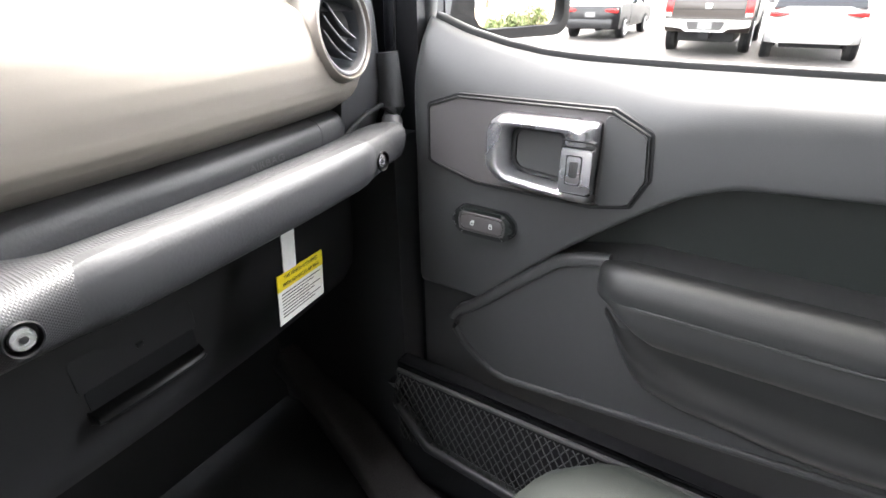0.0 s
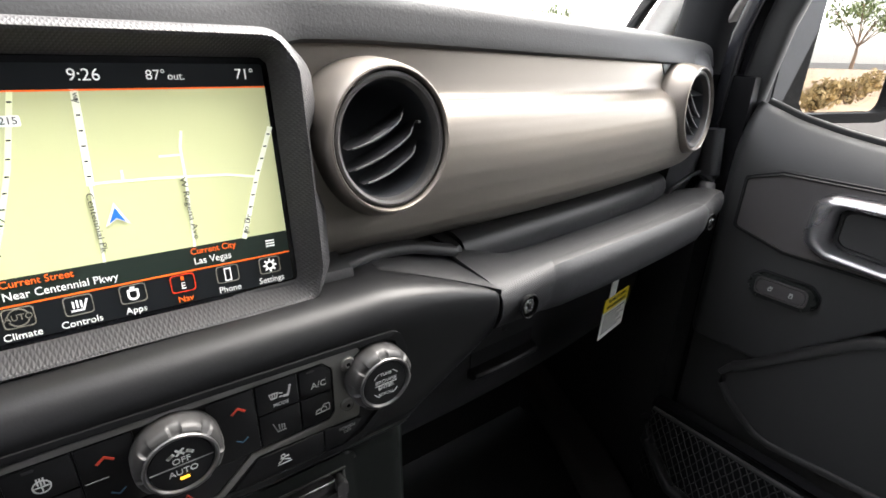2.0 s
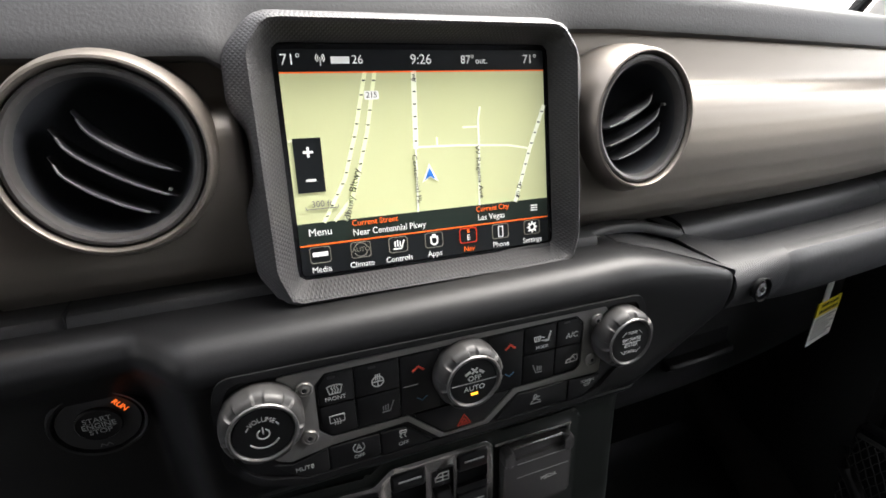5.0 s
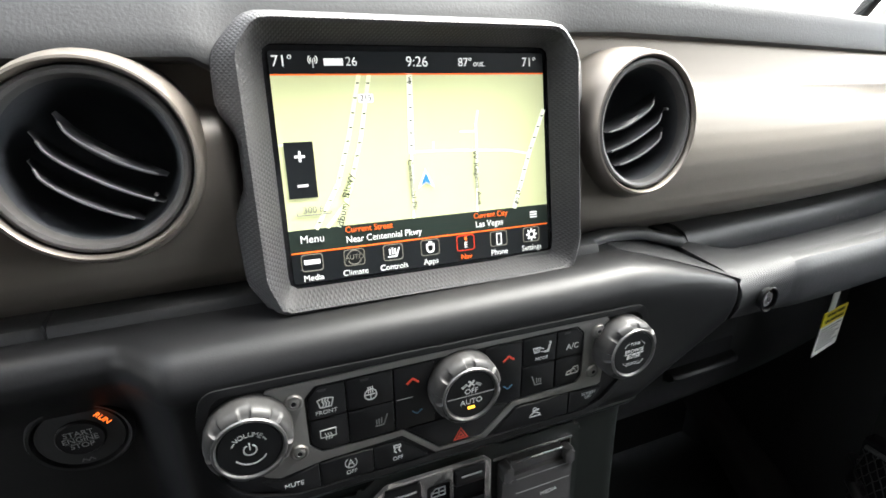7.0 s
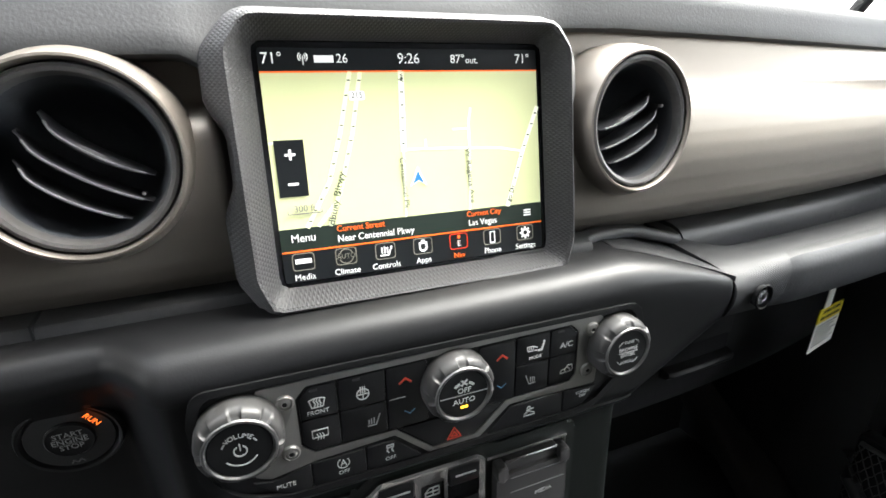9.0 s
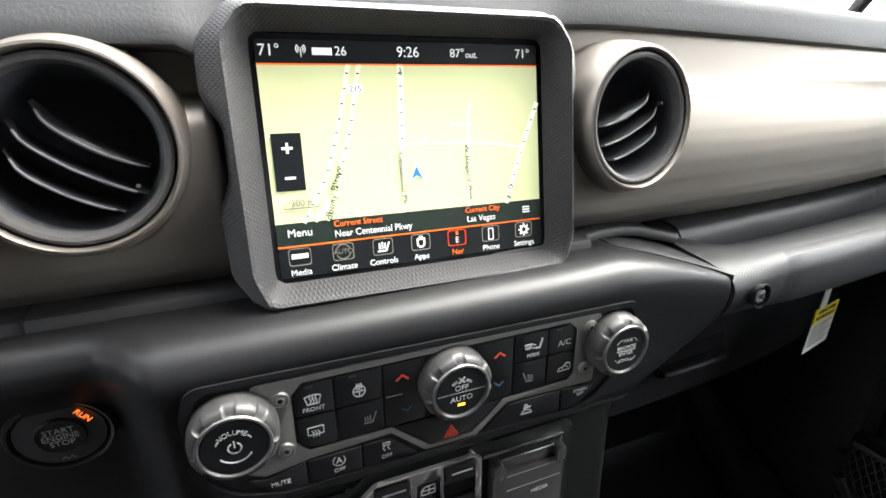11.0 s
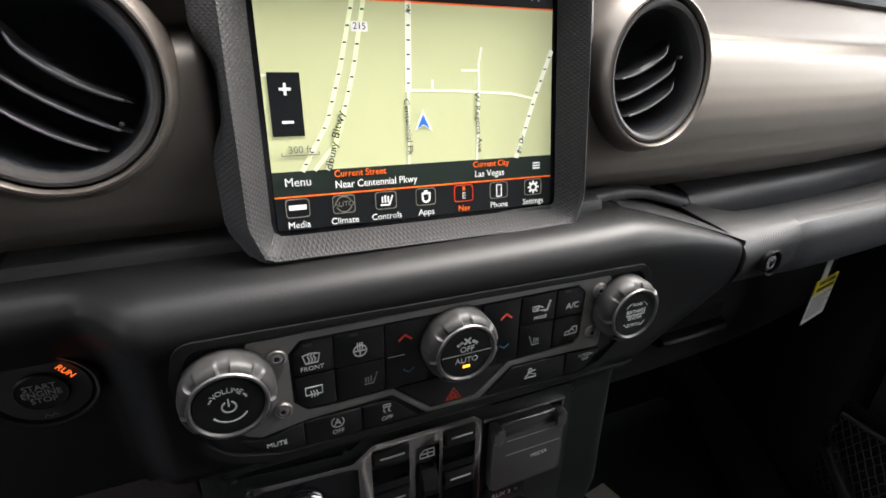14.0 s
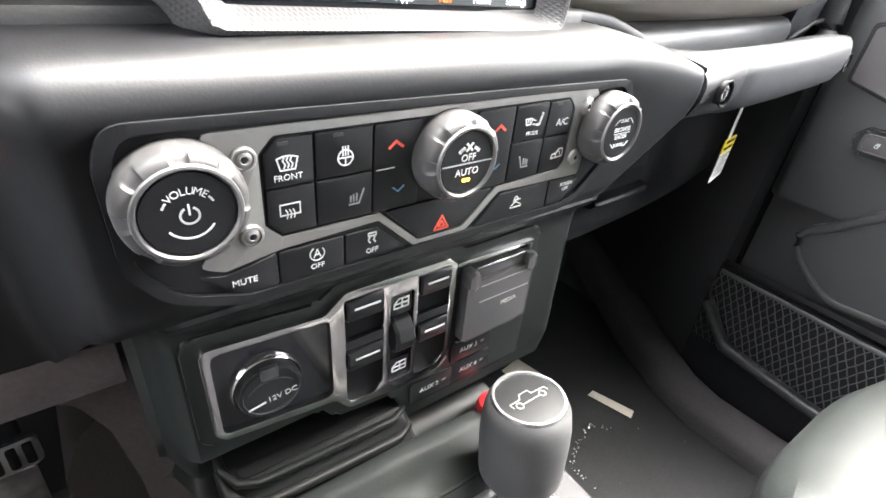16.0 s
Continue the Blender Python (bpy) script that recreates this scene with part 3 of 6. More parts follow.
# the same outline where it runs out into the driver's lower panel, and at its crisp passenger end
pod_left = [(0.10, 1.193), (0.05, 1.192), (0.02, 1.1915), (-0.001, 1.1900), (-0.009, 1.1880), (-0.0145, 1.1845), (-0.0175, 1.180), (-0.0180, 1.176), (-0.0165, 1.171), (-0.0135, 1.166), (-0.009, 1.160), (0.002, 1.140), (0.006, 1.105), (0.008, 1.090), (0.012, 1.070), (0.016, 1.055), (0.022, 1.035), (0.10, 1.020)]
pod_right = [(0.075, 1.172), (0.040, 1.1705), (0.010, 1.1695), (-0.012, 1.1695), (-0.028, 1.1693), (-0.036, 1.1688), (-0.0402, 1.1674), (-0.0425, 1.1648), (-0.0437, 1.160), (-0.0440, 1.155), (-0.0440, 1.150), (-0.0425, 1.142), (-0.0405, 1.135), (-0.039, 1.131), (-0.037, 1.128), (-0.034, 1.1262), (-0.028, 1.125), (0.075, 1.125)]


def brow_drop(x):
    """How far the top of the pod has fallen towards its passenger end."""
    return 0.0235 * max(0.0, (x - 0.128) / 0.097) ** 1.4


def pod_shape(x, p):
    i = pod.index(p)
    y, z = p
    to_left = smooth((-0.147 - x) / 0.032)
    e = max(0.0, min(1.0, (x - 0.09) / 0.1335))
    sharp = smooth(e)
    y = lerp(lerp(y, pod_right[i][0], sharp), pod_left[i][0], to_left)
    low = 1.0755 + 0.050 * max(0.0, (x - 0.147) / 0.0765)
    top = 1.1905 - brow_drop(x)
    f = lerp((z - 1.0755) / 0.115, (pod_right[i][1] - 1.125) / 0.0445, sharp)
    z = lerp(lerp(low, top, f), pod_left[i][1], to_left)
    return y + 0.003 * max(0.0, (x - 0.2225) / 0.0043) ** 2 * (y < 0.0), z


pod_xs = steps(-0.66, -0.19, 8) + steps(-0.182, -0.144, 14) + steps(-0.13, 0.08, 16) + steps(0.09, 0.217, 26) + [0.2205, 0.2235, 0.2252, 0.2262, 0.2268]
part("centre_housing", loft(across(pod, pod_xs, pod_shape), closed=True), SOFT, dash, "black soft-touch centre stack housing with rounded brow", sharp=55)

# shelf behind the pod up to the trim
shelf = [(0.10, 1.200), (0.030, 1.1985), (0.012, 1.1972), (0.0065, 1.1962), (0.0045, 1.1935), (0.0045, 1.1880), (0.10, 1.18)]
part("shelf", loft(across(shelf, steps(-0.30, 0.125, 20), lambda x, p: (p[0] - 0.010 * smooth((x + 0.02) / 0.10) * (p[0] < 0.05), p[1])), closed=True), PAD, dash)
part("shelf_seam", box(-0.2058, -0.2046, 0.0036, 0.03, 1.1900, 1.1984), DARK, dash)
part("shelf_tail", bar([(0.095, 0.005, 1.1920), (0.118, 0.009, 1.1920), (0.145, 0.020, 1.1905), (0.170, 0.026, 1.1885), (0.192, 0.027, 1.1855), (0.212, 0.026, 1.1795), (0.232, 0.026, 1.1735)], (0.016, 0.009)), PAD, dash)
part("tail_backing", box(0.11, 0.245, 0.030, 0.075, 1.160, 1.175, 0.003), HARD, dash)

# knurled wedge that carries the grab handle on to the pod, with its seam
line = [(lerp(0.146, 0.2276, k / 14), lerp(-0.0035, -0.0405, k / 14)) for k in range(15)]
secs = []
for x, y0 in line:
    zt = 1.1905 - brow_drop(x) + 0.0006
    secs.append([Vector((x, y, z)) for y, z in ((0.045, zt + 0.001), (0.022, zt + 0.0005), (lerp(y0, 0.022, 0.5), zt), (y0 + 0.005, zt - 0.0002), (y0 + 0.001, zt - 0.0010), (y0, zt - 0.006), (0.045, zt - 0.008))])
part("handle_wedge", loft(secs, closed=True), FINEK, dash)
secs = [[Vector((x, y + d, 1.1905 - brow_drop(x) + h)) for d, h in ((-0.0009, -0.004), (-0.0009, 0.0002), (0.0002, 0.0003), (0.0002, -0.004))] for x, y in line]
part("wedge_gap", loft(secs, closed=True), DARK, dash)

# lower centre stack
stack = [(0.10, 1.085), (-0.034, 1.085), (-0.0365, 1.080), (-0.032, 1.074), (-0.0245, 1.069), (-0.0205, 1.062), (-0.0195, 1.050), (-0.0212, 0.985), (-0.0216, 0.974), (-0.0222, 0.968), (-0.0226, 0.945), (-0.018, 0.920), (-0.004, 0.905), (0.012, 0.895), (0.10, 0.89)]


def stack_shape(x, p):
    e = max(smooth((-0.125 - x) / 0.02), smooth((x - 0.140) / 0.03))
    recess = 0.028 * (1 - smooth((x + 0.012) / 0.012)) if p[1] < 0.97 and p[0] < 0 else 0.0
    return p[0] + recess + 0.030 * e * e * (p[0] < 0.05), p[1]


part("lower_housing", loft(across(stack, steps(-0.147, -0.12, 6) + steps(-0.10, -0.02, 4) + steps(-0.012, 0.0, 4) + steps(0.02, 0.13, 5) + steps(0.14, 0.170, 8), stack_shape), closed=True), STACK, dash)

# driver's side: lower panel, start button well, knee bolster, cluster
bolster = [(0.20, 1.04), (0.020, 1.04), (0.018, 1.022), (0.024, 1.008), (0.04, 1.000), (0.20, 0.98)]
part("knee_bolster", loft(across(bolster, steps(-0.60, -0.150, 16)), closed=True), FELT, dash)
cheek = fillet([(-0.42, 1.07), (-0.1245, 1.07), (-0.1245, 0.58), (-0.152, 0.58), (-0.160, 0.905), (-0.166, 0.955), (-0.178, 0.985), (-0.200, 0.998), (-0.42, 1.020)], [0, 0, 0, 0, 0.04, 0.02, 0.02, 0.03, 0], 5)
part("console_cheek", plate(cheek, plane((0, 0.016, 0), (1, 0, 0), (0, 0.03, 1)), -0.30, 0.0, 0.012, 4), FELT, dash)
HUMPC = material("tunnel_carpet", (0.050, 0.040, 0.040), 0.95, vary=0.3, grain=500, bump=0.8)
part("tunnel_carpet", loft([[Vector((x, y, z)) for x, z in ((-0.130, 0.90), (-0.170, 0.885), (-0.198, 0.86), (-0.214, 0.82), (-0.222, 0.72), (-0.226, 0.58), (-0.130, 0.58))] for y in (0.14, 0.16, 0.24, 0.32)], closed=True), HUMPC, dash)
part("console_side", loft([[Vector((x, y, z)) for y, z in ((0.33, 0.60), (0.33, 0.93), (0.06, 0.92), (0.02, 0.90), (-0.05, 0.86), (-0.8, 0.86), (-0.8, 0.60))] for x in (-0.123, 0.091)], closed=False), DARK, dash)
m = plane((-0.2025, 0.0005, 1.132), (1, 0, 0), (0, -0.16, 1))
well = part("start_well", lathe([(0.0255, -0.003), (0.0248, 0.0005), (0.0238, 0.0020), (0.0225, 0.0015), (0.0215, -0.002), (0.0205, 0.0005), (0.0005, 0.0006)], m, 48), HARD, dash)
button = part("start_button", disc_lathe([(0.0118, -0.001), (0.0118, 0.0016), (0.0110, 0.0024), (0.0100, 0.0021)], m, 40), BUTTON, well, "round black start button with grey lettering")
STARTP = material("pale_grey_print", (0.42, 0.42, 0.42), 0.5, vary=0.05, bump=0)
for k, wd in enumerate(("START", "ENGINE", "STOP")):
    lettering(wd, 0.0033, STARTP, button, m, 0, 0.0044 - 0.0044 * k, w=0.0025)
icon([[(-0.0075, 0.0021), (0.0075, 0.0021)], [(-0.0075, -0.0021), (0.0075, -0.0021)]], 0.0003, GREYP, button, m, 0.0022)
lettering("RUN", 0.0032, RUN, well, m, 0.0130, 0.0120, -58, w=0.0030)
icon([[(-0.003, -0.0165), (-0.002, -0.0145), (0, -0.0165), (0.0015, -0.0145), (0.003, -0.0165)]], 0.0006, GREYP, well, m, 0.0022)

# instrument cluster ring and steering wheel at the far driver's side
cl = plane((-0.366, 0.0, 1.250), (1, 0, 0), (0, 0.1, 1))
cluster = part("cluster_ring", prism(bmesh.new(), fillet(rect(-0.138, 0.138, -0.075, 0.075), 0.07, 10), cl, -0.06, 0.008, 0.004, 2, [fillet(rect(-0.128, 0.128, -0.066, 0.066), 0.062, 10)]), RING, dash)
part("cluster_face", plate(fillet(rect(-0.13, 0.13, -0.068, 0.068), 0.062, 10), cl, -0.06, -0.045), GLOSS, cluster)


# ---- touchscreen ----
SM = plane((0.0012, -0.0005, 1.2), (1, 0, 0), (0, 0.195, 1)) @ Matrix.Rotation(radians(-1.0), 4, "Z") @ Matrix.Diagonal((0.985, 1, 1, 1))
screen = thing("touchscreen", (0, 0.02, 1.19), "dash touchscreen with knurled black bezel showing a green map", "touchscreen")
outer = [(-0.098, -0.0175), (0.101, -0.0175), (0.111, 0.004), (0.1125, 0.040), (0.106, 0.056), (0.106, 0.082), (0.115, 0.098), (0.1145, 0.125), (0.096, 0.1465), (-0.096, 0.1465), (-0.1145, 0.125), (-0.115, 0.098), (-0.106, 0.082), (-0.106, 0.056), (-0.1125, 0.040), (-0.111, 0.004)]
front = fillet(outer, [0.008, 0.008, 0.012, 0.012, 0.012, 0.012, 0.012, 0.02, 0.02, 0.02, 0.02, 0.012, 0.012, 0.012, 0.012, 0.012], 5)
inner = fillet(rect(-0.0885, 0.0885, -0.0035, 0.1300), 0.006, 4)
rim = fillet([(-0.0945, -0.0140), (0.0950, -0.0140), (0.1015, 0.004), (0.1032, 0.124), (0.0920, 0.1405), (-0.0920, 0.1405), (-0.1032, 0.124), (-0.1015, 0.004)], [0.005, 0.005, 0.01, 0.012, 0.012, 0.012, 0.012, 0.01], 5)


def ring_between(a, wa, b, wb, m, bm):
    """A sloping band between two outlines, matched by angle round their middle."""
    cu, cv = 0.0, 0.063

    def cast(loop, ang):
        d, best = Vector((math.cos(ang), math.sin(ang))), 0.0
        for i in range(len(loop)):
            p, q = Vector(loop[i]) - Vector((cu, cv)), Vector(loop[(i + 1) % len(loop)]) - Vector((cu, cv))
            e = q - p
            det = d.x * -e.y + e.x * d.y
            if abs(det) < 1e-12:
                continue
            t = (p.x * -e.y + e.x * p.y) / det
            s = (d.x * p.y - d.y * p.x) / det
            if t > 0 and -1e-6 <= s <= 1 + 1e-6:
                best = max(best, t)
        return (cu + d.x * best, cv + d.y * best)

    n = 160
    ra = [bm.verts.new(m @ Vector((*cast(a, 2 * math.pi * i / n), wa))) for i in range(n)]
    rb = [bm.verts.new(m @ Vector((*cast(b, 2 * math.pi * i / n), wb))) for i in range(n)]
    for i in range(n):
        bm.faces.new((ra[i], ra[(i + 1) % n], rb[(i + 1) % n], rb[i]))


def shrink(loop, k):
    return [(p[0] * (1 - k / 0.1), 0.063 + (p[1] - 0.063) * (1 - k / 0.075)) for p in loop]


bm = bmesh.new()
ring_between(front, -0.040, front, 0.0015, SM, bm)
ring_between(front, 0.0015, shrink(front, 0.0012), 0.0040, SM, bm)
ring_between(shrink(front, 0.0012), 0.0040, shrink(rim, -0.0006), 0.0148, SM, bm)
ring_between(shrink(rim, -0.0006), 0.0148, shrink(rim, 0.0010), 0.0162, SM, bm)
ring_between(shrink(rim, 0.0010), 0.0162, shrink(rim, 0.0026), 0.0150, SM, bm)
bmesh.ops.remove_doubles(bm, verts=bm.verts, dist=1e-6)
bezel = part("bezel", bm, KNURL, screen, "black bezel with a fine diamond knurl", sharp=50)
bm = bmesh.new()
ring_between(shrink(rim, 0.0026), 0.0150, inner, 0.0012, SM, bm)
part("inner_lip", bm, KNURL, bezel)
part("back", plate(front, SM, -0.045, -0.038), DARK, screen)
display = part("display", plate(fillet(rect(-0.090, 0.090, -0.005, 0.1315), 0.006), SM, -0.004, 0.0), GLOSS, screen)

MAPG = lit("map_green", (0.56, 0.58, 0.32), 0.85)
ROAD = lit("map_road", (0.86, 0.88, 0.72), 1.0)
WAY = lit("map_highway", (0.84, 0.88, 0.58), 1.0)
INK = lit("map_ink", (0.02, 0.025, 0.02), 0.0)
UIW = lit("screen_white", (0.85, 0.85, 0.82), 0.95)
UIO = lit("screen_orange", (1.0, 0.16, 0.02), 0.9)
UIK = lit("screen_dark", (0.006, 0.007, 0.008), 0.25)
UIB = lit("menu_band", (0.012, 0.018, 0.014), 0.6)
UIR = lit("screen_red", (0.75, 0.05, 0.015), 0.6)
UIG = lit("icon_edge", (0.22, 0.21, 0.17), 0.5)
BLUE = lit("cursor_blue", (0.03, 0.16, 0.55), 0.9)


def flat(name, outline, mat, w, parent=display):
    return part(name, plate(outline, SM, w - 0.0002, w), mat, parent)


mm = 0.001
flat("map", rect(-0.0855, 0.0855, 0.0297, 0.114), MAPG, 0.0004)
flat("status_bar", fillet(rect(-0.0855, 0.0855, 0.114, 0.1265), 0.002), UIK, 0.0004)
flat("menu_bar", rect(-0.0855, 0.0855, 0.0166, 0.0297), UIB, 0.0004)
flat("icon_bar", fillet(rect(-0.0855, 0.0855, -0.001, 0.0166), 0.002), UIK, 0.0004)
flat("divider", rect(-0.0855, 0.0855, 0.1137, 0.1145), UIO, 0.0006)
flat("divider", rect(-0.0855, 0.0855, 0.0162, 0.0170), UIO, 0.0006)


def road(pts, width, mat, dots=0, w=0.0006):
    pts = [(a * mm, b * mm) for a, b in pts]
    part("road", ribbon([pts], SM, width * mm, w - 0.0002, w), mat, display)
    if dots:
        bm = bmesh.new()
        n = 0
        for p, q in zip(pts, pts[1:]):
            p, q = Vector(p), Vector(q)
            k = max(1, int((q - p).length / (dots * mm)))
            for i in range(k):
                c = p.lerp(q, (i + 0.5) / k)
                n += 1
                prism(bm, rect(c.x - 0.0009, c.x + 0.0009, c.y - 0.0004, c.y + 0.0004), SM, w, w + 0.0002)
        part("road_marks", bm, INK, display, kind="stuff")


road([(-37, 113.5), (-45.6, 81), (-54.7, 54), (-69.5, 30)], 2.4, WAY, 7)
road([(-31, 113.5), (-38.7, 80), (-47.9, 51), (-56.4, 30)], 2.4, WAY, 7)
road([(-47, 54), (-52, 42), (-63, 30)], 2.0, WAY, 0)
road([(-6.5, 113.5), (-8.6, 69.5)], 3.4, ROAD, 7)
road([(-8.6, 69.5), (-10.3, 30)], 1.2, ROAD)
road([(-8.3, 69.5), (20, 69), (56.8, 67), (73, 64)], 1.3, ROAD)
road([(5.7, 69.5), (5.9, 74.5)], 1.2, ROAD)
road([(33, 30), (35, 68.5), (35.2, 84), (37, 92)], 1.4, ROAD)
road([(24.4, 80), (35, 80)], 1.2, ROAD)
road([(84.8, 91), (73, 64), (60.4, 30)], 2.8, ROAD, 7)
road([(-85, 77), (-81, 77.4)], 1.2, ROAD)
lettering("Centennial Pk", 0.0030, INK, display, SM, -0.0097, 0.050, -88, 0.0009, stretch=1.25)
lettering("W Regena Ave", 0.0030, INK, display, SM, 0.0341, 0.051, -87, 0.0009, stretch=1.3)
lettering("dbury Bltwy", 0.0040, INK, display, SM, -0.0515, 0.0445, 73, 0.0009, stretch=1.1)
lettering("go Dr", 0.0030, INK, display, SM, 0.0630, 0.0375, 69, 0.0009, stretch=1.1)
lettering("wy", 0.0030, INK, display, SM, -0.0062, 0.1105, -88, 0.0009)
flat("route_shield", fillet(rect(-0.0385, -0.0295, 0.0985, 0.1035), 0.001), UIW, 0.0009)
lettering("215", 0.0032, INK, display, SM, -0.034, 0.101, 0, 0.0011)
flat("cursor_edge", [(-0.0062, 0.0475), (-0.0007, 0.0505), (0.0048, 0.0475), (-0.0007, 0.0592)], UIW, 0.0009)
flat("cursor", [(-0.0044, 0.0489), (-0.0007, 0.0512), (0.0030, 0.0489), (-0.0007, 0.0565)], BLUE, 0.0011)
flat("zoom_box", rect(-0.0828, -0.0668, 0.0475, 0.0785), UIK, 0.0009)
icon([[(-0.0772, 0.0705), (-0.0722, 0.0705)], [(-0.0747, 0.068), (-0.0747, 0.073)], [(-0.0772, 0.0545), (-0.0722, 0.0545)]], 0.0014, UIW, display, SM, 0.0010)
lettering("300 ft", 0.0036, GREYP, display, SM, -0.0700, 0.0405, 0, 0.0009)
icon([[(-0.0795, 0.0392), (-0.0795, 0.0378), (-0.0605, 0.0378), (-0.0605, 0.0392)]], 0.0005, GREYP, display, SM, 0.0008)
lettering("71°", 0.0057, UIW, display, SM, -0.0785, 0.1208, 0, 0.0009)
icon([[(-0.0620, 0.1178), (-0.0620, 0.1222)], arc(-0.062, 0.1218, 0.0014, -50, 50, 5), arc(-0.062, 0.1218, 0.0014, 130, 230, 5), arc(-0.062, 0.1218, 0.0025, -50, 50, 5), arc(-0.062, 0.1218, 0.0025, 130, 230, 5)], 0.0005, UIW, display, SM, 0.0008)
flat("station_bar", rect(-0.0560, -0.0452, 0.1188, 0.1226), UIW, 0.0009)
lettering("26", 0.0047, UIW, display, SM, -0.0405, 0.1208, 0, 0.0009)
lettering("9:26", 0.0056, UIW, display, SM, -0.0012, 0.1208, 0, 0.0009)
lettering("87°", 0.0048, UIW, display, SM, 0.0300, 0.1206, 0, 0.0009)
lettering("out.", 0.0036, UIW, display, SM, 0.0395, 0.1200, 0, 0.0009)
lettering("71°", 0.0053, UIW, display, SM, 0.0750, 0.1208, 0, 0.0009)
lettering("Menu", 0.0043, UIW, display, SM, -0.0728, 0.0240, 0, 0.0009)
lettering("Current Street", 0.0035, UIO, display, SM, -0.0535, 0.0270, 0, 0.0009, "LEFT", stretch=0.95)
lettering("Near Centennial Pkwy", 0.0039, UIW, display, SM, -0.0535, 0.0212, 0, 0.0009, "LEFT", stretch=0.92)
lettering("Current City", 0.0034, UIO, display, SM, 0.0300, 0.0268, 0, 0.0009, "LEFT", stretch=0.95)
lettering("Las Vegas", 0.0038, UIW, display, SM, 0.0310, 0.0212, 0, 0.0009, "LEFT", stretch=0.95)
icon([[(0.0722, v), (0.0768, v)] for v in (0.0222, 0.0238, 0.0254)], 0.0009, UIW, display, SM, 0.0008)
names = ("Media", "Climate", "Controls", "Apps", "Nav", "Phone", "Settings")
for i, (wd, u) in enumerate(zip(names, (-0.0742, -0.0494, -0.0253, -0.0010, 0.0235, 0.0476, 0.0724))):
    on = wd == "Nav"
    edge = fillet(rect(u - 0.0063, u + 0.0063, 0.0055, 0.0155), 0.002, 3)
    inner_edge = [(u + (p[0] - u) * 0.93, 0.0105 + (p[1] - 0.0105) * 0.91) for p in edge]
    part("icon_frame", prism(bmesh.new(), edge, SM, 0.0004, 0.0007, holes=[inner_edge]), UIR if on else UIG, display)
    lettering(wd, 0.0034, UIO if on else UIW, display, SM, u, 0.0016, 0, 0.0009)
icon([[(-0.0780, 0.0110), (-0.0704, 0.0110)]], 0.0026, UIW, display, SM, 0.0008)
lettering("AUTO", 0.0028, UIG, display, SM, -0.0494, 0.0106, 0, 0.0009)
icon([arc(-0.0494, 0.0106, 0.0042, 25, 155), arc(-0.0494, 0.0106, 0.0042, 205, 335)], 0.0006, UIG, display, SM, 0.0008)
icon([[(-0.0285, 0.0080), (-0.0235, 0.0080), (-0.0215, 0.0130)], [(-0.0275, 0.0095), (-0.0275, 0.0125)], [(-0.0258, 0.0095), (-0.0258, 0.0130)], [(-0.0241, 0.0095), (-0.0241, 0.0125)]], 0.0009, UIW, display, SM, 0.0008)
icon([arc(-0.001, 0.0098, 0.0022, 180, 360, 8) + [(0.0012, 0.0125), (-0.0032, 0.0125), (-0.0032, 0.0098)], [(-0.0018, 0.0138), (-0.0002, 0.0138)]], 0.0011, UIW, display, SM, 0.0008)
lettering("E", 0.0036, UIW, display, SM, 0.0235, 0.0090, 0, 0.0009)
icon([[(0.0235, 0.0128), (0.0235, 0.0140)]], 0.0016, UIO, display, SM, 0.0008)
icon([[(0.0460, 0.0068), (0.0492, 0.0068), (0.0492, 0.0138), (0.0460, 0.0138), (0.0460, 0.0068)]], 0.0006, UIW, display, SM, 0.0008)
icon([arc(0.0724, 0.0105, 0.0022, 0, 360, 16)] + [[(0.0724 + 0.0026 * math.cos(a), 0.0105 + 0.0026 * math.sin(a)), (0.0724 + 0.0037 * math.cos(a), 0.0105 + 0.0037 * math.sin(a))] for a in (k * math.pi / 4 for k in range(8))], 0.0011, UIW, display, SM, 0.0008)

# ---- climate control panel ----
CM = plane((0, -0.0395, 0), (1, 0, 0), (0, 0, 1))
climate = thing("climate_panel", (0, -0.03, 1.13), "black climate control panel with satin trim and three knobs", "control panel")
base = fillet([(-0.136, 1.171), (0.136, 1.166), (0.1415, 1.150), (0.1405, 1.124), (0.110, 1.094), (0.095, 1.089), (-0.100, 1.089), (-0.127, 1.098), (-0.1400, 1.116), (-0.1405, 1.155)], [0.022, 0.014, 0.012, 0.020, 0.012, 0.006, 0.012, 0.030, 0.022, 0.022], 7)
inset = [(p[0] * 0.968, 1.130 + (p[1] - 1.130) * 0.90) for p in base]
part("faceplate", plate(base, CM, -0.004, 0.0032, 0.001), BUTTON, climate)
part("rim", prism(bmesh.new(), base, CM, 0.0, 0.0058, 0.0016, 3, [inset]), SOFT, climate)
o = fillet([(-0.110, 1.1640), (0.105, 1.1630), (0.1085, 1.1590), (0.1060, 1.1100), (0.0400, 1.1115), (0.0185, 1.0925), (-0.0135, 1.0915), (-0.0360, 1.1125), (-0.0830, 1.1105), (-0.1060, 1.1065), (-0.1160, 1.1110), (-0.100, 1.125), (-0.100, 1.152)], 0.003, 3)
i = fillet([(-0.0885, 1.1535), (-0.0825, 1.1602), (0.0835, 1.1596), (0.0895, 1.1535), (0.0895, 1.1215), (0.0855, 1.1165), (0.0375, 1.1152), (0.0160, 1.0960), (-0.0125, 1.0955), (-0.0355, 1.1165), (-0.0820, 1.1165), (-0.0885, 1.1230)], 0.0025, 3)
part("trim_frame", prism(bmesh.new(), o, CM, 0.002, 0.0042, 0.0006, 2, [i]), SATIN, climate, "satin silver trim frame")
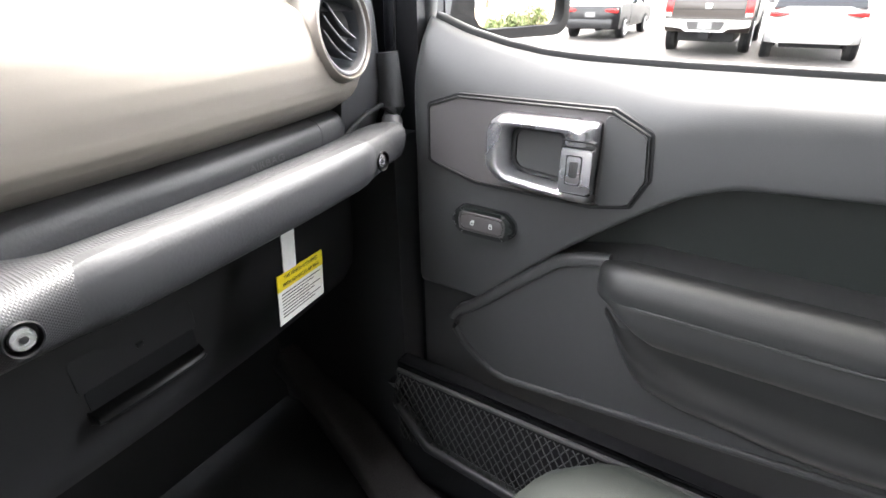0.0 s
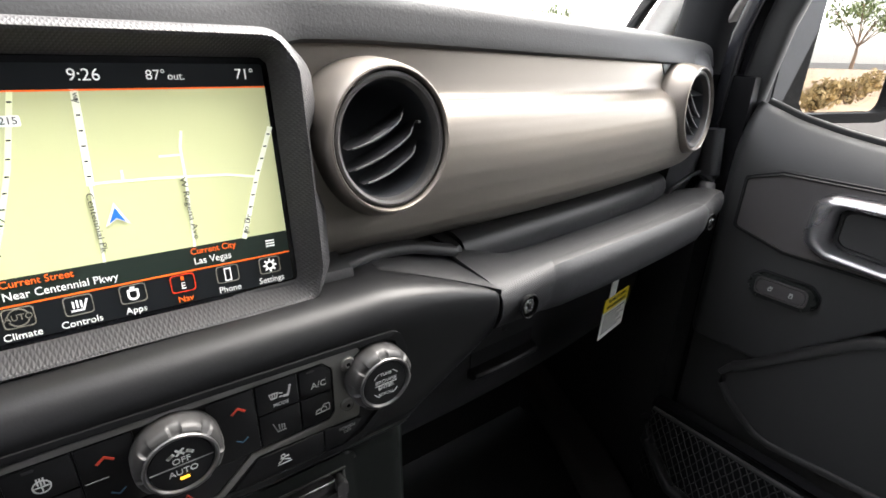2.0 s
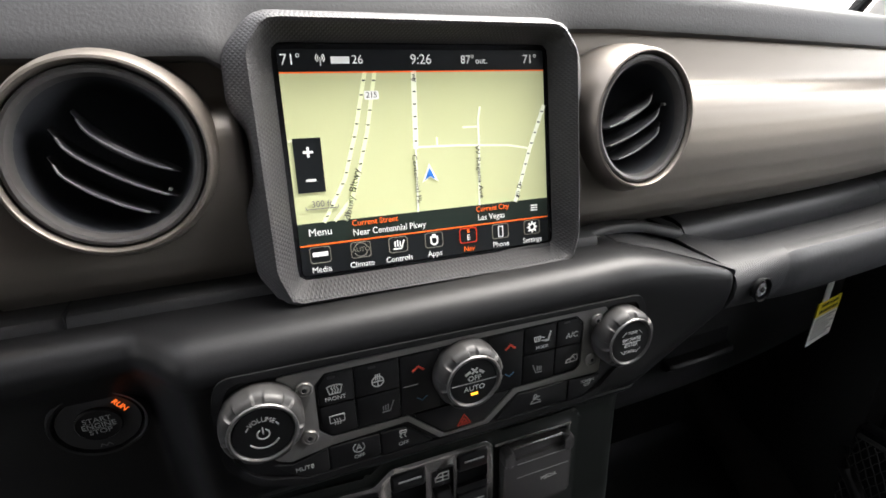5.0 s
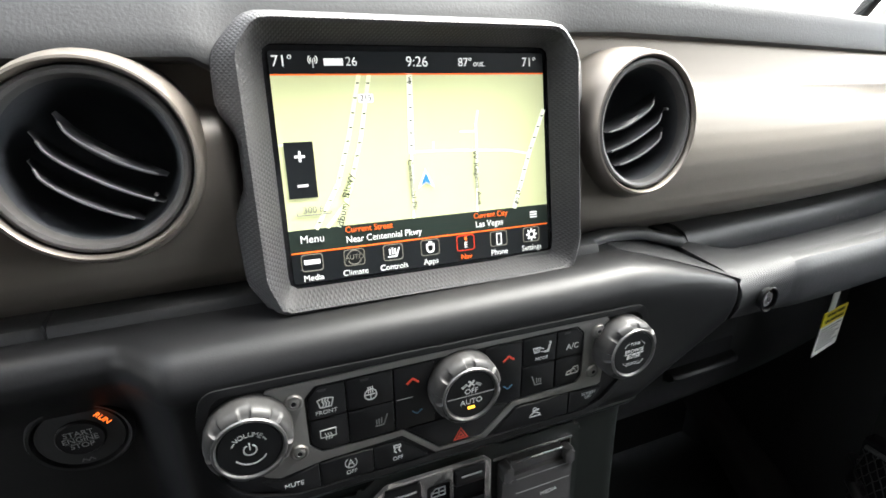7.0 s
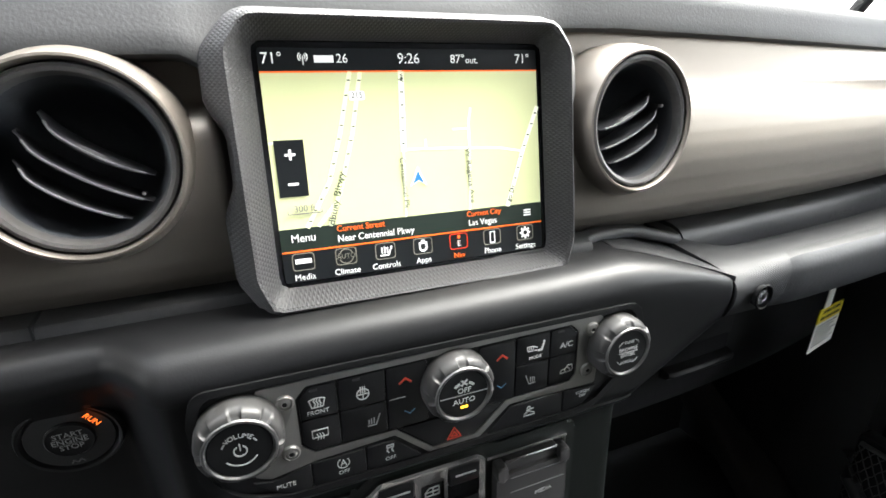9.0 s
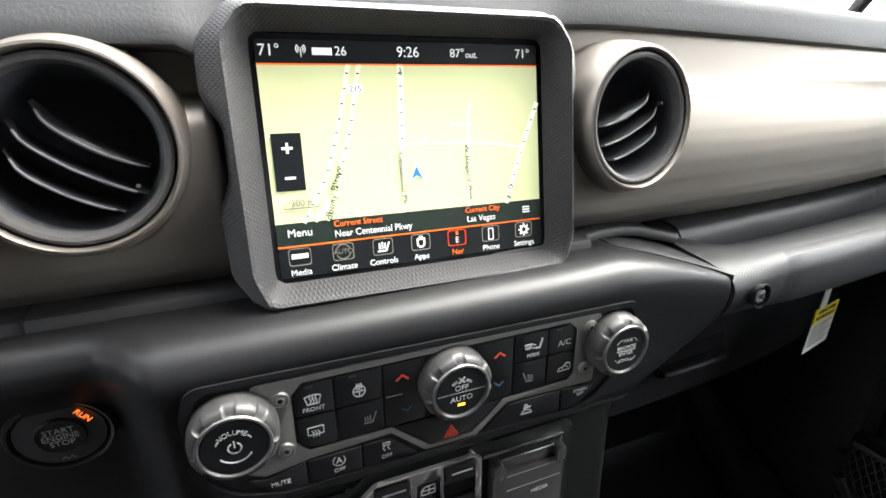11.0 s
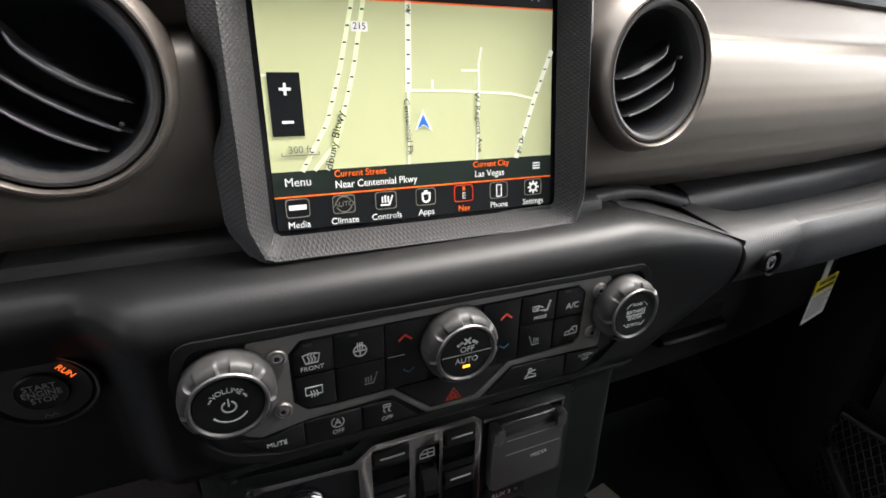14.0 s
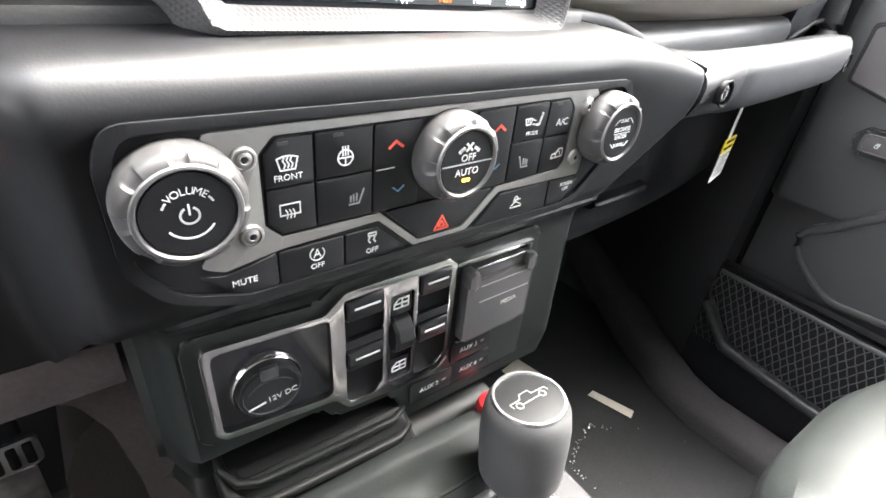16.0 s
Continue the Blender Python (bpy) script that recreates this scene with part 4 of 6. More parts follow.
BUTTON_SHAPES = [("key", [(-0.0872, 1.1390), (-0.0668, 1.1390), (-0.0668, 1.1590), (-0.0815, 1.1590), (-0.0872, 1.1527)]), ("key", rect(-0.0662, -0.0400, 1.1390, 1.1592)), ("key", rect(-0.0394, -0.0150, 1.1172, 1.1592)),
        ("key", [(-0.0872, 1.1240), (-0.0815, 1.1176), (-0.0668, 1.1176), (-0.0668, 1.1384), (-0.0872, 1.1384)]), ("key", rect(-0.0662, -0.0400, 1.1176, 1.1384)),
        ("key", rect(0.0180, 0.0430, 1.1162, 1.1586)), ("key", rect(0.0436, 0.0676, 1.1390, 1.1586)), ("key", [(0.0682, 1.1390), (0.0884, 1.1390), (0.0884, 1.1527), (0.0830, 1.1584), (0.0682, 1.1584)]),
        ("key", rect(0.0436, 0.0676, 1.1164, 1.1384)), ("key", [(0.0682, 1.1170), (0.0848, 1.1176), (0.0884, 1.1220), (0.0884, 1.1384), (0.0682, 1.1384)]),
        ("key", [(-0.0330, 1.1165), (-0.0118, 1.0966), (0.0152, 1.0968), (0.0350, 1.1150), (0.017, 1.1165), (-0.014, 1.1165)]),
        ("key", [(-0.1180, 1.1085), (-0.1060, 1.1045), (-0.0850, 1.1095), (-0.0850, 1.0925), (-0.1000, 1.0925)]),
        ("key", rect(-0.0844, -0.0540, 1.0925, 1.1094)), ("key", [(-0.0534, 1.0925), (-0.0190, 1.0925), (-0.0370, 1.1094), (-0.0534, 1.1094)]),
        ("key", [(0.0235, 1.0925), (0.0805, 1.0925), (0.0805, 1.1096), (0.0410, 1.1096)]), ("key", [(0.0811, 1.0925), (0.0960, 1.0925), (0.1080, 1.1080), (0.0811, 1.1096)])]
key_parts = [part("key", plate(fillet(k, 0.0012, 2), CM, 0.0, 0.0046, 0.0008), BUTTON, climate) for _, k in BUTTON_SHAPES]
top = 0.0047
wavy = [[(x, -0.0022), (x + 0.0006, -0.0008), (x - 0.0004, 0.0008), (x + 0.0002, 0.0022)] for x in (-0.0015, 0, 0.0015)]
icon(shifted([[(-0.0042, 0.0018), (-0.0030, -0.0030), (0.0030, -0.0030), (0.0042, 0.0018)], arc(0, -0.0075, 0.0102, 65, 115)] + wavy, -0.0777, 1.1490), 0.0006, WHITE, key_parts[0], CM, top)
lettering("FRONT", 0.0025, WHITE, key_parts[0], CM, -0.0777, 1.1428, w=top + 0.0002)
icon(shifted([arc(0, 0, 0.0034, 0, 360, 20), [(-0.0034, 0), (0.0034, 0)], [(0, 0), (0, -0.0034)]] + [[(x, 0.001), (x, 0.0048)] for x in (-0.0012, 0, 0.0012)], -0.0530, 1.1470), 0.0006, WHITE, key_parts[1], CM, top)
icon(shifted([[(-0.0034, -0.0014), (0, 0.0014), (0.0034, -0.0014)]], -0.0284, 1.1492), 0.0012, REDP, key_parts[2], CM, top)
icon(shifted([[(-0.0030, 0.0012), (0, -0.0012), (0.0030, 0.0012)]], -0.0264, 1.1272), 0.0008, BLUEP, key_parts[2], CM, top)
icon([[(-0.0380, 1.1383), (-0.0290, 1.1383)]], 0.0005, GREYP, key_parts[2], CM, top)
icon(shifted([[(-0.0042, -0.0018), (0.0042, -0.0018), (0.0042, 0.0030), (-0.0042, 0.0030), (-0.0042, -0.0018)]] + [[(x, -0.0034), (x + 0.0005, -0.0015), (x - 0.0003, 0.0005)] for x in (-0.0015, 0, 0.0015)], -0.0779, 1.1282), 0.0005, WHITE, key_parts[3], CM, top)
seat_icon = [[(-0.0034, -0.0030), (0.0012, -0.0030), (0.0036, 0.0036)], [(-0.0028, -0.0016), (-0.0028, 0.0010)], [(-0.0014, -0.0016), (-0.0014, 0.0014)], [(0, -0.0016), (0.0002, 0.0018)]]
icon(shifted(seat_icon, -0.0479, 1.1276), 0.0007, GREYP, key_parts[4], CM, top)
icon(shifted([[(-0.0034, -0.0014), (0, 0.0014), (0.0034, -0.0014)]], 0.0335, 1.1485), 0.0012, REDP, key_parts[5], CM, top)
icon(shifted([[(-0.0030, 0.0012), (0, -0.0012), (0.0030, 0.0012)]], 0.0335, 1.1275), 0.0008, BLUEP, key_parts[5], CM, top)
icon(shifted([[(-0.0062, 0.0012), (-0.0054, -0.0020), (-0.0022, -0.0020), (-0.0014, 0.0012), (-0.0062, 0.0012)], [(-0.0045, -0.001), (-0.0045, 0.0005)], [(-0.0031, -0.001), (-0.0031, 0.0005)], [(-0.0006, 0.0005), (0.0012, -0.0002)], [(-0.0006, -0.0020), (0.0010, -0.0022)]], 0.0570, 1.1498), 0.0006, WHITE, key_parts[6], CM, top)
icon(shifted([[(0.0020, -0.0026), (0.0044, -0.0026), (0.0056, 0.0018)], [(0.0058, 0.0030), (0.0060, 0.0034)]], 0.0570, 1.1498), 0.0013, WHITE, key_parts[6], CM, top)
lettering("MODE", 0.0022, WHITE, key_parts[6], CM, 0.0570, 1.1428, w=top + 0.0002)
lettering("A/C", 0.0040, WHITE, key_parts[7], CM, 0.0800, 1.1462, w=top + 0.0002)
icon(shifted([[(-p[0], p[1]) for p in line] for line in seat_icon], 0.0545, 1.1268), 0.0007, GREYP, key_parts[8], CM, top)
icon(shifted([[(-0.0046, -0.0018), (-0.0040, 0.0006), (-0.0010, 0.0010), (0.0010, 0.0034), (0.0040, 0.0034), (0.0046, 0.0002), (0.0040, -0.0014), (-0.0046, -0.0018)], arc(0.0005, 0.0, 0.0018, 0, 270)], 0.0815, 1.1268), 0.0006, WHITE, key_parts[9], CM, top)
for u, v in ((-0.0790, 1.1568), (-0.0560, 1.1572), (0.0755, 1.1568)):
    part("indicator", plate(fillet(rect(u - 0.0022, u + 0.0022, v - 0.0007, v + 0.0007), 0.0005), CM, 0.004, top + 0.0002), HARD, climate)
tri = [[(-0.0046, -0.0034), (0.0046, -0.0034), (0, 0.0044), (-0.0046, -0.0034)], [(-0.0020, -0.0019), (0.0020, -0.0019), (0, 0.0014), (-0.0020, -0.0019)]]
icon(shifted(tri, 0.0015, 1.1020), 0.0008, REDP, key_parts[10], CM, top)
lettering("MUTE", 0.0028, WHITE, key_parts[11], CM, -0.0992, 1.1000, w=top + 0.0002)
icon(shifted([arc(0, 0, 0.0034, 120, 400, 18), [(-0.0016, -0.0018), (0, 0.0022), (0.0016, -0.0018)], [(-0.001, -0.0004), (0.001, -0.0004)]], -0.0672, 1.1040), 0.0005, WHITE, key_parts[12], CM, top)
lettering("OFF", 0.0026, WHITE, key_parts[12], CM, -0.0672, 1.0976, w=top + 0.0002)
icon(shifted([[(-0.0020, 0.0014), (0.0020, 0.0014), (0.0020, 0.0030), (-0.0020, 0.0030), (-0.0020, 0.0014)], [(-0.0014, 0.0006), (-0.0020, -0.0008), (-0.0010, -0.0022)], [(0.0014, 0.0006), (0.0008, -0.0008), (0.0018, -0.0022)]], -0.0395, 1.1042), 0.0007, WHITE, key_parts[13], CM, top)
lettering("OFF", 0.0026, WHITE, key_parts[13], CM, -0.0395, 1.0976, w=top + 0.0002)
icon(shifted([[(-0.0040, -0.0030), (0.0042, -0.0030)], [(-0.0036, -0.0018), (-0.0006, 0.0004), (0.0036, -0.0016)], arc(-0.0005, 0.0026, 0.0012, 0, 360, 10), [(-0.0022, 0.0010), (0.0030, 0.0018)]], 0.0548, 1.1020), 0.0006, WHITE, key_parts[14], CM, top)
lettering("SCREEN", 0.0022, WHITE, key_parts[15], CM, 0.0965, 1.1054, w=top + 0.0002)
lettering("OFF", 0.0022, WHITE, key_parts[15], CM, 0.0965, 1.1022, w=top + 0.0002)
for u, v in ((-0.0940, 1.1530), (-0.0942, 1.1205), (0.0995, 1.1530), (0.0980, 1.1225)):
    m = CM @ Matrix.Translation((u, v, 0))
    screw = part("screw", disc_lathe([(0.0050, 0.0038), (0.0050, 0.0050), (0.0044, 0.0058), (0.0036, 0.0060), (0.0033, 0.0054), (0.0026, 0.0060), (0.0016, 0.0062), (0.0013, 0.0058)], m, 20), SATIN, climate)
    part("socket", disc_lathe([(0.0014, 0.0050), (0.0014, 0.0060), (0.0008, 0.0061)], m, 6), DARK, screw)


def knob(u, v, r):
    """Scalloped satin control knob with a flat black face."""
    m = CM @ Matrix.Translation((u, v, 0))

    def scallop(a, i):
        return 1 - (0.0, 0.0, 0.0, 0.03, 0.10, 0.14, 0.12, 0.05, 0.0, 0.0)[i] * smooth((math.cos(8 * a) - 0.25) * 2.6)

    body = part("knob", lathe([(r * 1.14, 0.002), (r * 1.155, 0.0050), (r * 1.15, 0.0120), (r * 1.13, 0.0148), (r * 1.10, 0.0164), (r * 1.06, 0.0174), (r * 1.02, 0.0181), (r * 0.98, 0.0186), (r * 0.93, 0.0188), (r * 0.84, 0.0178)], m, 192, wave=scallop), KNOB, climate, "scalloped satin grey knob with black face")
    part("rim", lathe([(r * 0.955, 0.0186), (r * 0.93, 0.0196), (r * 0.88, 0.0198), (r * 0.845, 0.0192), (r * 0.82, 0.0176)], m, 72), RIMK, body)
    part("face", disc_lathe([(r * 0.825, 0.0160), (r * 0.82, 0.0182), (r * 0.80, 0.0187), (r * 0.6, 0.0187)], m, 56), BUTTON, body)
    return body, m @ Matrix.Translation((0, 0, 0.0189))


def letters_round(words, size, radius, start, step, mat, parent, m):
    for k, c in enumerate(words):
        a = radians(start - step * k)
        lettering(c, size, mat, parent, m, radius * math.cos(a), radius * math.sin(a), math.degrees(a) - 90, 0.0002, name="letter")


vol, m = knob(-0.1172, 1.1425, 0.0188)
letters_round("VOLUME", 0.0026, 0.0088, 129, 15.6, WHITE, vol, m)
icon([arc(0, 0, 0.0030, -240, 60, 16), [(0, 0.0004), (0, 0.0040)], arc(0, 0, 0.0085, 215, 325, 14), arc(0, 0, 0.0088, 140, 153, 3), arc(0, 0, 0.0088, 27, 40, 3)], 0.0007, WHITE, vol, m, 0.0001)
fan, m = knob(0.0018, 1.1405, 0.0186)
icon([[(-0.0145, 0), (0.0145, 0)]], 0.0006, GREYP, fan, m, 0.0001)
lettering("OFF", 0.0034, WHITE, fan, m, 0, 0.0028)
lettering("AUTO", 0.0034, WHITE, fan, m, 0, -0.0042)
icon([[(-0.0016, 0.0064), (0.0016, 0.0096)], [(-0.0016, 0.0096), (0.0016, 0.0064)]], 0.0011, WHITE, fan, m, 0.0001)
icon([arc(0, 0, 0.0082, 132, 112, 4), arc(0, 0, 0.0080, 46, 66, 4)], 0.0016, WHITE, fan, m, 0.0001)
part("indicator", plate(fillet(rect(-0.0022, 0.0022, -0.0090, -0.0075), 0.0004), m, 0, 0.0004), AMBER, fan)
tune, m = knob(0.1180, 1.1395, 0.0186)
lettering("TUNE", 0.0021, WHITE, tune, m, 0, 0.0073)
lettering("BROWSE", 0.0026, WHITE, tune, m, 0, 0.0022)
lettering("ENTER", 0.0026, WHITE, tune, m, 0, -0.0022)
lettering("SCROLL", 0.0021, WHITE, tune, m, 0, -0.0073)
icon([[(-0.0075, 0), (0.0075, 0)], arc(0, 0, 0.0098, 60, 35, 4), arc(0, 0, 0.0098, 120, 145, 4), arc(0, 0, 0.0098, 215, 240, 4), arc(0, 0, 0.0098, 300, 325, 4)], 0.0004, WHITE, tune, m, 0.0001)

# ---- lower switch panel ----
LM = plane((0, -0.0195, 1.04), (1, 0, 0), (0, 0.03, 1))
POLISH = material("polished_chrome", (0.60, 0.59, 0.59), 0.13, 1.0, vary=0.04, bump=0)
FLAP = material("flap_plastic", (0.050, 0.048, 0.048), 0.40, 0.2, vary=0.1, grain=1500, bump=0.06)
switches = thing("switch_panel", (0, -0.02, 0.99), "window switch panel with chrome surround, power socket and media cover", "switch panel")
lipo = fillet([(-0.1275, 0.0210), (-0.060, 0.0165), (-0.046, 0.0270), (0.034, 0.0270), (0.042, 0.0215), (0.106, 0.0225), (0.112, 0.016), (0.110, -0.098), (-0.002, -0.098), (-0.008, -0.078), (-0.052, -0.074), (-0.062, -0.0600), (-0.1275, -0.0530)], 0.007, 4)
part("surround", plate(lipo, LM, -0.006, 0.0035, 0.003, 3), STACK, switches)
ch = fillet([(-0.1205, 0.0140), (-0.0570, 0.0100), (-0.0440, 0.0208), (0.0265, 0.0208), (0.0330, 0.0150), (0.0328, -0.0610), (0.0255, -0.0688), (-0.0100, -0.0700), (-0.0440, -0.0670), (-0.0525, -0.0560), (-0.1150, -0.0490), (-0.1205, -0.0430)], 0.006, 5)
h1 = fillet([(-0.1160, 0.0098), (-0.0538, 0.0062), (-0.0538, -0.0510), (-0.1160, -0.0445)], 0.005, 5)
h2 = fillet([(-0.0452, 0.0160), (-0.0200, 0.0160), (-0.0200, -0.0560), (-0.0265, -0.0640), (-0.0450, -0.0615)], 0.0045, 4)
h3 = fillet([(0.0040, 0.0145), (0.0282, 0.0145), (0.0282, -0.0545), (0.0215, -0.0640), (0.0035, -0.0640)], 0.0045, 4)
h4 = fillet(rect(-0.0155, 0.0012, -0.0605, 0.0075), 0.002, 3)
part("chrome_surround", prism(bmesh.new(), ch, LM, 0.002, 0.0072, 0.0020, 4, [h1, h2, h3, h4]), POLISH, switches, "bright chrome surround of the window switches")
part("socket_plate", plate(h1, LM, 0.0, 0.0048), GLOSS, switches)
SO = LM @ Matrix.Translation((-0.0908, -0.0215, 0))
socket = part("socket_cap", disc_lathe([(0.0172, 0.004), (0.0172, 0.0100), (0.0164, 0.0122), (0.0148, 0.0128), (0.0144, 0.0120)], SO, 48), BUTTON, switches, "round black twelve volt socket cap in a silver ring")
part("ring", lathe([(0.0192, 0.0045), (0.0189, 0.0070), (0.0180, 0.0080), (0.0172, 0.0070)], SO, 48), POLISH, socket)
part("tab", plate(fillet(rect(-0.0045, 0.0045, 0.0095, 0.0168), 0.001), SO, 0.011, 0.0138, 0.0006), HARD, socket)
part("lid_ridge", bar([SO @ Vector((0.0125 * math.cos(q), -0.001 + 0.0085 * math.sin(q), 0.0122)) for q in steps(0.35, 2.8, 10)], (0.0006, 0.0006)), HARD, socket)
lettering("12V DC", 0.0034, WHITE, socket, SO, 0.0055, -0.0045, 4, w=0.0130)
icon([[(-0.0125, -0.0072), (-0.0075, -0.0064)], [(-0.0075, -0.0064), (-0.0040, -0.0056)]], 0.0012, WHITE, socket, SO, 0.0129)
# shallow near-black plate, painted for the shade of deep switch wells
part("switch_well", plate(fillet(rect(-0.0465, 0.0295, -0.0655, 0.0170), 0.003), LM, -0.003, 0.0036), JAMB, switches)
for u0, u1 in ((-0.0448, -0.0206), (0.0044, 0.0278)):
    for v1 in (0.0154, -0.0215):
        secs = []
        for w, v in ((0.0, v1), (0.0080, v1), (0.0094, v1 - 0.0015), (0.0098, v1 - 0.006), (0.0092, v1 - 0.0125), (0.0078, v1 - 0.0148), (0.0055, v1 - 0.0155), (0.0, v1 - 0.0156)):
            secs.append([LM @ Vector((u, v + 0.0006 * (i in (0, 3)), w - 0.0012 * (i in (0, 3)))) for i, u in enumerate((u0, u0 + 0.0012, u1 - 0.0012, u1))])
        sw = part("window_switch", loft(secs, closed=False), BUTTON, switches, "black rocker window switch with white mark")
        part("mark", plate(rect(u0 + 0.0045, u1 - 0.0035, v1 - 0.0062, v1 - 0.0049), LM, 0.0085, 0.0101), WHITE, sw)
        if v1 > 0:
            part("ledge", plate(fillet(rect(u0, u1, v1 - 0.0360, v1 - 0.0295), 0.001), LM, 0.003, 0.0070, 0.002, 3), BUTTON, sw)
part("lock_wheel", disc_lathe([(0.0120, -0.0068), (0.0140, -0.0052), (0.0140, 0.0052), (0.0120, 0.0068)], LM @ Matrix.Translation((-0.0072, -0.0240, 0.0005)) @ Matrix.Rotation(radians(90), 4, "Y"), 40, wave=lambda a, i: 1 + 0.03 * math.cos(12 * a)), BUTTON, switches, "ribbed black thumb wheel between the window switches")
for v in (-0.0012, -0.0520):
    ip = part("icon_plate", plate(fillet(rect(-0.0148, 0.0006, v - 0.0078, v + 0.0078), 0.001), LM, 0.002, 0.0052), GLOSS, switches)
    icon(shifted([[(-0.0050, -0.0030), (-0.0050, 0.0004), (-0.0020, 0.0036), (0.0050, 0.0036), (0.0050, -0.0030), (-0.0050, -0.0030)], [(0.0005, 0.0036), (0.0005, -0.0030)], [(-0.0048, 0.0002), (0.0048, 0.0002)]], -0.007, v), 0.0009, WHITE, ip, LM, 0.0052)
media = part("media_cover", plate(fillet([(0.0398, -0.0500), (0.0988, -0.0478), (0.0985, -0.0010), (0.0398, -0.0020)], 0.003), LM, 0.002, 0.0120, 0.0022, 3), FLAP, switches, "hinged black media port cover with lettering")
part("hinge_bar", plate(fillet(rect(0.0470, 0.0925, -0.0012, 0.0080), 0.0025), LM, 0.002, 0.0090, 0.002), FLAP, media)
part("hinge_rod", plate(rect(0.0485, 0.0915, 0.0068, 0.0080), LM, 0.008, 0.0098, 0.0003), POLISH, media)
for u in (0.0398, 0.0915):
    part("clip", plate(fillet(rect(u, u + 0.0080, -0.006, 0.0078), 0.003), LM, 0.004, 0.0142, 0.0025, 3), FLAP, media)
part("strip", plate(fillet([(0.0345, 0.0112), (0.1015, 0.0112), (0.1015, 0.0135), (0.0345, 0.0142)], 0.0008), LM, 0.002, 0.0066, 0.0008), POLISH, media)
part("strip", plate(rect(0.0995, 0.1012, -0.0500, 0.0115), LM, 0.002, 0.0062, 0.0006), SATIN, media)
part("strip", plate(rect(0.0400, 0.0990, -0.0545, -0.0528), LM, 0.002, 0.0066, 0.0006), POLISH, media)
for v in (-0.0062, -0.0190):
    part("groove", plate(rect(0.0510, 0.0965, v, v + 0.0006), LM, 0.0115, 0.0124), GREYP, media)
lettering("MEDIA", 0.0034, WHITE, media, LM, 0.0790, -0.0266, 3, w=0.0121)
for u, v, s in ((0.0555, -0.0645, "AUX 3"), (0.0575, -0.0845, "AUX 4"), (0.0220, -0.0862, "AUX 2")):
    k = part("aux_switch", plate(fillet(rect(u - 0.0180, u + 0.0180, v - 0.0092, v + 0.0092), 0.002), LM, 0.002, 0.0048, 0.001), BUTTON, switches)
    lettering(s, 0.0040, WHITE, k, LM, u - 0.002, v, w=0.0051)
    part("lamp", plate(rect(u + 0.0095, u + 0.0125, v - 0.0005, v + 0.0015), LM, 0.004, 0.0051), GREYP, k)


# ---- centre console, shifter ----
console = thing("centre_console", (0, -0.1, 0.86), "black centre console with a rubber-lined tray", "console")
TRAY = material("tray_plastic", (0.007, 0.0075, 0.007), 0.34, vary=0.15, bump=0.08, spec=0.2)
front_end = [(0.03, 0.950), (-0.006, 0.9490), (-0.026, 0.9460), (-0.034, 0.940), (-0.039, 0.932), (-0.048, 0.9265), (-0.058, 0.925), (-0.066, 0.919), (-0.070, 0.905), (-0.070, 0.86), (0.03, 0.86)]
secs = [[Vector((x, y, z - (0.032 * smooth((x + 0.004) / 0.014) + 0.05 * max(0.0, x)) * smooth((z - 0.90) / 0.03))) for y, z in front_end] for x in steps(-0.121, -0.02, 8) + steps(-0.01, 0.012, 8) + steps(0.03, 0.088, 4)]
part("tray_body", loft(secs, closed=True), TRAY, console)
part("tray_mat", plate(fillet(rect(-0.112, -0.006, -0.024, -0.004), 0.006), Matrix.Translation((0, 0, 0.9475)), -0.004, 0.0), RUBBER, console)
for dy, dz, r in ((0.0, 0.0, 0.0050), (-0.0085, -0.0090, 0.0060)):
    part("tray_lip", bar([(-0.1205, -0.006 + dy, 0.960 + dz), (-0.1200, -0.020 + dy, 0.957 + dz), (-0.1150, -0.029 + dy, 0.953 + dz), (-0.104, -0.0325 + dy, 0.950 + dz), (-0.055, -0.0325 + dy, 0.9475 + dz), (-0.012, -0.0320 + dy, 0.945 + dz), (-0.002, -0.026 + dy, 0.943 + dz), (0.0, -0.010 + dy, 0.944 + dz)], (r, r)), TRAY, console)
boot = [(-0.040, 0.934), (-0.048, 0.9345), (-0.054, 0.9325), (-0.060, 0.9270), (-0.072, 0.9235), (-0.086, 0.9205), (-0.100, 0.9150), (-0.112, 0.9060), (-0.118, 0.8950), (-0.06, 0.890)]
BOOT = material("boot_leather", (0.006, 0.0078, 0.007), 0.50, vary=0.12, grain=600, bump=0.25, spec=0.14)
part("shifter_boot", loft([[Vector((x, y - 0.004 * math.sin((x + 0.1) * 22), z - 0.20 * max(0.0, x + 0.02) - 0.006 * (1 - smooth((x + 0.118) / 0.02)))) for y, z in boot] for x in steps(-0.118, -0.095, 5) + steps(-0.08, 0.088, 14)], closed=True), BOOT, console, "black leather boot in front of the shifter")
part("boot_seam", bar([(x, -0.0795 - 0.004 * math.sin((x + 0.1) * 22), 0.9225 - 0.20 * max(0.0, x + 0.02)) for x in steps(-0.095, 0.06, 10)], (0.0022, 0.0018)), RUBBER, console)
part("console_top", loft([[Vector((x, y, z)) for y, z in ((-0.07, 0.84), (-0.07, 0.905), (-0.10, 0.905), (-0.8, 0.90), (-0.8, 0.84))] for x in (-0.118, -0.10, 0.075, 0.088)], closed=True), DARK, console)
KNOBL = material("shift_knob_leather", (0.040, 0.040, 0.040), 0.60, vary=0.1, grain=700, bump=0.2, spec=0.25)
shifter = thing("gear_shifter", (0.042, -0.11, 0.91), "leather gear shift knob with satin ring and vehicle emblem", "gear shifter")
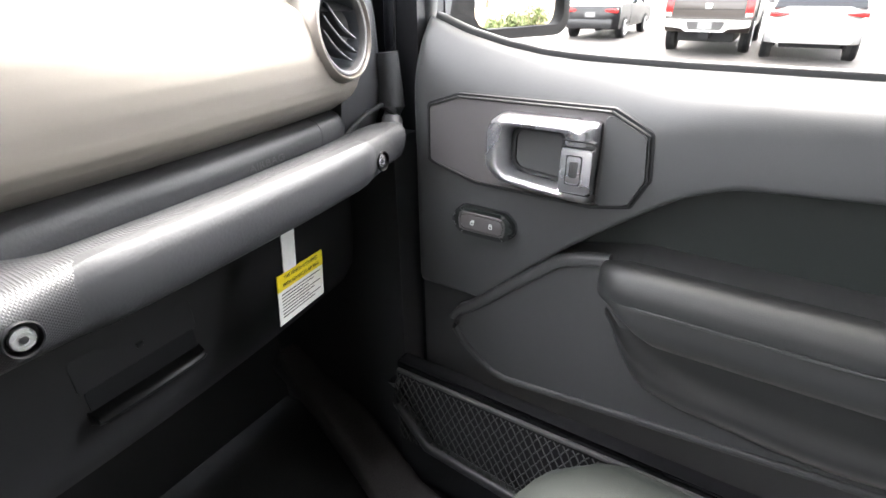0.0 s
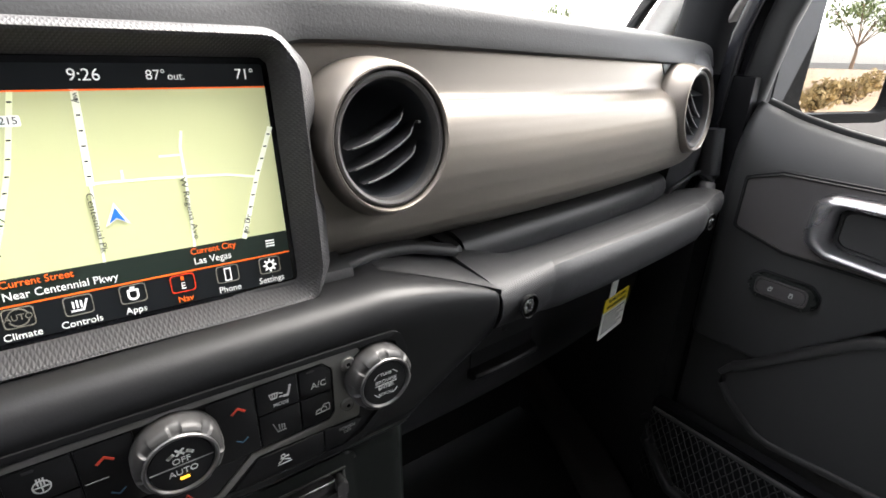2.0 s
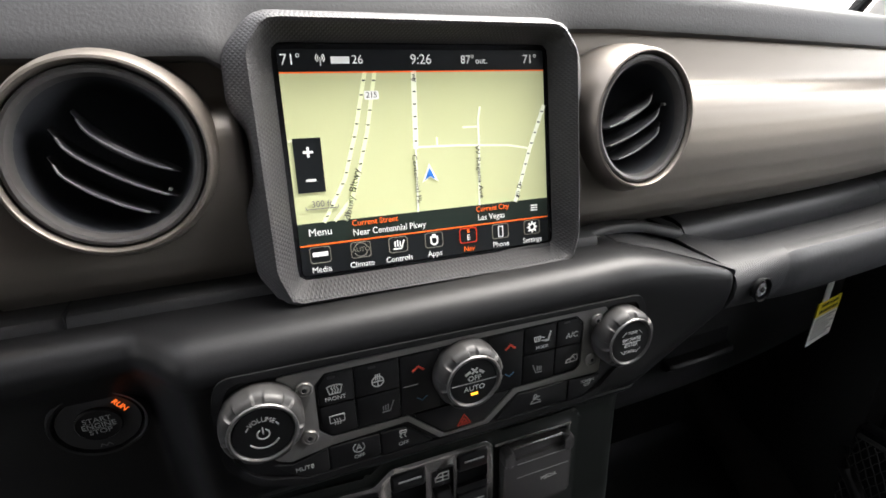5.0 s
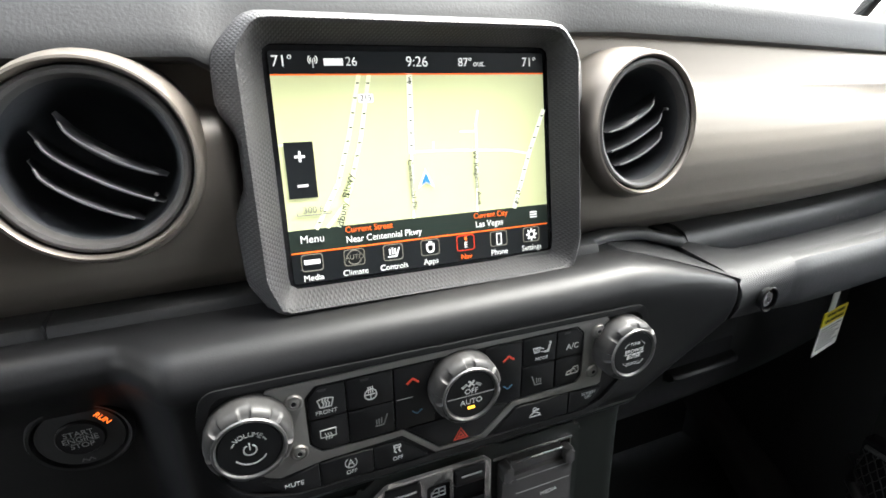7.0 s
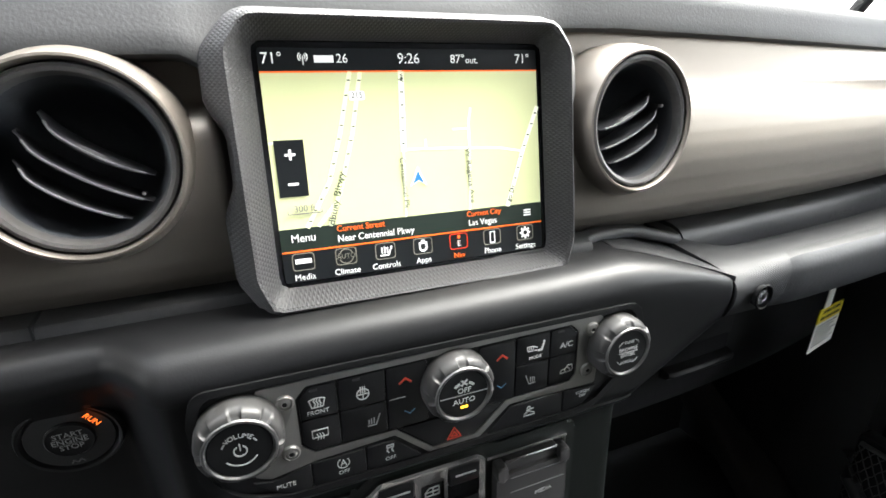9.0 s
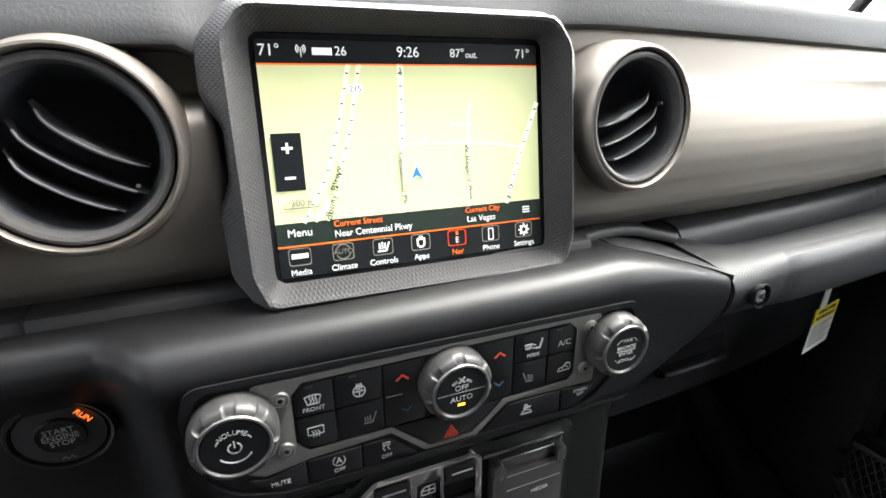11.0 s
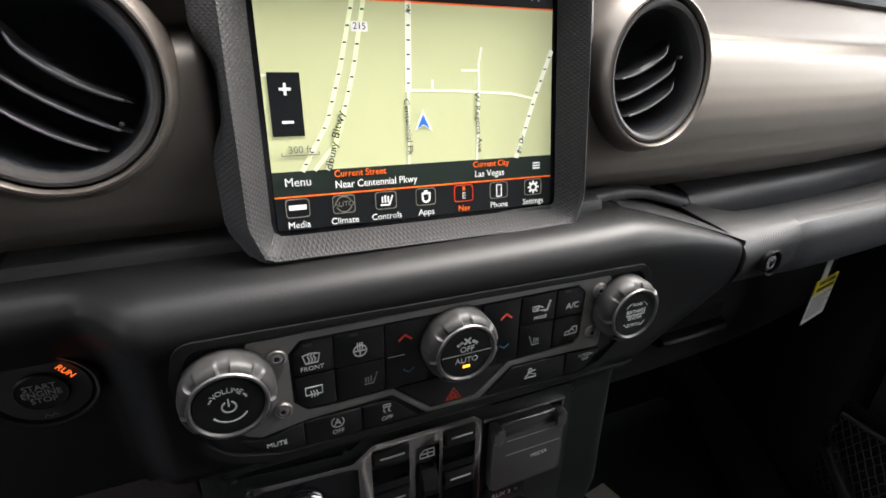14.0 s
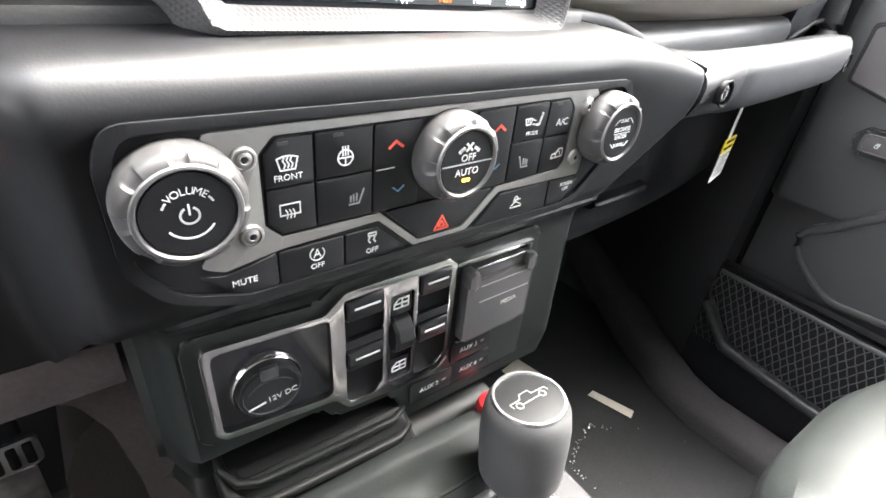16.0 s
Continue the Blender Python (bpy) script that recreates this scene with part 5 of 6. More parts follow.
KM = Matrix.Translation((0.052, -0.100, 0.884)) @ Matrix.Diagonal((1.17, 1.17, 1.1, 1)) @ Matrix.Rotation(radians(-6), 4, "X")
part("knob", disc_lathe([(0.0225, 0.030), (0.0246, 0.034), (0.0252, 0.045), (0.0256, 0.060), (0.0252, 0.075), (0.0240, 0.0835), (0.0220, 0.0888), (0.0205, 0.0905)], KM, 40), KNOBL, shifter)
part("collar", lathe([(0.0220, -0.004), (0.0240, 0.006), (0.0246, 0.018), (0.0244, 0.028), (0.0232, 0.032)], KM, 40), CHROME, shifter)
part("top_ring", lathe([(0.0212, 0.0895), (0.0205, 0.0918), (0.0190, 0.0918), (0.0186, 0.0905)], KM, 40), CHROME, shifter)
face = part("top_face", disc_lathe([(0.0190, 0.088), (0.0188, 0.0908), (0.010, 0.0911)], KM, 40), SOFT, shifter)
icon([[(-0.0130, -0.0016), (-0.0130, 0.0012), (-0.0060, 0.0014), (-0.0035, 0.0044), (0.0025, 0.0044), (0.0030, 0.0016), (0.0125, 0.0012), (0.0130, -0.0014)], arc(-0.0088, -0.0020, 0.0020, 0, 360, 12), arc(0.0082, -0.0020, 0.0020, 0, 360, 12), [(-0.0062, -0.0022), (0.0056, -0.0022)]], 0.0006, SATIN, face, KM @ Matrix.Translation((0, 0, 0.0911)))
part("base_frame", prism(bmesh.new(), fillet(rect(-0.040, 0.040, -0.09, 0.012), 0.012), Matrix.Translation((0.022, -0.105, 0.906)), 0.0, 0.010, 0.003, 2, [fillet(rect(-0.032, 0.032, -0.082, 0.004), 0.008)]), SATIN, shifter, "satin silver frame round the shifter boot")
lever = thing("transfer_lever", (0.075, -0.04, 0.9), "red knob of the transfer case lever beside the shifter", "lever")
part("knob", disc_lathe([(0.010, 0.012), (0.013, 0.016), (0.0135, 0.035), (0.011, 0.044), (0.005, 0.047)], Matrix.Translation((0.072, -0.044, 0.880)), 24), REDK, lever)
part("stem", disc_lathe([(0.006, -0.005), (0.006, 0.034)], Matrix.Translation((0.072, -0.044, 0.870)), 16), DARK, lever)

# ---- passenger door ----
OUT = Matrix.Translation((0.13, -0.32, 1.33)) @ Matrix.Scale(1.062, 4) @ Matrix.Translation((-0.13, 0.32, -1.33))
DM = OUT @ plane((0.655, 0, 0), (0, -1, 0), (0, 0, 1))
door = thing("passenger_door", (0.69, -0.3, 0.56), "closed passenger door with black moulded panel", "door")
sill = [(-0.018, 1.268), (-0.004, 1.276), (0.010, 1.272), (0.045, 1.259), (0.090, 1.2485), (0.130, 1.242), (0.175, 1.2385), (0.265, 1.237), (0.78, 1.236)]
edge = [(-0.018, 0.960), (0.098, 0.960), (0.106, 0.966), (0.116, 0.988), (0.190, 1.058), (0.240, 1.098), (0.285, 1.131), (0.325, 1.147), (0.43, 1.154), (0.78, 1.158)]


def along(line, u):
    return float(np.interp(u, [p[0] for p in line], [p[1] for p in line]))


# upper panel: flat below, rolling back to the window along its top
secs = []
for u in [-0.010, -0.0088, -0.0065, -0.003, 0.001, 0.006] + steps(0.016, 0.094, 10) + steps(0.098, 0.124, 7) + steps(0.13, 0.45, 34) + [0.55, 0.65, 0.78]:
    lo, hi = along(edge, u), along(sill, u)
    lo, hi = [sum(along(line, u + d) for d in (-0.006, 0.0, 0.006)) / 3 for line in (edge, sill)]
    side = -0.016 * max(0.0, 1 - (u + 0.010) / 0.018) ** 2
    sec = [(lo, -0.060), (lo, -0.010), (lo + 0.001, -0.0045), (lo + 0.0035, -0.0012), (lo + 0.008, 0.0)]
    roll = min(0.088, 0.5 * (hi - lo))
    sec += [(lerp(lo + 0.008, hi - roll, k / 3), 0.0) for k in (1, 2, 3)]
    sec += [(hi - roll * (1 - k / 12), -0.036 * (k / 12) ** 2.4) for k in range(1, 13)] + [(hi - 0.001, -0.042), (hi - 0.006, -0.050), (hi - 0.006, -0.070)]
    secs.append([DM @ Vector((u, v, w + (side if w > -0.05 else 0.0))) for v, w in sec])
part("upper_panel", loft(secs, closed=True), VINYL, door, sharp=60)
# same plastic as the rest; the darker material stands in for the recess shade
part("lower_panel", plate(fillet([(-0.050, 1.10), (0.20, 1.17), (0.78, 1.20), (0.78, 0.56), (-0.050, 0.56)], 0.01), DM, -0.064, -0.044), STACK, door)
part("lower_front", plate(fillet([(-0.004, 0.967), (0.105, 0.967), (0.78, 0.960), (0.78, 0.80), (-0.004, 0.80)], 0.008), DM, -0.05, -0.014, 0.004), VINYL, door)
mid = fillet([(0.046, 0.930), (0.060, 0.905), (0.093, 0.873), (0.140, 0.855), (0.46, 0.886), (0.78, 0.915), (0.78, 1.062), (0.262, 1.063), (0.190, 1.048), (0.118, 0.985), (0.078, 0.949)], 0.022, 3)
part("trim_insert", plate(mid, DM, -0.05, 0.005, 0.012, 4), VINYL, door)
# window surround
part("window_frame", bar([OUT @ Vector(p) for p in ((0.710, 0.034, 1.00), (0.710, 0.034, 1.21), (0.706, 0.024, 1.262), (0.702, 0.007, 1.36), (0.680, -0.07, 1.60), (0.655, -0.16, 1.76))], (0.022, 0.036)), RUBBER, door)
part("belt_seal", bar([DM @ Vector((u, along(sill, u) + 0.0015, -0.042)) for u in [0.006, 0.015, 0.03, 0.05, 0.07, 0.09, 0.11, 0.13, 0.16, 0.2, 0.27, 0.5, 0.79]], (0.010, 0.010)), RUBBER, door)
part("outer_shell", box(0.757, 0.80, -0.82, 0.060, 0.5, 1.18, 0.004), DARK, door)
part("outer_skin", box(0.757, 0.805, -0.82, 0.02, 1.181, 1.205, 0.008), material("silver_car_paint", (0.62, 0.60, 0.58), 0.25, 0.3, vary=0.03, bump=0, coat=0.6), door)
bm = loft([[Vector((0.750, 0.02, 1.21)), Vector((0.750, -0.82, 1.21))], [Vector((0.682, -0.13, 1.79)), Vector((0.682, -0.82, 1.79))]], caps=False)
wpane = part("window_glass", bm, SIDE, door)
wpane.visible_shadow = False
# armrest, swept along the door
arm = [(-0.03, 1.045), (0.0, 1.062), (0.015, 1.0675), (0.030, 1.067), (0.040, 1.061), (0.0445, 1.050), (0.046, 1.041), (0.0443, 1.0372), (0.046, 1.0335), (0.047, 1.020), (0.044, 1.006), (0.036, 0.996), (0.02, 0.989), (-0.03, 0.985)]
secs = []
for u in steps(0.230, 0.262, 8) + steps(0.29, 0.78, 10):
    k = math.sqrt(max(0.0, 1 - ((0.262 - u) / 0.034) ** 2)) if u < 0.262 else 1.0
    secs.append([DM @ Vector((u + 1.0 * max(0.0, 1.034 - z), 1.037 + (z - 1.037) * (0.6 + 0.4 * k), w * (0.25 + 0.75 * k) if w > 0 else w)) for w, z in arm])
arm_pad = part("armrest", loft(secs, closed=True), VINYL_SHADE, door, "padded black armrest with a stitched seam")
# added bead in the paler vinyl, stands in for the highlight along the seam
part("seam_highlight", bar([DM @ Vector((u, 1.0372, 0.0452 - 0.030 * smooth((0.268 - u) / 0.03))) for u in steps(0.245, 0.262, 4) + steps(0.28, 0.775, 8)], (0.0032, 0.0032)), VINYL, arm_pad)
# scoop under the armrest: a soft lip that sweeps down and back
lip_line = [(0.236, 1.012), (0.244, 0.990), (0.262, 0.962), (0.286, 0.940), (0.318, 0.930), (0.372, 0.925), (0.420, 0.919), (0.470, 0.919), (0.55, 0.929), (0.78, 0.95)]
secs = []
for k in range(37):
    u = lerp(0.238, 0.78, (k / 36) ** 1.4)
    v = along(lip_line, u)
    v = sum(along(lip_line, u + e) for e in (-0.012, -0.006, 0.0, 0.006, 0.012)) / 5
    g = smooth((u - 0.236) / 0.05)
    secs.append([DM @ Vector((u, v + dv * (0.4 + 0.6 * g), w if w < 0 else w * (0.35 + 0.65 * g))) for dv, w in ((-0.026, -0.01), (-0.020, 0.006), (-0.012, 0.0125), (-0.004, 0.0175), (0.003, 0.0195), (0.009, 0.0185), (0.014, 0.0140), (0.020, 0.0090), (0.032, 0.0068), (0.06, 0.006), (0.06, -0.01))])
# the scoop takes the darker copy too, for the shade under the armrest
part("pull_cup", loft(secs, closed=True), VINYL_SHADE, door, "scooped pull under the armrest")
part("insert_rim", bar([DM @ Vector((u, v, 0.0030)) for u, v in ((0.078, 0.950), (0.060, 0.938), (0.052, 0.926), (0.056, 0.912), (0.070, 0.893), (0.094, 0.8735), (0.110, 0.8630), (0.130, 0.8585), (0.30, 0.8740), (0.46, 0.8885), (0.775, 0.917))], (0.012, 0.010)), VINYL, door)
part("insert_shoulder", bar([DM @ Vector((u, v, 0.0020)) for u, v in ((0.064, 0.941), (0.078, 0.9505), (0.098, 0.9675), (0.118, 0.9865), (0.150, 1.0145), (0.178, 1.039), (0.192, 1.0475), (0.215, 1.0535), (0.235, 1.057))], (0.016, 0.014)), VINYL, door)
# handle bezel with chrome pull
bz = fillet([(-0.016 + 0.036, 1.190), (0.058, 1.2025), (0.217, 1.2035), (0.252, 1.186), (0.2565, 1.145), (0.243, 1.117), (0.206, 1.110), (0.080, 1.1115), (0.0195, 1.128)], 0.006, 3)
bz_in = [(0.137 + (p[0] - 0.137) * 0.98, 1.157 + (p[1] - 1.157) * 0.945) for p in bz]
bz_gap = [(0.137 + (p[0] - 0.137) * 1.02, 1.157 + (p[1] - 1.157) * 1.05) for p in bz]
DISH = material("bezel_satin", (0.085, 0.078, 0.078), 0.33, 0.4, vary=0.0, bump=0)
bezel_d = part("handle_bezel", prism(bmesh.new(), bz, DM, -0.01, 0.0045, 0.0018, 3, [bz_in]), RUBBER, door, "black octagonal bezel round the door handle")
part("bezel_gap", plate(bz_gap, DM, -0.004, 0.0012), DARK, bezel_d)
part("bezel_face", plate(bz_in, DM, -0.002, 0.0030), DISH, bezel_d)
part("bezel_block", plate(fillet([(0.2125, 1.1985), (0.219, 1.1995), (0.2495, 1.1845), (0.2535, 1.146), (0.2415, 1.1195), (0.2125, 1.1135)], 0.004), DM, 0.0, 0.0060, 0.002, 3), VINYL, bezel_d)
HANDLE = material("polished_handle", (0.42, 0.41, 0.42), 0.26, 0.95, vary=0.04, bump=0)
hout = fillet([(0.097, 1.181), (0.112, 1.1925), (0.211, 1.194), (0.211, 1.116), (0.120, 1.1235), (0.097, 1.136)], [0.016, 0.016, 0.004, 0.004, 0.018, 0.018], 8)
hin = fillet([(0.1235, 1.1750), (0.130, 1.1815), (0.179, 1.1820), (0.179, 1.1310), (0.132, 1.1355), (0.1235, 1.1430)], [0.010, 0.010, 0.005, 0.005, 0.012, 0.012], 8)
hc = Vector((0.150, 1.155))


def cast_out(loop, ang):
    d, best = Vector((math.cos(ang), math.sin(ang))), 0.0
    for a, b in zip(loop, loop[1:] + loop[:1]):
        p, e = Vector(a[:2]) - hc, Vector(b[:2]) - Vector(a[:2])
        det = e.x * d.y - d.x * e.y
        if abs(det) > 1e-12:
            t, s = (e.x * p.y - p.x * e.y) / det, (d.x * p.y - p.x * d.y) / det
            if t > 0 and -1e-6 <= s <= 1 + 1e-6:
                best = max(best, t)
    return hc + d * best


loops = []
for k in range(240):
    a = 2 * math.pi * k / 240
    po, pi_ = cast_out(hout, a), cast_out(hin, a)
    loops.append([DM @ Vector((*po.lerp(pi_, f), w)) for f, w in ((0, 0.001), (0.02, 0.010), (0.08, 0.017), (0.2, 0.0225), (0.36, 0.0255), (0.55, 0.0262), (0.74, 0.0245), (0.9, 0.0195), (0.98, 0.013), (1.0, 0.004))])
bm = bmesh.new()
vs = [[bm.verts.new(q) for q in lp] for lp in loops]
for k in range(240):
    for j in range(9):
        bm.faces.new((vs[k][j], vs[(k + 1) % 240][j], vs[(k + 1) % 240][j + 1], vs[k][j + 1]))
pull = part("door_handle", bm, HANDLE, bezel_d, "satin chrome inner door handle", sharp=60)
part("handle_well", plate(hin, DM, 0.003, 0.0052), VINYL, bezel_d)
part("well_step", prism(bmesh.new(), hin, DM, 0.004, 0.0085, 0.0008, 2, [[(0.151 + (p[0] - 0.151) * 0.84, 1.157 + (p[1] - 1.157) * 0.82) for p in hin]]), BUTTON, bezel_d)
part("lock_tab", plate(fillet(rect(0.1815, 0.2105, 1.1300, 1.1720), 0.003), DM, 0.018, 0.0276, 0.0018, 3), HANDLE, pull)
for v in (1.1290, 1.1730, 1.1785):
    part("tab_line", plate(rect(0.1815, 0.2108, v - 0.0005, v + 0.0005), DM, 0.02, 0.0268), DARK, pull)
tab = fillet(rect(0.1870, 0.2020, 1.1380, 1.1660), 0.003)
part("tab_frame", prism(bmesh.new(), tab, DM, 0.026, 0.0284, 0.0004, 2, [[(0.1945 + (p[0] - 0.1945) * 0.86, 1.152 + (p[1] - 1.152) * 0.93) for p in tab]]), DARK, pull)
part("tab_mark", plate(fillet(rect(0.1905, 0.1985, 1.1450, 1.1600), 0.002), DM, 0.027, 0.0282, 0.0004), KNOB, pull)
# lock switch
lk = fillet([(0.0545, 1.0725), (0.066, 1.0830), (0.118, 1.0830), (0.1295, 1.0725), (0.1295, 1.0600), (0.118, 1.0505), (0.066, 1.0505), (0.0545, 1.0600)], 0.009, 4)
part("switch_gap", plate([(0.092 + (p[0] - 0.092) * 1.05, 1.0667 + (p[1] - 1.0667) * 1.09) for p in lk], DM, -0.004, 0.0008), DARK, door)
locks = part("lock_switch", plate(lk, DM, -0.005, 0.0095, 0.0048, 4), STACK, door, "door lock switch with two white padlock marks")
part("rocker_gap", plate(fillet(rect(0.0635, 0.1205, 1.0560, 1.0780), 0.008, 4), DM, 0.004, 0.0090), DARK, locks)
part("rocker_rim", prism(bmesh.new(), fillet(rect(0.0630, 0.1210, 1.0555, 1.0785), 0.009, 4), DM, 0.004, 0.0108, 0.0010, 3, [fillet(rect(0.0652, 0.1188, 1.0577, 1.0763), 0.007, 4)]), DISH, locks)
part("rocker", plate(fillet(rect(0.066, 0.118, 1.0585, 1.0755), 0.006, 4), DM, 0.004, 0.0112, 0.0018), DISH, locks)
for u, sh in ((0.081, 0.0012), (0.104, 0.0)):
    icon(shifted([[(-0.0016, -0.0024), (0.0016, -0.0024), (0.0016, 0.0008), (-0.0016, 0.0008), (-0.0016, -0.0024)], [(-0.0012 + sh, 0.0008), (-0.0012 + sh, 0.0028), (0.0012 + sh, 0.0028), (0.0012 + sh, 0.0008)]], u, 1.067), 0.0009, WHITE, locks, DM, 0.0112)
# map pocket net with rim
NM = plane((0.622, 0, 0), (0, -1, 0), (0, 0, 1))
bm = bmesh.new()
lines = []
for k in range(58):
    u = -0.16 + 0.0116 * k
    for d in (1, -1):
        a, b = (u, 0.700), (u + 0.0105 * 8 * 0.78, 0.822)
        if d < 0:
            a, b = (u, 0.822), (u + 0.0105 * 8 * 0.78, 0.700)
        lines.append([a, b])
clipped = []
for a, b in lines:
    lo, hi = -0.022, 0.46
    if b[0] < lo or a[0] > hi:
        continue
    p, q = Vector(a), Vector(b)
    t0 = max(0.0, (lo - p.x) / (q.x - p.x))
    t1 = min(1.0, (hi - p.x) / (q.x - p.x))
    c0, c1 = p.lerp(q, t0), p.lerp(q, t1)
    n = 10
    clipped.append([c0.lerp(c1, j / n) + Vector((0, 0.0011 * (1 if j % 2 else -1))) for j in range(n + 1)])
NETM = material("net_cord", (0.055, 0.055, 0.054), 0.7, vary=0.2, grain=2000, bump=0.2)
part("pocket_net", ribbon(clipped, NM, 0.0012, 0.0, 0.0014), NETM, door, "black stretch net of the door pocket", kind="stuff")
part("net_cord", bar([(0.628, 0.022, 0.822), (0.628, -0.20, 0.822), (0.628, -0.47, 0.825)], (0.006, 0.006)), NETM, door)
part("pocket_rim", bar([(0.628, 0.03, 0.80), (0.625, 0.022, 0.765), (0.622, -0.030, 0.707), (0.622, -0.16, 0.694), (0.622, -0.48, 0.692)], (0.018, 0.016)), HARD, door)
part("pocket_back", box(0.634, 0.66, -0.5, 0.03, 0.6, 0.83, 0.004), DARK, door)

# ---- door mirror outside ----
mirror = thing("door_mirror", (0.88, 0.02, 1.22), "black door mirror with silvered glass", "mirror")
MM = plane((0.893, -0.010, 1.335), (0.16, -0.068, 0), (0.01, 0.006, 1))
rim_out = fillet(rect(-0.128, 0.092, -0.098, 0.118), 0.03, 6)
rim_in = fillet(rect(-0.081, 0.080, -0.085, 0.105), 0.022, 6)
part("housing", prism(bmesh.new(), rim_out, MM, -0.09, 0.012, 0.008, 3, [rim_in]), DARK, mirror)
part("housing_back", plate(rim_out, MM, -0.10, -0.06), DARK, mirror)
part("mirror_glass", plate(rim_in, MM, -0.01, 0.002), MIRROR, mirror)
part("arm", bar([(0.756, -0.012, 1.205), (0.80, 0.02, 1.222), (0.86, 0.05, 1.255)], (0.05, 0.032)), HARD, mirror)
# ---- passenger seat, tag, labels, pedal ----
seat = thing("passenger_seat", (0.38, -0.5, 0.6), "dark leather passenger seat with stitched cushion", "seat")
secs = []
for y, zt, wd in ((-0.185, 0.80, 0.17), (-0.190, 0.845, 0.195), (-0.205, 0.872, 0.215), (-0.235, 0.886, 0.228), (-0.30, 0.89, 0.235), (-0.55, 0.875, 0.24), (-0.70, 0.87, 0.24)):
    sec = []
    for t in range(17):
        s = -1 + 2 * t / 16
        sec.append(Vector((0.375 + wd * math.copysign(abs(s) ** 0.8, s), y - 0.0 + 0.05 * s * s * (1 if y > -0.25 else 0) * -1, zt - 0.055 * abs(s) ** 5 + (0.012 * abs(s) ** 2 if abs(s) < 0.9 else 0.0))))
    sec += [Vector((0.375 + wd, y - 0.06, 0.70)), Vector((0.375 - wd, y - 0.06, 0.70))]
    secs.append(sec)
part("cushion", loft(secs, closed=True), LEATHER, seat)
part("backrest", loft([[Vector((0.40 + x, y - 0.02 * (1 - (x / 0.25) ** 2), z)) for x in (-0.25, -0.2, -0.1, 0, 0.1, 0.2, 0.25)] + [Vector((0.65, y - 0.12, z)), Vector((0.15, y - 0.12, z))] for y, z in ((-0.66, 0.85), (-0.70, 1.0), (-0.78, 1.25), (-0.84, 1.45))], closed=True), LEATHER, seat)
part("base", box(0.22, 0.58, -0.68, -0.28, 0.595, 0.72, 0.01), DARK, seat)

tag = thing("warning_tag", (0.47, 0.04, 1.02), "hanging yellow and white airbag warning card", "tag")
TM = plane((0.436, 0.016, 1.0095), (0.094, 0.027, -0.014), (0, 0.0, 1))
part("card", plate(rect(0.014, 0.099, 0, 0.036), TM, -0.0005, 0.0005), PAPER, tag)
part("strap", plate(rect(0.026, 0.048, 0.04, 0.092), TM, -0.0006, 0.0004), PAPER, tag)
part("yellow_band", plate(rect(0.014, 0.099, 0.0352, 0.052), TM, -0.0006, 0.0007), YELLOW, tag)
INKB = material("black_ink", (0.02, 0.02, 0.02), 0.6, vary=0.1, bump=0)
lettering("THIS VEHICLE IS EQUIPPED", 0.0037, INKB, tag, TM, 0.0565, 0.0475, w=0.0009)
lettering("WITH ADVANCED AIR BAGS", 0.0037, INKB, tag, TM, 0.0565, 0.0400, w=0.0009)
icon([[(0.020, 0.031 - 0.0034 * k), (0.092 - 0.012 * (k % 3), 0.031 - 0.0034 * k)] for k in range(8)], 0.0009, INKB, tag, TM, 0.0005)
for n, (a, b, c, d) in (("floor_label", ((0.360, 0.190), (0.404, 0.198), (0.418, 0.136), (0.376, 0.130))), ("sticker_strip", ((0.449, 0.072), (0.464, 0.074), (0.488, 0.008), (0.472, 0.002)))):
    bm = bmesh.new()
    prism(bm, [d, c, b, a], Matrix.Identity(4), 0.5965, 0.5975)
    solid(n, bm, LABELP, "small off-white paper label lying on the carpet", "label")

pedal = thing("brake_pedal", (-0.255, 0.25, 0.74), "ribbed metal pedal in clear plastic wrap", "pedal")
PM = plane((-0.262, 0.245, 0.745), (1, 0.1, 0), (0, 0.35, 1))
part("pad", plate(fillet(rect(-0.035, 0.022, 0.0, 0.030), 0.006), PM, -0.004, 0.004, 0.002), SATIN, pedal)
for k in range(4):
    part("rib", plate(fillet(rect(-0.030 + 0.013 * k, -0.022 + 0.013 * k, 0.004, 0.026), 0.002), PM, 0.003, 0.007, 0.001), RUBBER, pedal)
WRAP = material("clear_wrap", (0.35, 0.33, 0.32), 0.15, 0.6, vary=0.6, grain=60, bump=0.9)
part("plastic_wrap", plate(fillet(rect(-0.034, 0.014, -0.07, 0.0), 0.006), PM, -0.004, 0.003, 0.001), WRAP, pedal)
part("arm", bar([(-0.262, 0.27, 0.77), (-0.262, 0.30, 1.0)], (0.02, 0.012)), DARK, pedal)

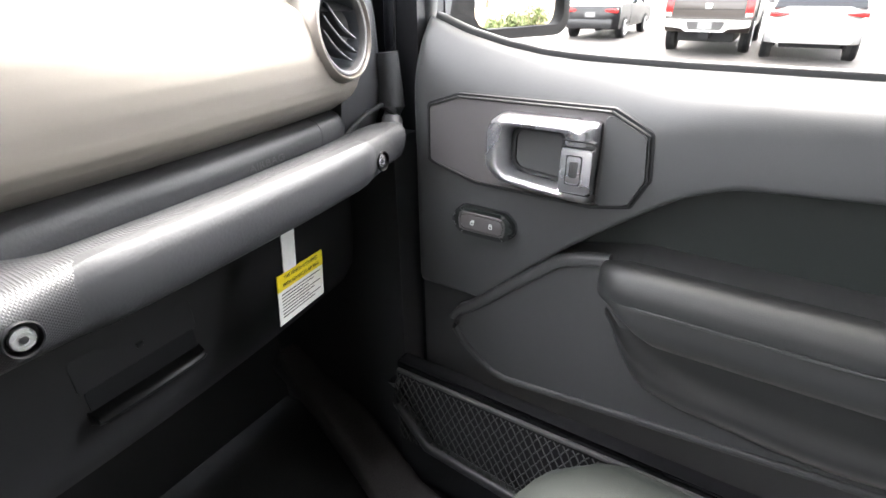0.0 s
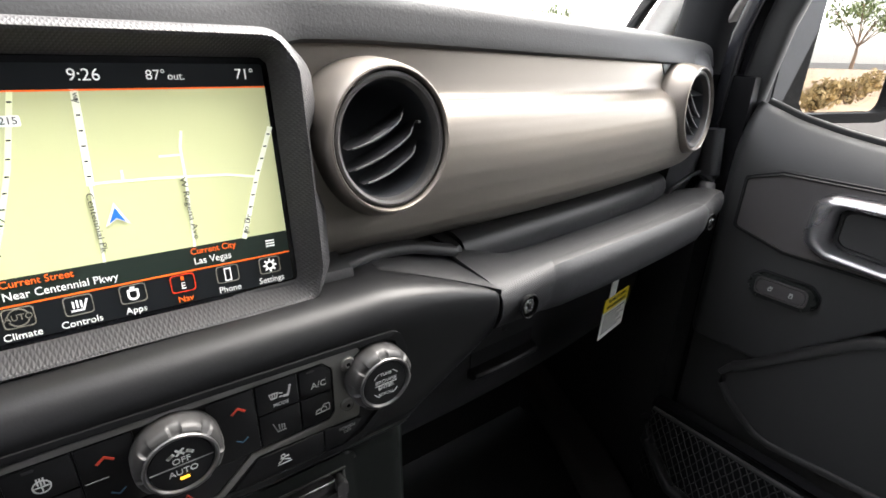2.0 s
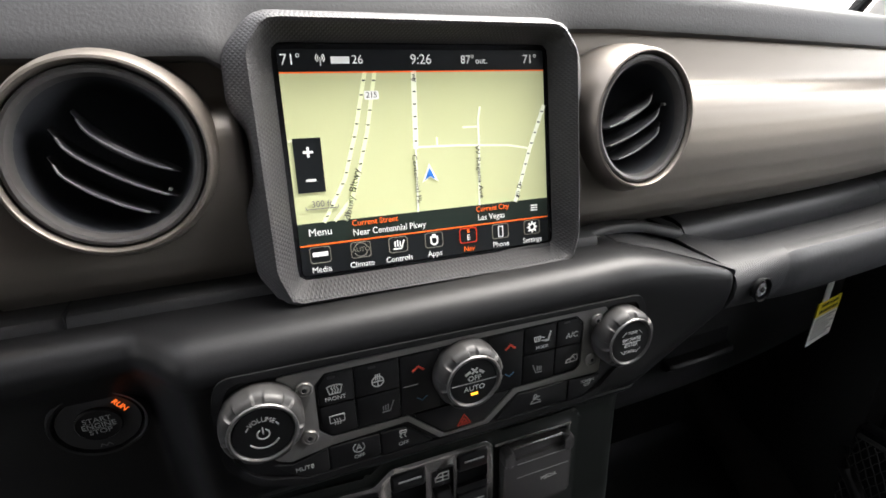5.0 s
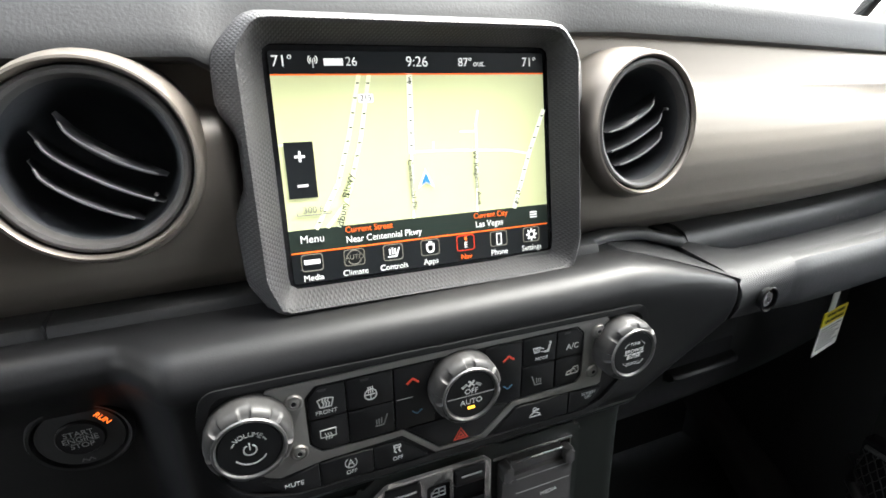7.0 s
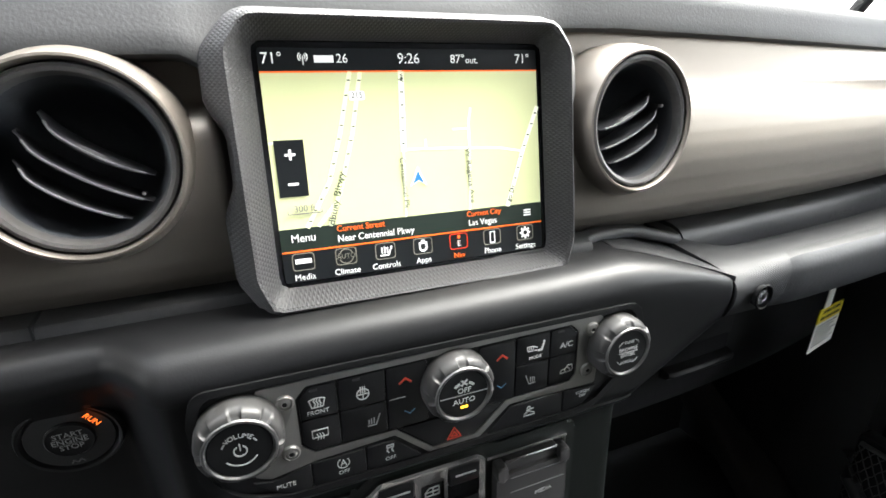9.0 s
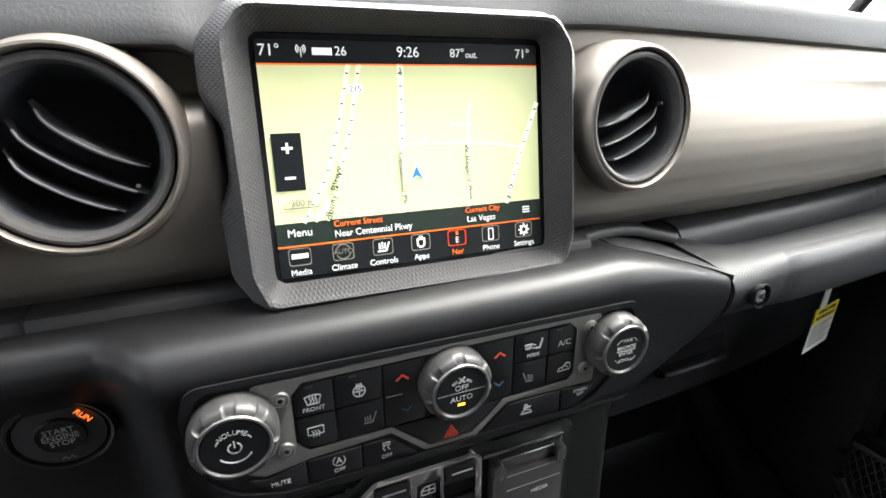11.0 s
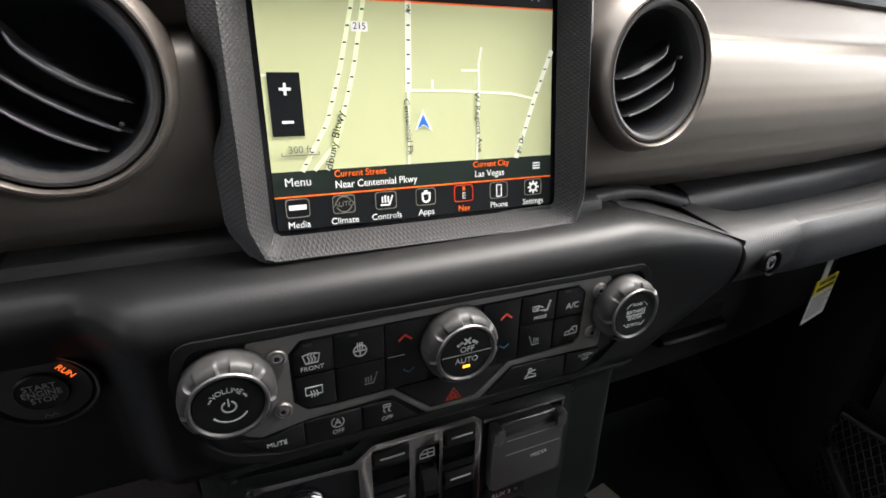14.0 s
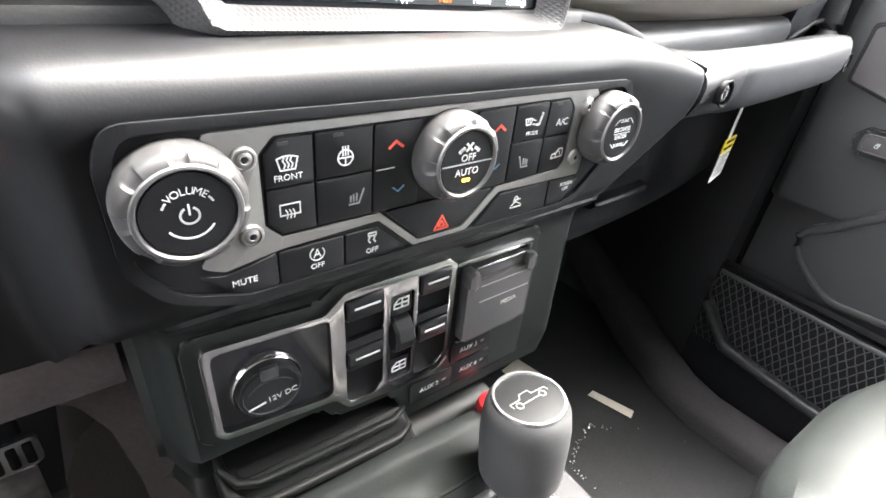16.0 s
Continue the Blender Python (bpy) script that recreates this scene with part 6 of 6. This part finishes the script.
# crumpled clear film along the mat
FILM = material("clear_film", (0.55, 0.56, 0.58), 0.08, 0.5, vary=0.7, grain=120, bump=1.0)
rng = random.Random(5)
film = thing("plastic_film", (0.40, 0.03, 0.6), "scraps of crumpled clear plastic film on the carpet", "plastic film")
trail = [(0.424, 0.006), (0.402, 0.030), (0.362, 0.018), (0.322, -0.004), (0.320, -0.042), (0.362, -0.060), (0.464, -0.021), (0.502, -0.072), (0.545, -0.133), (0.253, 0.175)]
for k in range(44):
    a = trail[k % 10] if k >= 34 else trail[k // 9]
    b = a if k >= 34 else trail[k // 9 + 1]
    t = (k % 9) / 9
    x, y = lerp(a[0], b[0], t) + rng.uniform(-0.004, 0.004), lerp(a[1], b[1], t) + rng.uniform(-0.004, 0.004)
    bm = bmesh.new()
    r = rng.uniform(0.0006, 0.0019)
    a = [bm.verts.new((x + r * math.cos(q) * rng.uniform(0.5, 1.6), y + r * math.sin(q), 0.5965 + rng.uniform(0, 0.004))) for q in (0, 1.3, 2.6, 3.9, 5.2)]
    bm.faces.new(a)
    part("scrap", bm, FILM, film)


# ---- outside: parked vehicles, landscaped strip ----
def paint(name, c, metal=0.4):
    return material(name, c, 0.35, metal * 0.3, vary=0.04, bump=0, coat=0.2)


TYRE = material("tyre", (0.02, 0.02, 0.02), 0.8, vary=0.2)
LENS = material("tail_lamp", (0.5, 0.02, 0.02), 0.2, vary=0.05, bump=0)
WIN = material("dark_window", (0.02, 0.022, 0.025), 0.06, vary=0.05, bump=0)


RIMM = material("alloy_rim", (0.60, 0.60, 0.60), 0.28, 0.7, vary=0.05, bump=0)


def wheel(parent, x, y, r, wd, m):
    """Tyre with a five-spoke alloy rim on its outer side."""
    out = 1 if x > 0 else -1
    hub = m @ Matrix.Translation((x, y, r)) @ Matrix.Rotation(radians(90 * out), 4, "Y")
    w = part("wheel", disc_lathe([(r * 0.66, -wd / 2), (r * 0.95, -wd / 2), (r, -wd * 0.36), (r, wd * 0.36), (r * 0.95, wd / 2), (r * 0.70, wd / 2), (r * 0.66, wd * 0.40), (r * 0.30, wd * 0.28)], hub, 28), TYRE, parent)
    rim = part("rim", lathe([(r * 0.71, wd * 0.45), (r * 0.70, wd * 0.53), (r * 0.64, wd * 0.53), (r * 0.62, wd * 0.44)], hub, 28), RIMM, w)
    for k in range(5):
        part("spoke", plate([(-0.10 * r, 0.0), (0.10 * r, 0.0), (0.07 * r, 0.66 * r), (-0.07 * r, 0.66 * r)], hub @ Matrix.Rotation(radians(72 * k), 4, "Z"), wd * 0.40, wd * 0.50, 0.006), RIMM, rim)


def vehicle(name, label, at, yaw, mat, profile, width, wheels, cabin, lamps, bumper, bed=None):
    """A parked vehicle seen from behind: shaped body, glasshouse, lamps, bumper, wheels. Local y runs forward from its tail."""
    m = Matrix.Translation((at[0], at[1], GROUND)) @ Matrix.Rotation(radians(yaw), 4, "Z")
    car = thing(name, (at[0], at[1], GROUND), label, "vehicle")
    zlow, zhigh, ylast = min(p[1] for p in profile), max(p[1] for p in profile), max(p[0] for p in profile)
    corner = 0.05 if bed else 0.22
    secs = []
    for s in (-1, -0.985, -0.95, -0.86, -0.6, 0, 0.6, 0.86, 0.95, 0.985, 1):
        edge = smooth((abs(s) - 0.55) / 0.45)
        row = []
        for y, z in profile:
            h = (z - zlow) / (zhigh - zlow)
            side = 1 - 0.05 * abs(h - 0.62) / 0.62 - (0.04 * smooth((h - 0.85) / 0.15) if not bed else 0)
            row.append(m @ Vector((s * side * width / 2, y + corner * edge ** 3 * (1 if y < ylast * 0.3 else -1 if y > ylast * 0.8 else 0), z - 0.04 * edge ** 3 * smooth((h - 0.7) / 0.3))))
        secs.append(row)
    part("body", loft(secs, closed=True), mat, car)
    secs = []
    for s in (-1, -0.9, 0, 0.9, 1):
        secs.append([m @ Vector((s * (width / 2 - 0.09 - 0.30 * (z - cabin[0][1])), y, z - 0.03 * (abs(s) == 1))) for y, z in cabin])
    part("glasshouse", loft(secs, closed=True), WIN, car)
    top_z = max(p[1] for p in cabin)
    roof_y = [p[0] for p in cabin if p[1] > top_z - 0.03]
    half = width / 2 - 0.09 - 0.30 * (top_z - cabin[0][1])
    part("roof", loft([[m @ Vector((x, y, top_z + dz)) for x, dz in ((-half - 0.02, -0.05), (-half, 0.0), (-half + 0.12, 0.025), (0, 0.04), (half - 0.12, 0.025), (half, 0.0), (half + 0.02, -0.05))] for y in (min(roof_y) - 0.03, max(roof_y) + 0.03)], caps=False), mat, car)
    for s in (-1, 1):
        for p, q in ((cabin[0], min((c for c in cabin if c[1] > top_z - 0.03), key=lambda c: c[0])), (cabin[-1], max((c for c in cabin if c[1] > top_z - 0.03), key=lambda c: c[0]))):
            part("roof_pillar", bar([m @ Vector((s * (width / 2 - 0.085 - 0.30 * (z - cabin[0][1])), y, z)) for y, z in (p, q)], (0.05, 0.04)), mat, car)
        for x, y, r in wheels:
            part("wheel_arch", disc_lathe([(r * 1.16, -0.10), (r * 1.16, 0.006), (r * 1.10, 0.010)], m @ Matrix.Translation((s * (width / 2 - 0.035), y, r + 0.03)) @ Matrix.Rotation(radians(90 * s), 4, "Y"), 28), DARK, car)
            wheel(car, s * (width / 2 - 0.115), y, r, 0.24, m)
        pod = fillet(rect(cabin[-1][0] - 0.66, cabin[-1][0] - 0.50, cabin[0][1] + 0.02, cabin[0][1] + 0.15), 0.04)
        part("side_mirror", plate(pod, m @ plane((s * (width / 2 + 0.05), 0, 0), (0, 1, 0), (0, 0, 1)), -0.09, 0.09, 0.03), mat, car)
        part("door_line", plate(rect(1.55, 1.565, zlow + 0.12, zhigh - 0.10), m @ plane((s * (width / 2 - 0.004), 0, 0), (0, 1, 0), (0, 0, 1)), -0.03 * s - 0.01, -0.03 * s + 0.02), DARK, car)
    for u0, u1, z0, z1, y in lamps:
        for s in (-1, 1):
            lm = m @ plane((0, y, 0), (1, 0, 0), (0, 0, 1))
            shape = [(s * u0, z1 - 0.03), (s * u0, z0 + 0.05), (s * u1, z0), (s * u1, z1)]
            back = -0.16 if not bed else -0.06
            lamp = part("tail_lamp", plate(fillet(shape if s > 0 else shape[::-1], 0.02), lm, back, 0.012, 0.01), LENS, car)
            if bed:
                part("reverse_lamp", plate(fillet(rect(*sorted((s * (u0 + 0.015), s * (u1 - 0.015))), z0 + 0.015, z0 + 0.09), 0.01), lm, 0.0, 0.018), PAPER, lamp)
    z0, z1, out, bmat = bumper
    bmm = m @ plane((0, 0, 0), (1, 0, 0), (0, 0, 1))
    w2 = width / 2 - 0.03
    if bed:
        outline = [(-w2, z1), (w2, z1), (w2, z0 + 0.04), (0.52, z0), (0.42, z0 - 0.07), (-0.42, z0 - 0.07), (-0.52, z0), (-w2, z0 + 0.04)]
        bp = part("bumper", plate(fillet(outline, 0.03), bmm, -0.1, out, 0.04, 3), bmat, car)
        part("plate_recess", plate(fillet([(-0.44, z1 - 0.03), (0.44, z1 - 0.03), (0.36, z0 - 0.02), (-0.36, z0 - 0.02)], 0.03), bmm, 0.0, out + 0.006), FLAP, bp)
        part("plate", plate(fillet(rect(-0.16, 0.16, z0 + 0.0, z1 - 0.05), 0.01), bmm, 0.0, out + 0.014), GREYP, bp)
        gate = part("tailgate", plate(fillet(rect(-width / 2 + 0.2, width / 2 - 0.2, bed[0], bed[1]), 0.03), bmm, -0.02, 0.02, 0.01), mat, car)
        part("gate_rail", plate(rect(-width / 2 + 0.12, width / 2 - 0.12, bed[1] - 0.03, bed[1] + 0.035), bmm, -0.03, 0.03, 0.01), DARK, gate)
        part("gate_line", plate(rect(-width / 2 + 0.22, width / 2 - 0.22, bed[0] + 0.20, bed[0] + 0.212), bmm, 0.015, 0.024), DARK, gate)
        part("emblem", plate(fillet([(-0.09, bed[1] - 0.12), (0.09, bed[1] - 0.12), (0.06, bed[1] - 0.24), (-0.06, bed[1] - 0.24)], 0.02), bmm, 0.015, 0.03), RIMM, gate)
        part("hitch", prism(bmesh.new(), rect(-0.12, 0.12, z0 - 0.22, z0 - 0.08), bmm, -0.4, 0.06), DARK, car)
    else:
        part("bumper", plate(fillet(rect(-w2 + 0.16, w2 - 0.16, z0, z1), 0.05), bmm, -0.1, 0.03, 0.02, 3), bmat, car)
        part("plate", plate(fillet(rect(-0.16, 0.16, z1 + 0.06, z1 + 0.21), 0.01), bmm, 0.0, 0.03), GREYP, car)
    part("underbody", prism(bmesh.new(), rect(-width / 2 + 0.35, width / 2 - 0.35, 0.28, 0.55), bmm, -4.2, -0.35), DARK, car)
    return car


truck_side = [(0.0, 0.66), (0.0, 1.28), (0.03, 1.32), (1.75, 1.33), (3.6, 1.30), (4.2, 1.22), (5.4, 1.18), (5.6, 0.9), (5.6, 0.55), (0.2, 0.5)]
truck_cab = [(1.80, 1.30), (1.85, 1.40), (2.05, 1.90), (3.4, 1.92), (4.15, 1.30)]
sedan_side = [(0.0, 0.45), (-0.02, 0.75), (0.02, 0.98), (0.10, 1.04), (0.7, 1.08), (3.4, 1.0), (4.5, 0.82), (4.75, 0.65), (4.75, 0.35), (0.1, 0.30)]
sedan_cab = [(0.35, 1.05), (1.25, 1.42), (2.3, 1.44), (3.5, 1.0)]
suv_side = [(0.0, 0.5), (-0.02, 0.8), (0.03, 1.05), (0.08, 1.12), (3.4, 1.1), (4.4, 1.0), (4.7, 0.75), (4.7, 0.4), (0.1, 0.38)]
suv_cab = [(0.10, 1.10), (0.35, 1.58), (0.6, 1.68), (2.6, 1.70), (3.5, 1.08)]
BROWN = paint("granite_paint", (0.055, 0.047, 0.042))
BLACKP = paint("black_paint", (0.012, 0.012, 0.014))
SILVER = paint("silver_paint", (0.32, 0.32, 0.32))
WHITEP = paint("white_paint", (0.75, 0.75, 0.74), 0.0)
vehicle("pickup_truck", "dark granite pickup truck with chrome bumper parked tail towards us", (15.0, 1.45), -90, BROWN, truck_side, 1.98, ((0.84, 1.1, 0.42), (0.84, 4.6, 0.42)), truck_cab, ((0.80, 0.97, 0.86, 1.26, 0.0),), (0.60, 0.80, 0.14, CHROME), (0.82, 1.28))
vehicle("sedan", "black sedan with red tail lamps parked in the lot", (17.8, 5.2), -90, BLACKP, sedan_side, 1.82, ((0.78, 0.95, 0.33), (0.78, 3.75, 0.33)), sedan_cab, ((0.48, 0.86, 0.78, 0.92, -0.02),), (0.34, 0.60, 0.08, BLACKP))
vehicle("suv", "pale silver crossover with red tail lamps parked in the lot", (14.4, -0.75), -90, SILVER, suv_side, 1.86, ((0.78, 0.9, 0.35), (0.78, 3.7, 0.35)), suv_cab, ((0.50, 0.88, 0.92, 1.02, -0.02),), (0.40, 0.66, 0.10, SILVER))
vehicle("sedan", "white sedan parked further along the row", (19.5, 9.6), -90, WHITEP, sedan_side, 1.82, ((0.78, 0.95, 0.33), (0.78, 3.75, 0.33)), sedan_cab, ((0.48, 0.86, 0.78, 0.92, -0.02),), (0.34, 0.60, 0.08, WHITEP))
vehicle("suv", "dark grey crossover parked in the far row", (21.5, 14.2), -90, BROWN, suv_side, 1.86, ((0.78, 0.9, 0.35), (0.78, 3.7, 0.35)), suv_cab, ((0.50, 0.88, 0.92, 1.02, -0.02),), (0.40, 0.66, 0.10, BROWN))
vehicle("sedan", "silver sedan parked beyond the pickup", (23.5, 1.9), -90, SILVER, sedan_side, 1.82, ((0.78, 0.95, 0.33), (0.78, 3.75, 0.33)), sedan_cab, ((0.48, 0.86, 0.78, 0.92, -0.02),), (0.34, 0.60, 0.08, SILVER))

SAND = material("tan_gravel", (0.26, 0.195, 0.13), 0.95, vary=0.3, grain=30, bump=0.6, spot=1.0)
STONE = material("beige_stone", (0.48, 0.40, 0.32), 0.9, vary=0.25, grain=25, bump=0.5, spot=4)
LEAF = material("desert_leaf", (0.09, 0.12, 0.04), 0.7, vary=0.5, grain=8, bump=0, spot=2)
DRY = material("dry_leaf", (0.24, 0.17, 0.07), 0.8, vary=0.5, grain=8, bump=0, spot=2)
BARK = material("bark", (0.16, 0.11, 0.08), 0.9, vary=0.3, grain=40, bump=0.6)
METALP = material("grey_pole", (0.45, 0.45, 0.45), 0.4, 0.5)

solid("landscape_bed", box(-40, 60, -44, -11.5, GROUND - 0.1, GROUND + 0.14), SAND, "raised bed of tan desert gravel", "gravel bed", kind="structure")
solid("kerb", box(-40, 60, -11.5, -11.3, GROUND - 0.1, GROUND + 0.15, 0.02), STONE, "pale concrete kerb round the gravel bed", "kerb", kind="structure")
wall = thing("garden_wall", (0, -22, GROUND), "low beige block wall with square piers", "wall")
for k in range(12):
    x = -20 + 5.0 * k
    part("pier", box(x - 0.35, x + 0.35, -22.35, -21.65, GROUND + 0.1, GROUND + 2.1, 0.03), STONE, wall)
    part("pier_cap", box(x - 0.42, x + 0.42, -22.42, -21.58, GROUND + 2.1, GROUND + 2.22, 0.03), STONE, wall)
    part("panel", box(x + 0.35, x + 4.65, -22.1, -21.9, GROUND + 0.1, GROUND + 1.1, 0.02), STONE, wall)


def leaves(bm, rng, centre, radius, count, size):
    for _ in range(count):
        d = Vector((rng.gauss(0, 1), rng.gauss(0, 1), rng.gauss(0, 1))).normalized() * radius * (0.45 + 0.6 * rng.random())
        c = Vector(centre) + Vector((d.x, d.y, d.z * 0.8))
        t = Euler((rng.random() * 6.3, rng.random() * 6.3, rng.random() * 6.3)).to_matrix()
        s = size * (0.6 + 0.8 * rng.random())
        bm.faces.new([bm.verts.new(c + t @ Vector(p) * s) for p in ((-1, 0, 0), (0, -0.4, 0.1), (1, 0, 0), (0, 0.4, 0.1))])


def shrub(x, y, r, mat, seed):
    rng = random.Random(seed)
    bush = thing("shrub", (x, y, GROUND + 0.13), "low rounded desert shrub on the gravel", "shrub", "shrubs of the bed")
    bm = bmesh.new()
    for k in range(7):
        a = rng.random() * 6.28
        leaves(bm, rng, (x + math.cos(a) * r * 0.5 * rng.random(), y + math.sin(a) * r * 0.5 * rng.random(), GROUND + 0.14 + r * (0.4 + 0.5 * rng.random())), r * 0.5, 60, 0.09)
    part("foliage", bm, mat, bush)
    bm = bmesh.new()
    for k in range(5):
        a = k * 1.3
        bar([(x, y, GROUND + 0.1), (x + math.cos(a) * r * 0.5, y + math.sin(a) * r * 0.5, GROUND + 0.14 + r * 0.8)], (0.03, 0.03), bm, 3)
    part("stems", bm, BARK, bush)


def tree(x, y, h, mat, seed):
    rng = random.Random(seed)
    t = thing("tree", (x, y, GROUND), "small desert tree with a loose crown", "tree", "trees round the lot")
    bm = bmesh.new()
    secs = []
    for k in range(6):
        s = k / 5
        rr = 0.13 * (1 - 0.6 * s) * h / 4
        secs.append([Vector((x + 0.15 * math.sin(2 * s) + rr * math.cos(a), y + rr * math.sin(a), GROUND + s * h * 0.5)) for a in (j * math.pi / 4 for j in range(8))])
    loft(secs, closed=True, bm=bm)
    top = Vector((x + 0.14, y, GROUND + h * 0.48))
    crown = bmesh.new()
    for k in range(9):
        a = k * 0.7 + rng.random()
        e = top + Vector((math.cos(a) * h * 0.28 * (0.5 + rng.random() * 0.6), math.sin(a) * h * 0.28 * (0.5 + rng.random() * 0.6), h * (0.12 + 0.32 * rng.random())))
        bar([top, top.lerp(e, 0.5) + Vector((0, 0, 0.1)), e], (0.05 * h / 4, 0.05 * h / 4), bm, 3)
        leaves(crown, rng, e, h * 0.15, 130, 0.09 * h / 4)
    part("trunk", bm, BARK, t)
    part("crown", crown, mat, t)


for k, (x, y, r) in enumerate(((1.5, -14, 0.5), (4.0, -15.5, 0.6), (6.2, -13.5, 0.45), (8.5, -16, 0.7), (11, -14.2, 0.5), (13, -17, 0.6), (2.8, -18.5, 0.6), (7.4, -19, 0.7), (5.2, -12.6, 0.4), (7.6, -14.4, 0.5), (9.8, -12.9, 0.4), (6.0, -17.0, 0.6), (10.2, -18.0, 0.7), (3.4, -13.2, 0.4), (8.8, -20.6, 0.8), (11.8, -20.2, 0.8), (5.0, -20.8, 0.8), (13.8, -14.0, 0.5))):
    shrub(x, y, r, LEAF if k % 3 else DRY, k)
for k, (x, y, h) in enumerate(((5.5, -27, 4.2), (9.5, -30, 5.0), (1.0, -28, 4.5), (14.0, -26, 4.0), (40, 41, 5.0), (55, 50, 6.0), (62, 28, 5.5), (30, 60, 6.0), (48, 16, 5.0))):
    tree(x, y, h, DRY if k in (4, 6) else LEAF, 40 + k)
for x, y, h in ((4.6, -16.8, 6.0), (8.2, -23.5, 6.5), (36.0, 30.0, 8.0)):
    lamp = thing("street_lamp", (x, y, GROUND), "tall grey parking lot lamp post", "street lamp")
    part("pole", disc_lathe([(0.09, 0), (0.07, h)], Matrix.Translation((x, y, GROUND)), 16), METALP, lamp)
    part("foot", disc_lathe([(0.25, 0), (0.25, 0.7)], Matrix.Translation((x, y, GROUND)), 16), STONE, lamp)
    part("head", box(x - 0.6, x + 0.6, y - 0.15, y + 0.15, GROUND + h, GROUND + h + 0.12, 0.03), METALP, lamp)
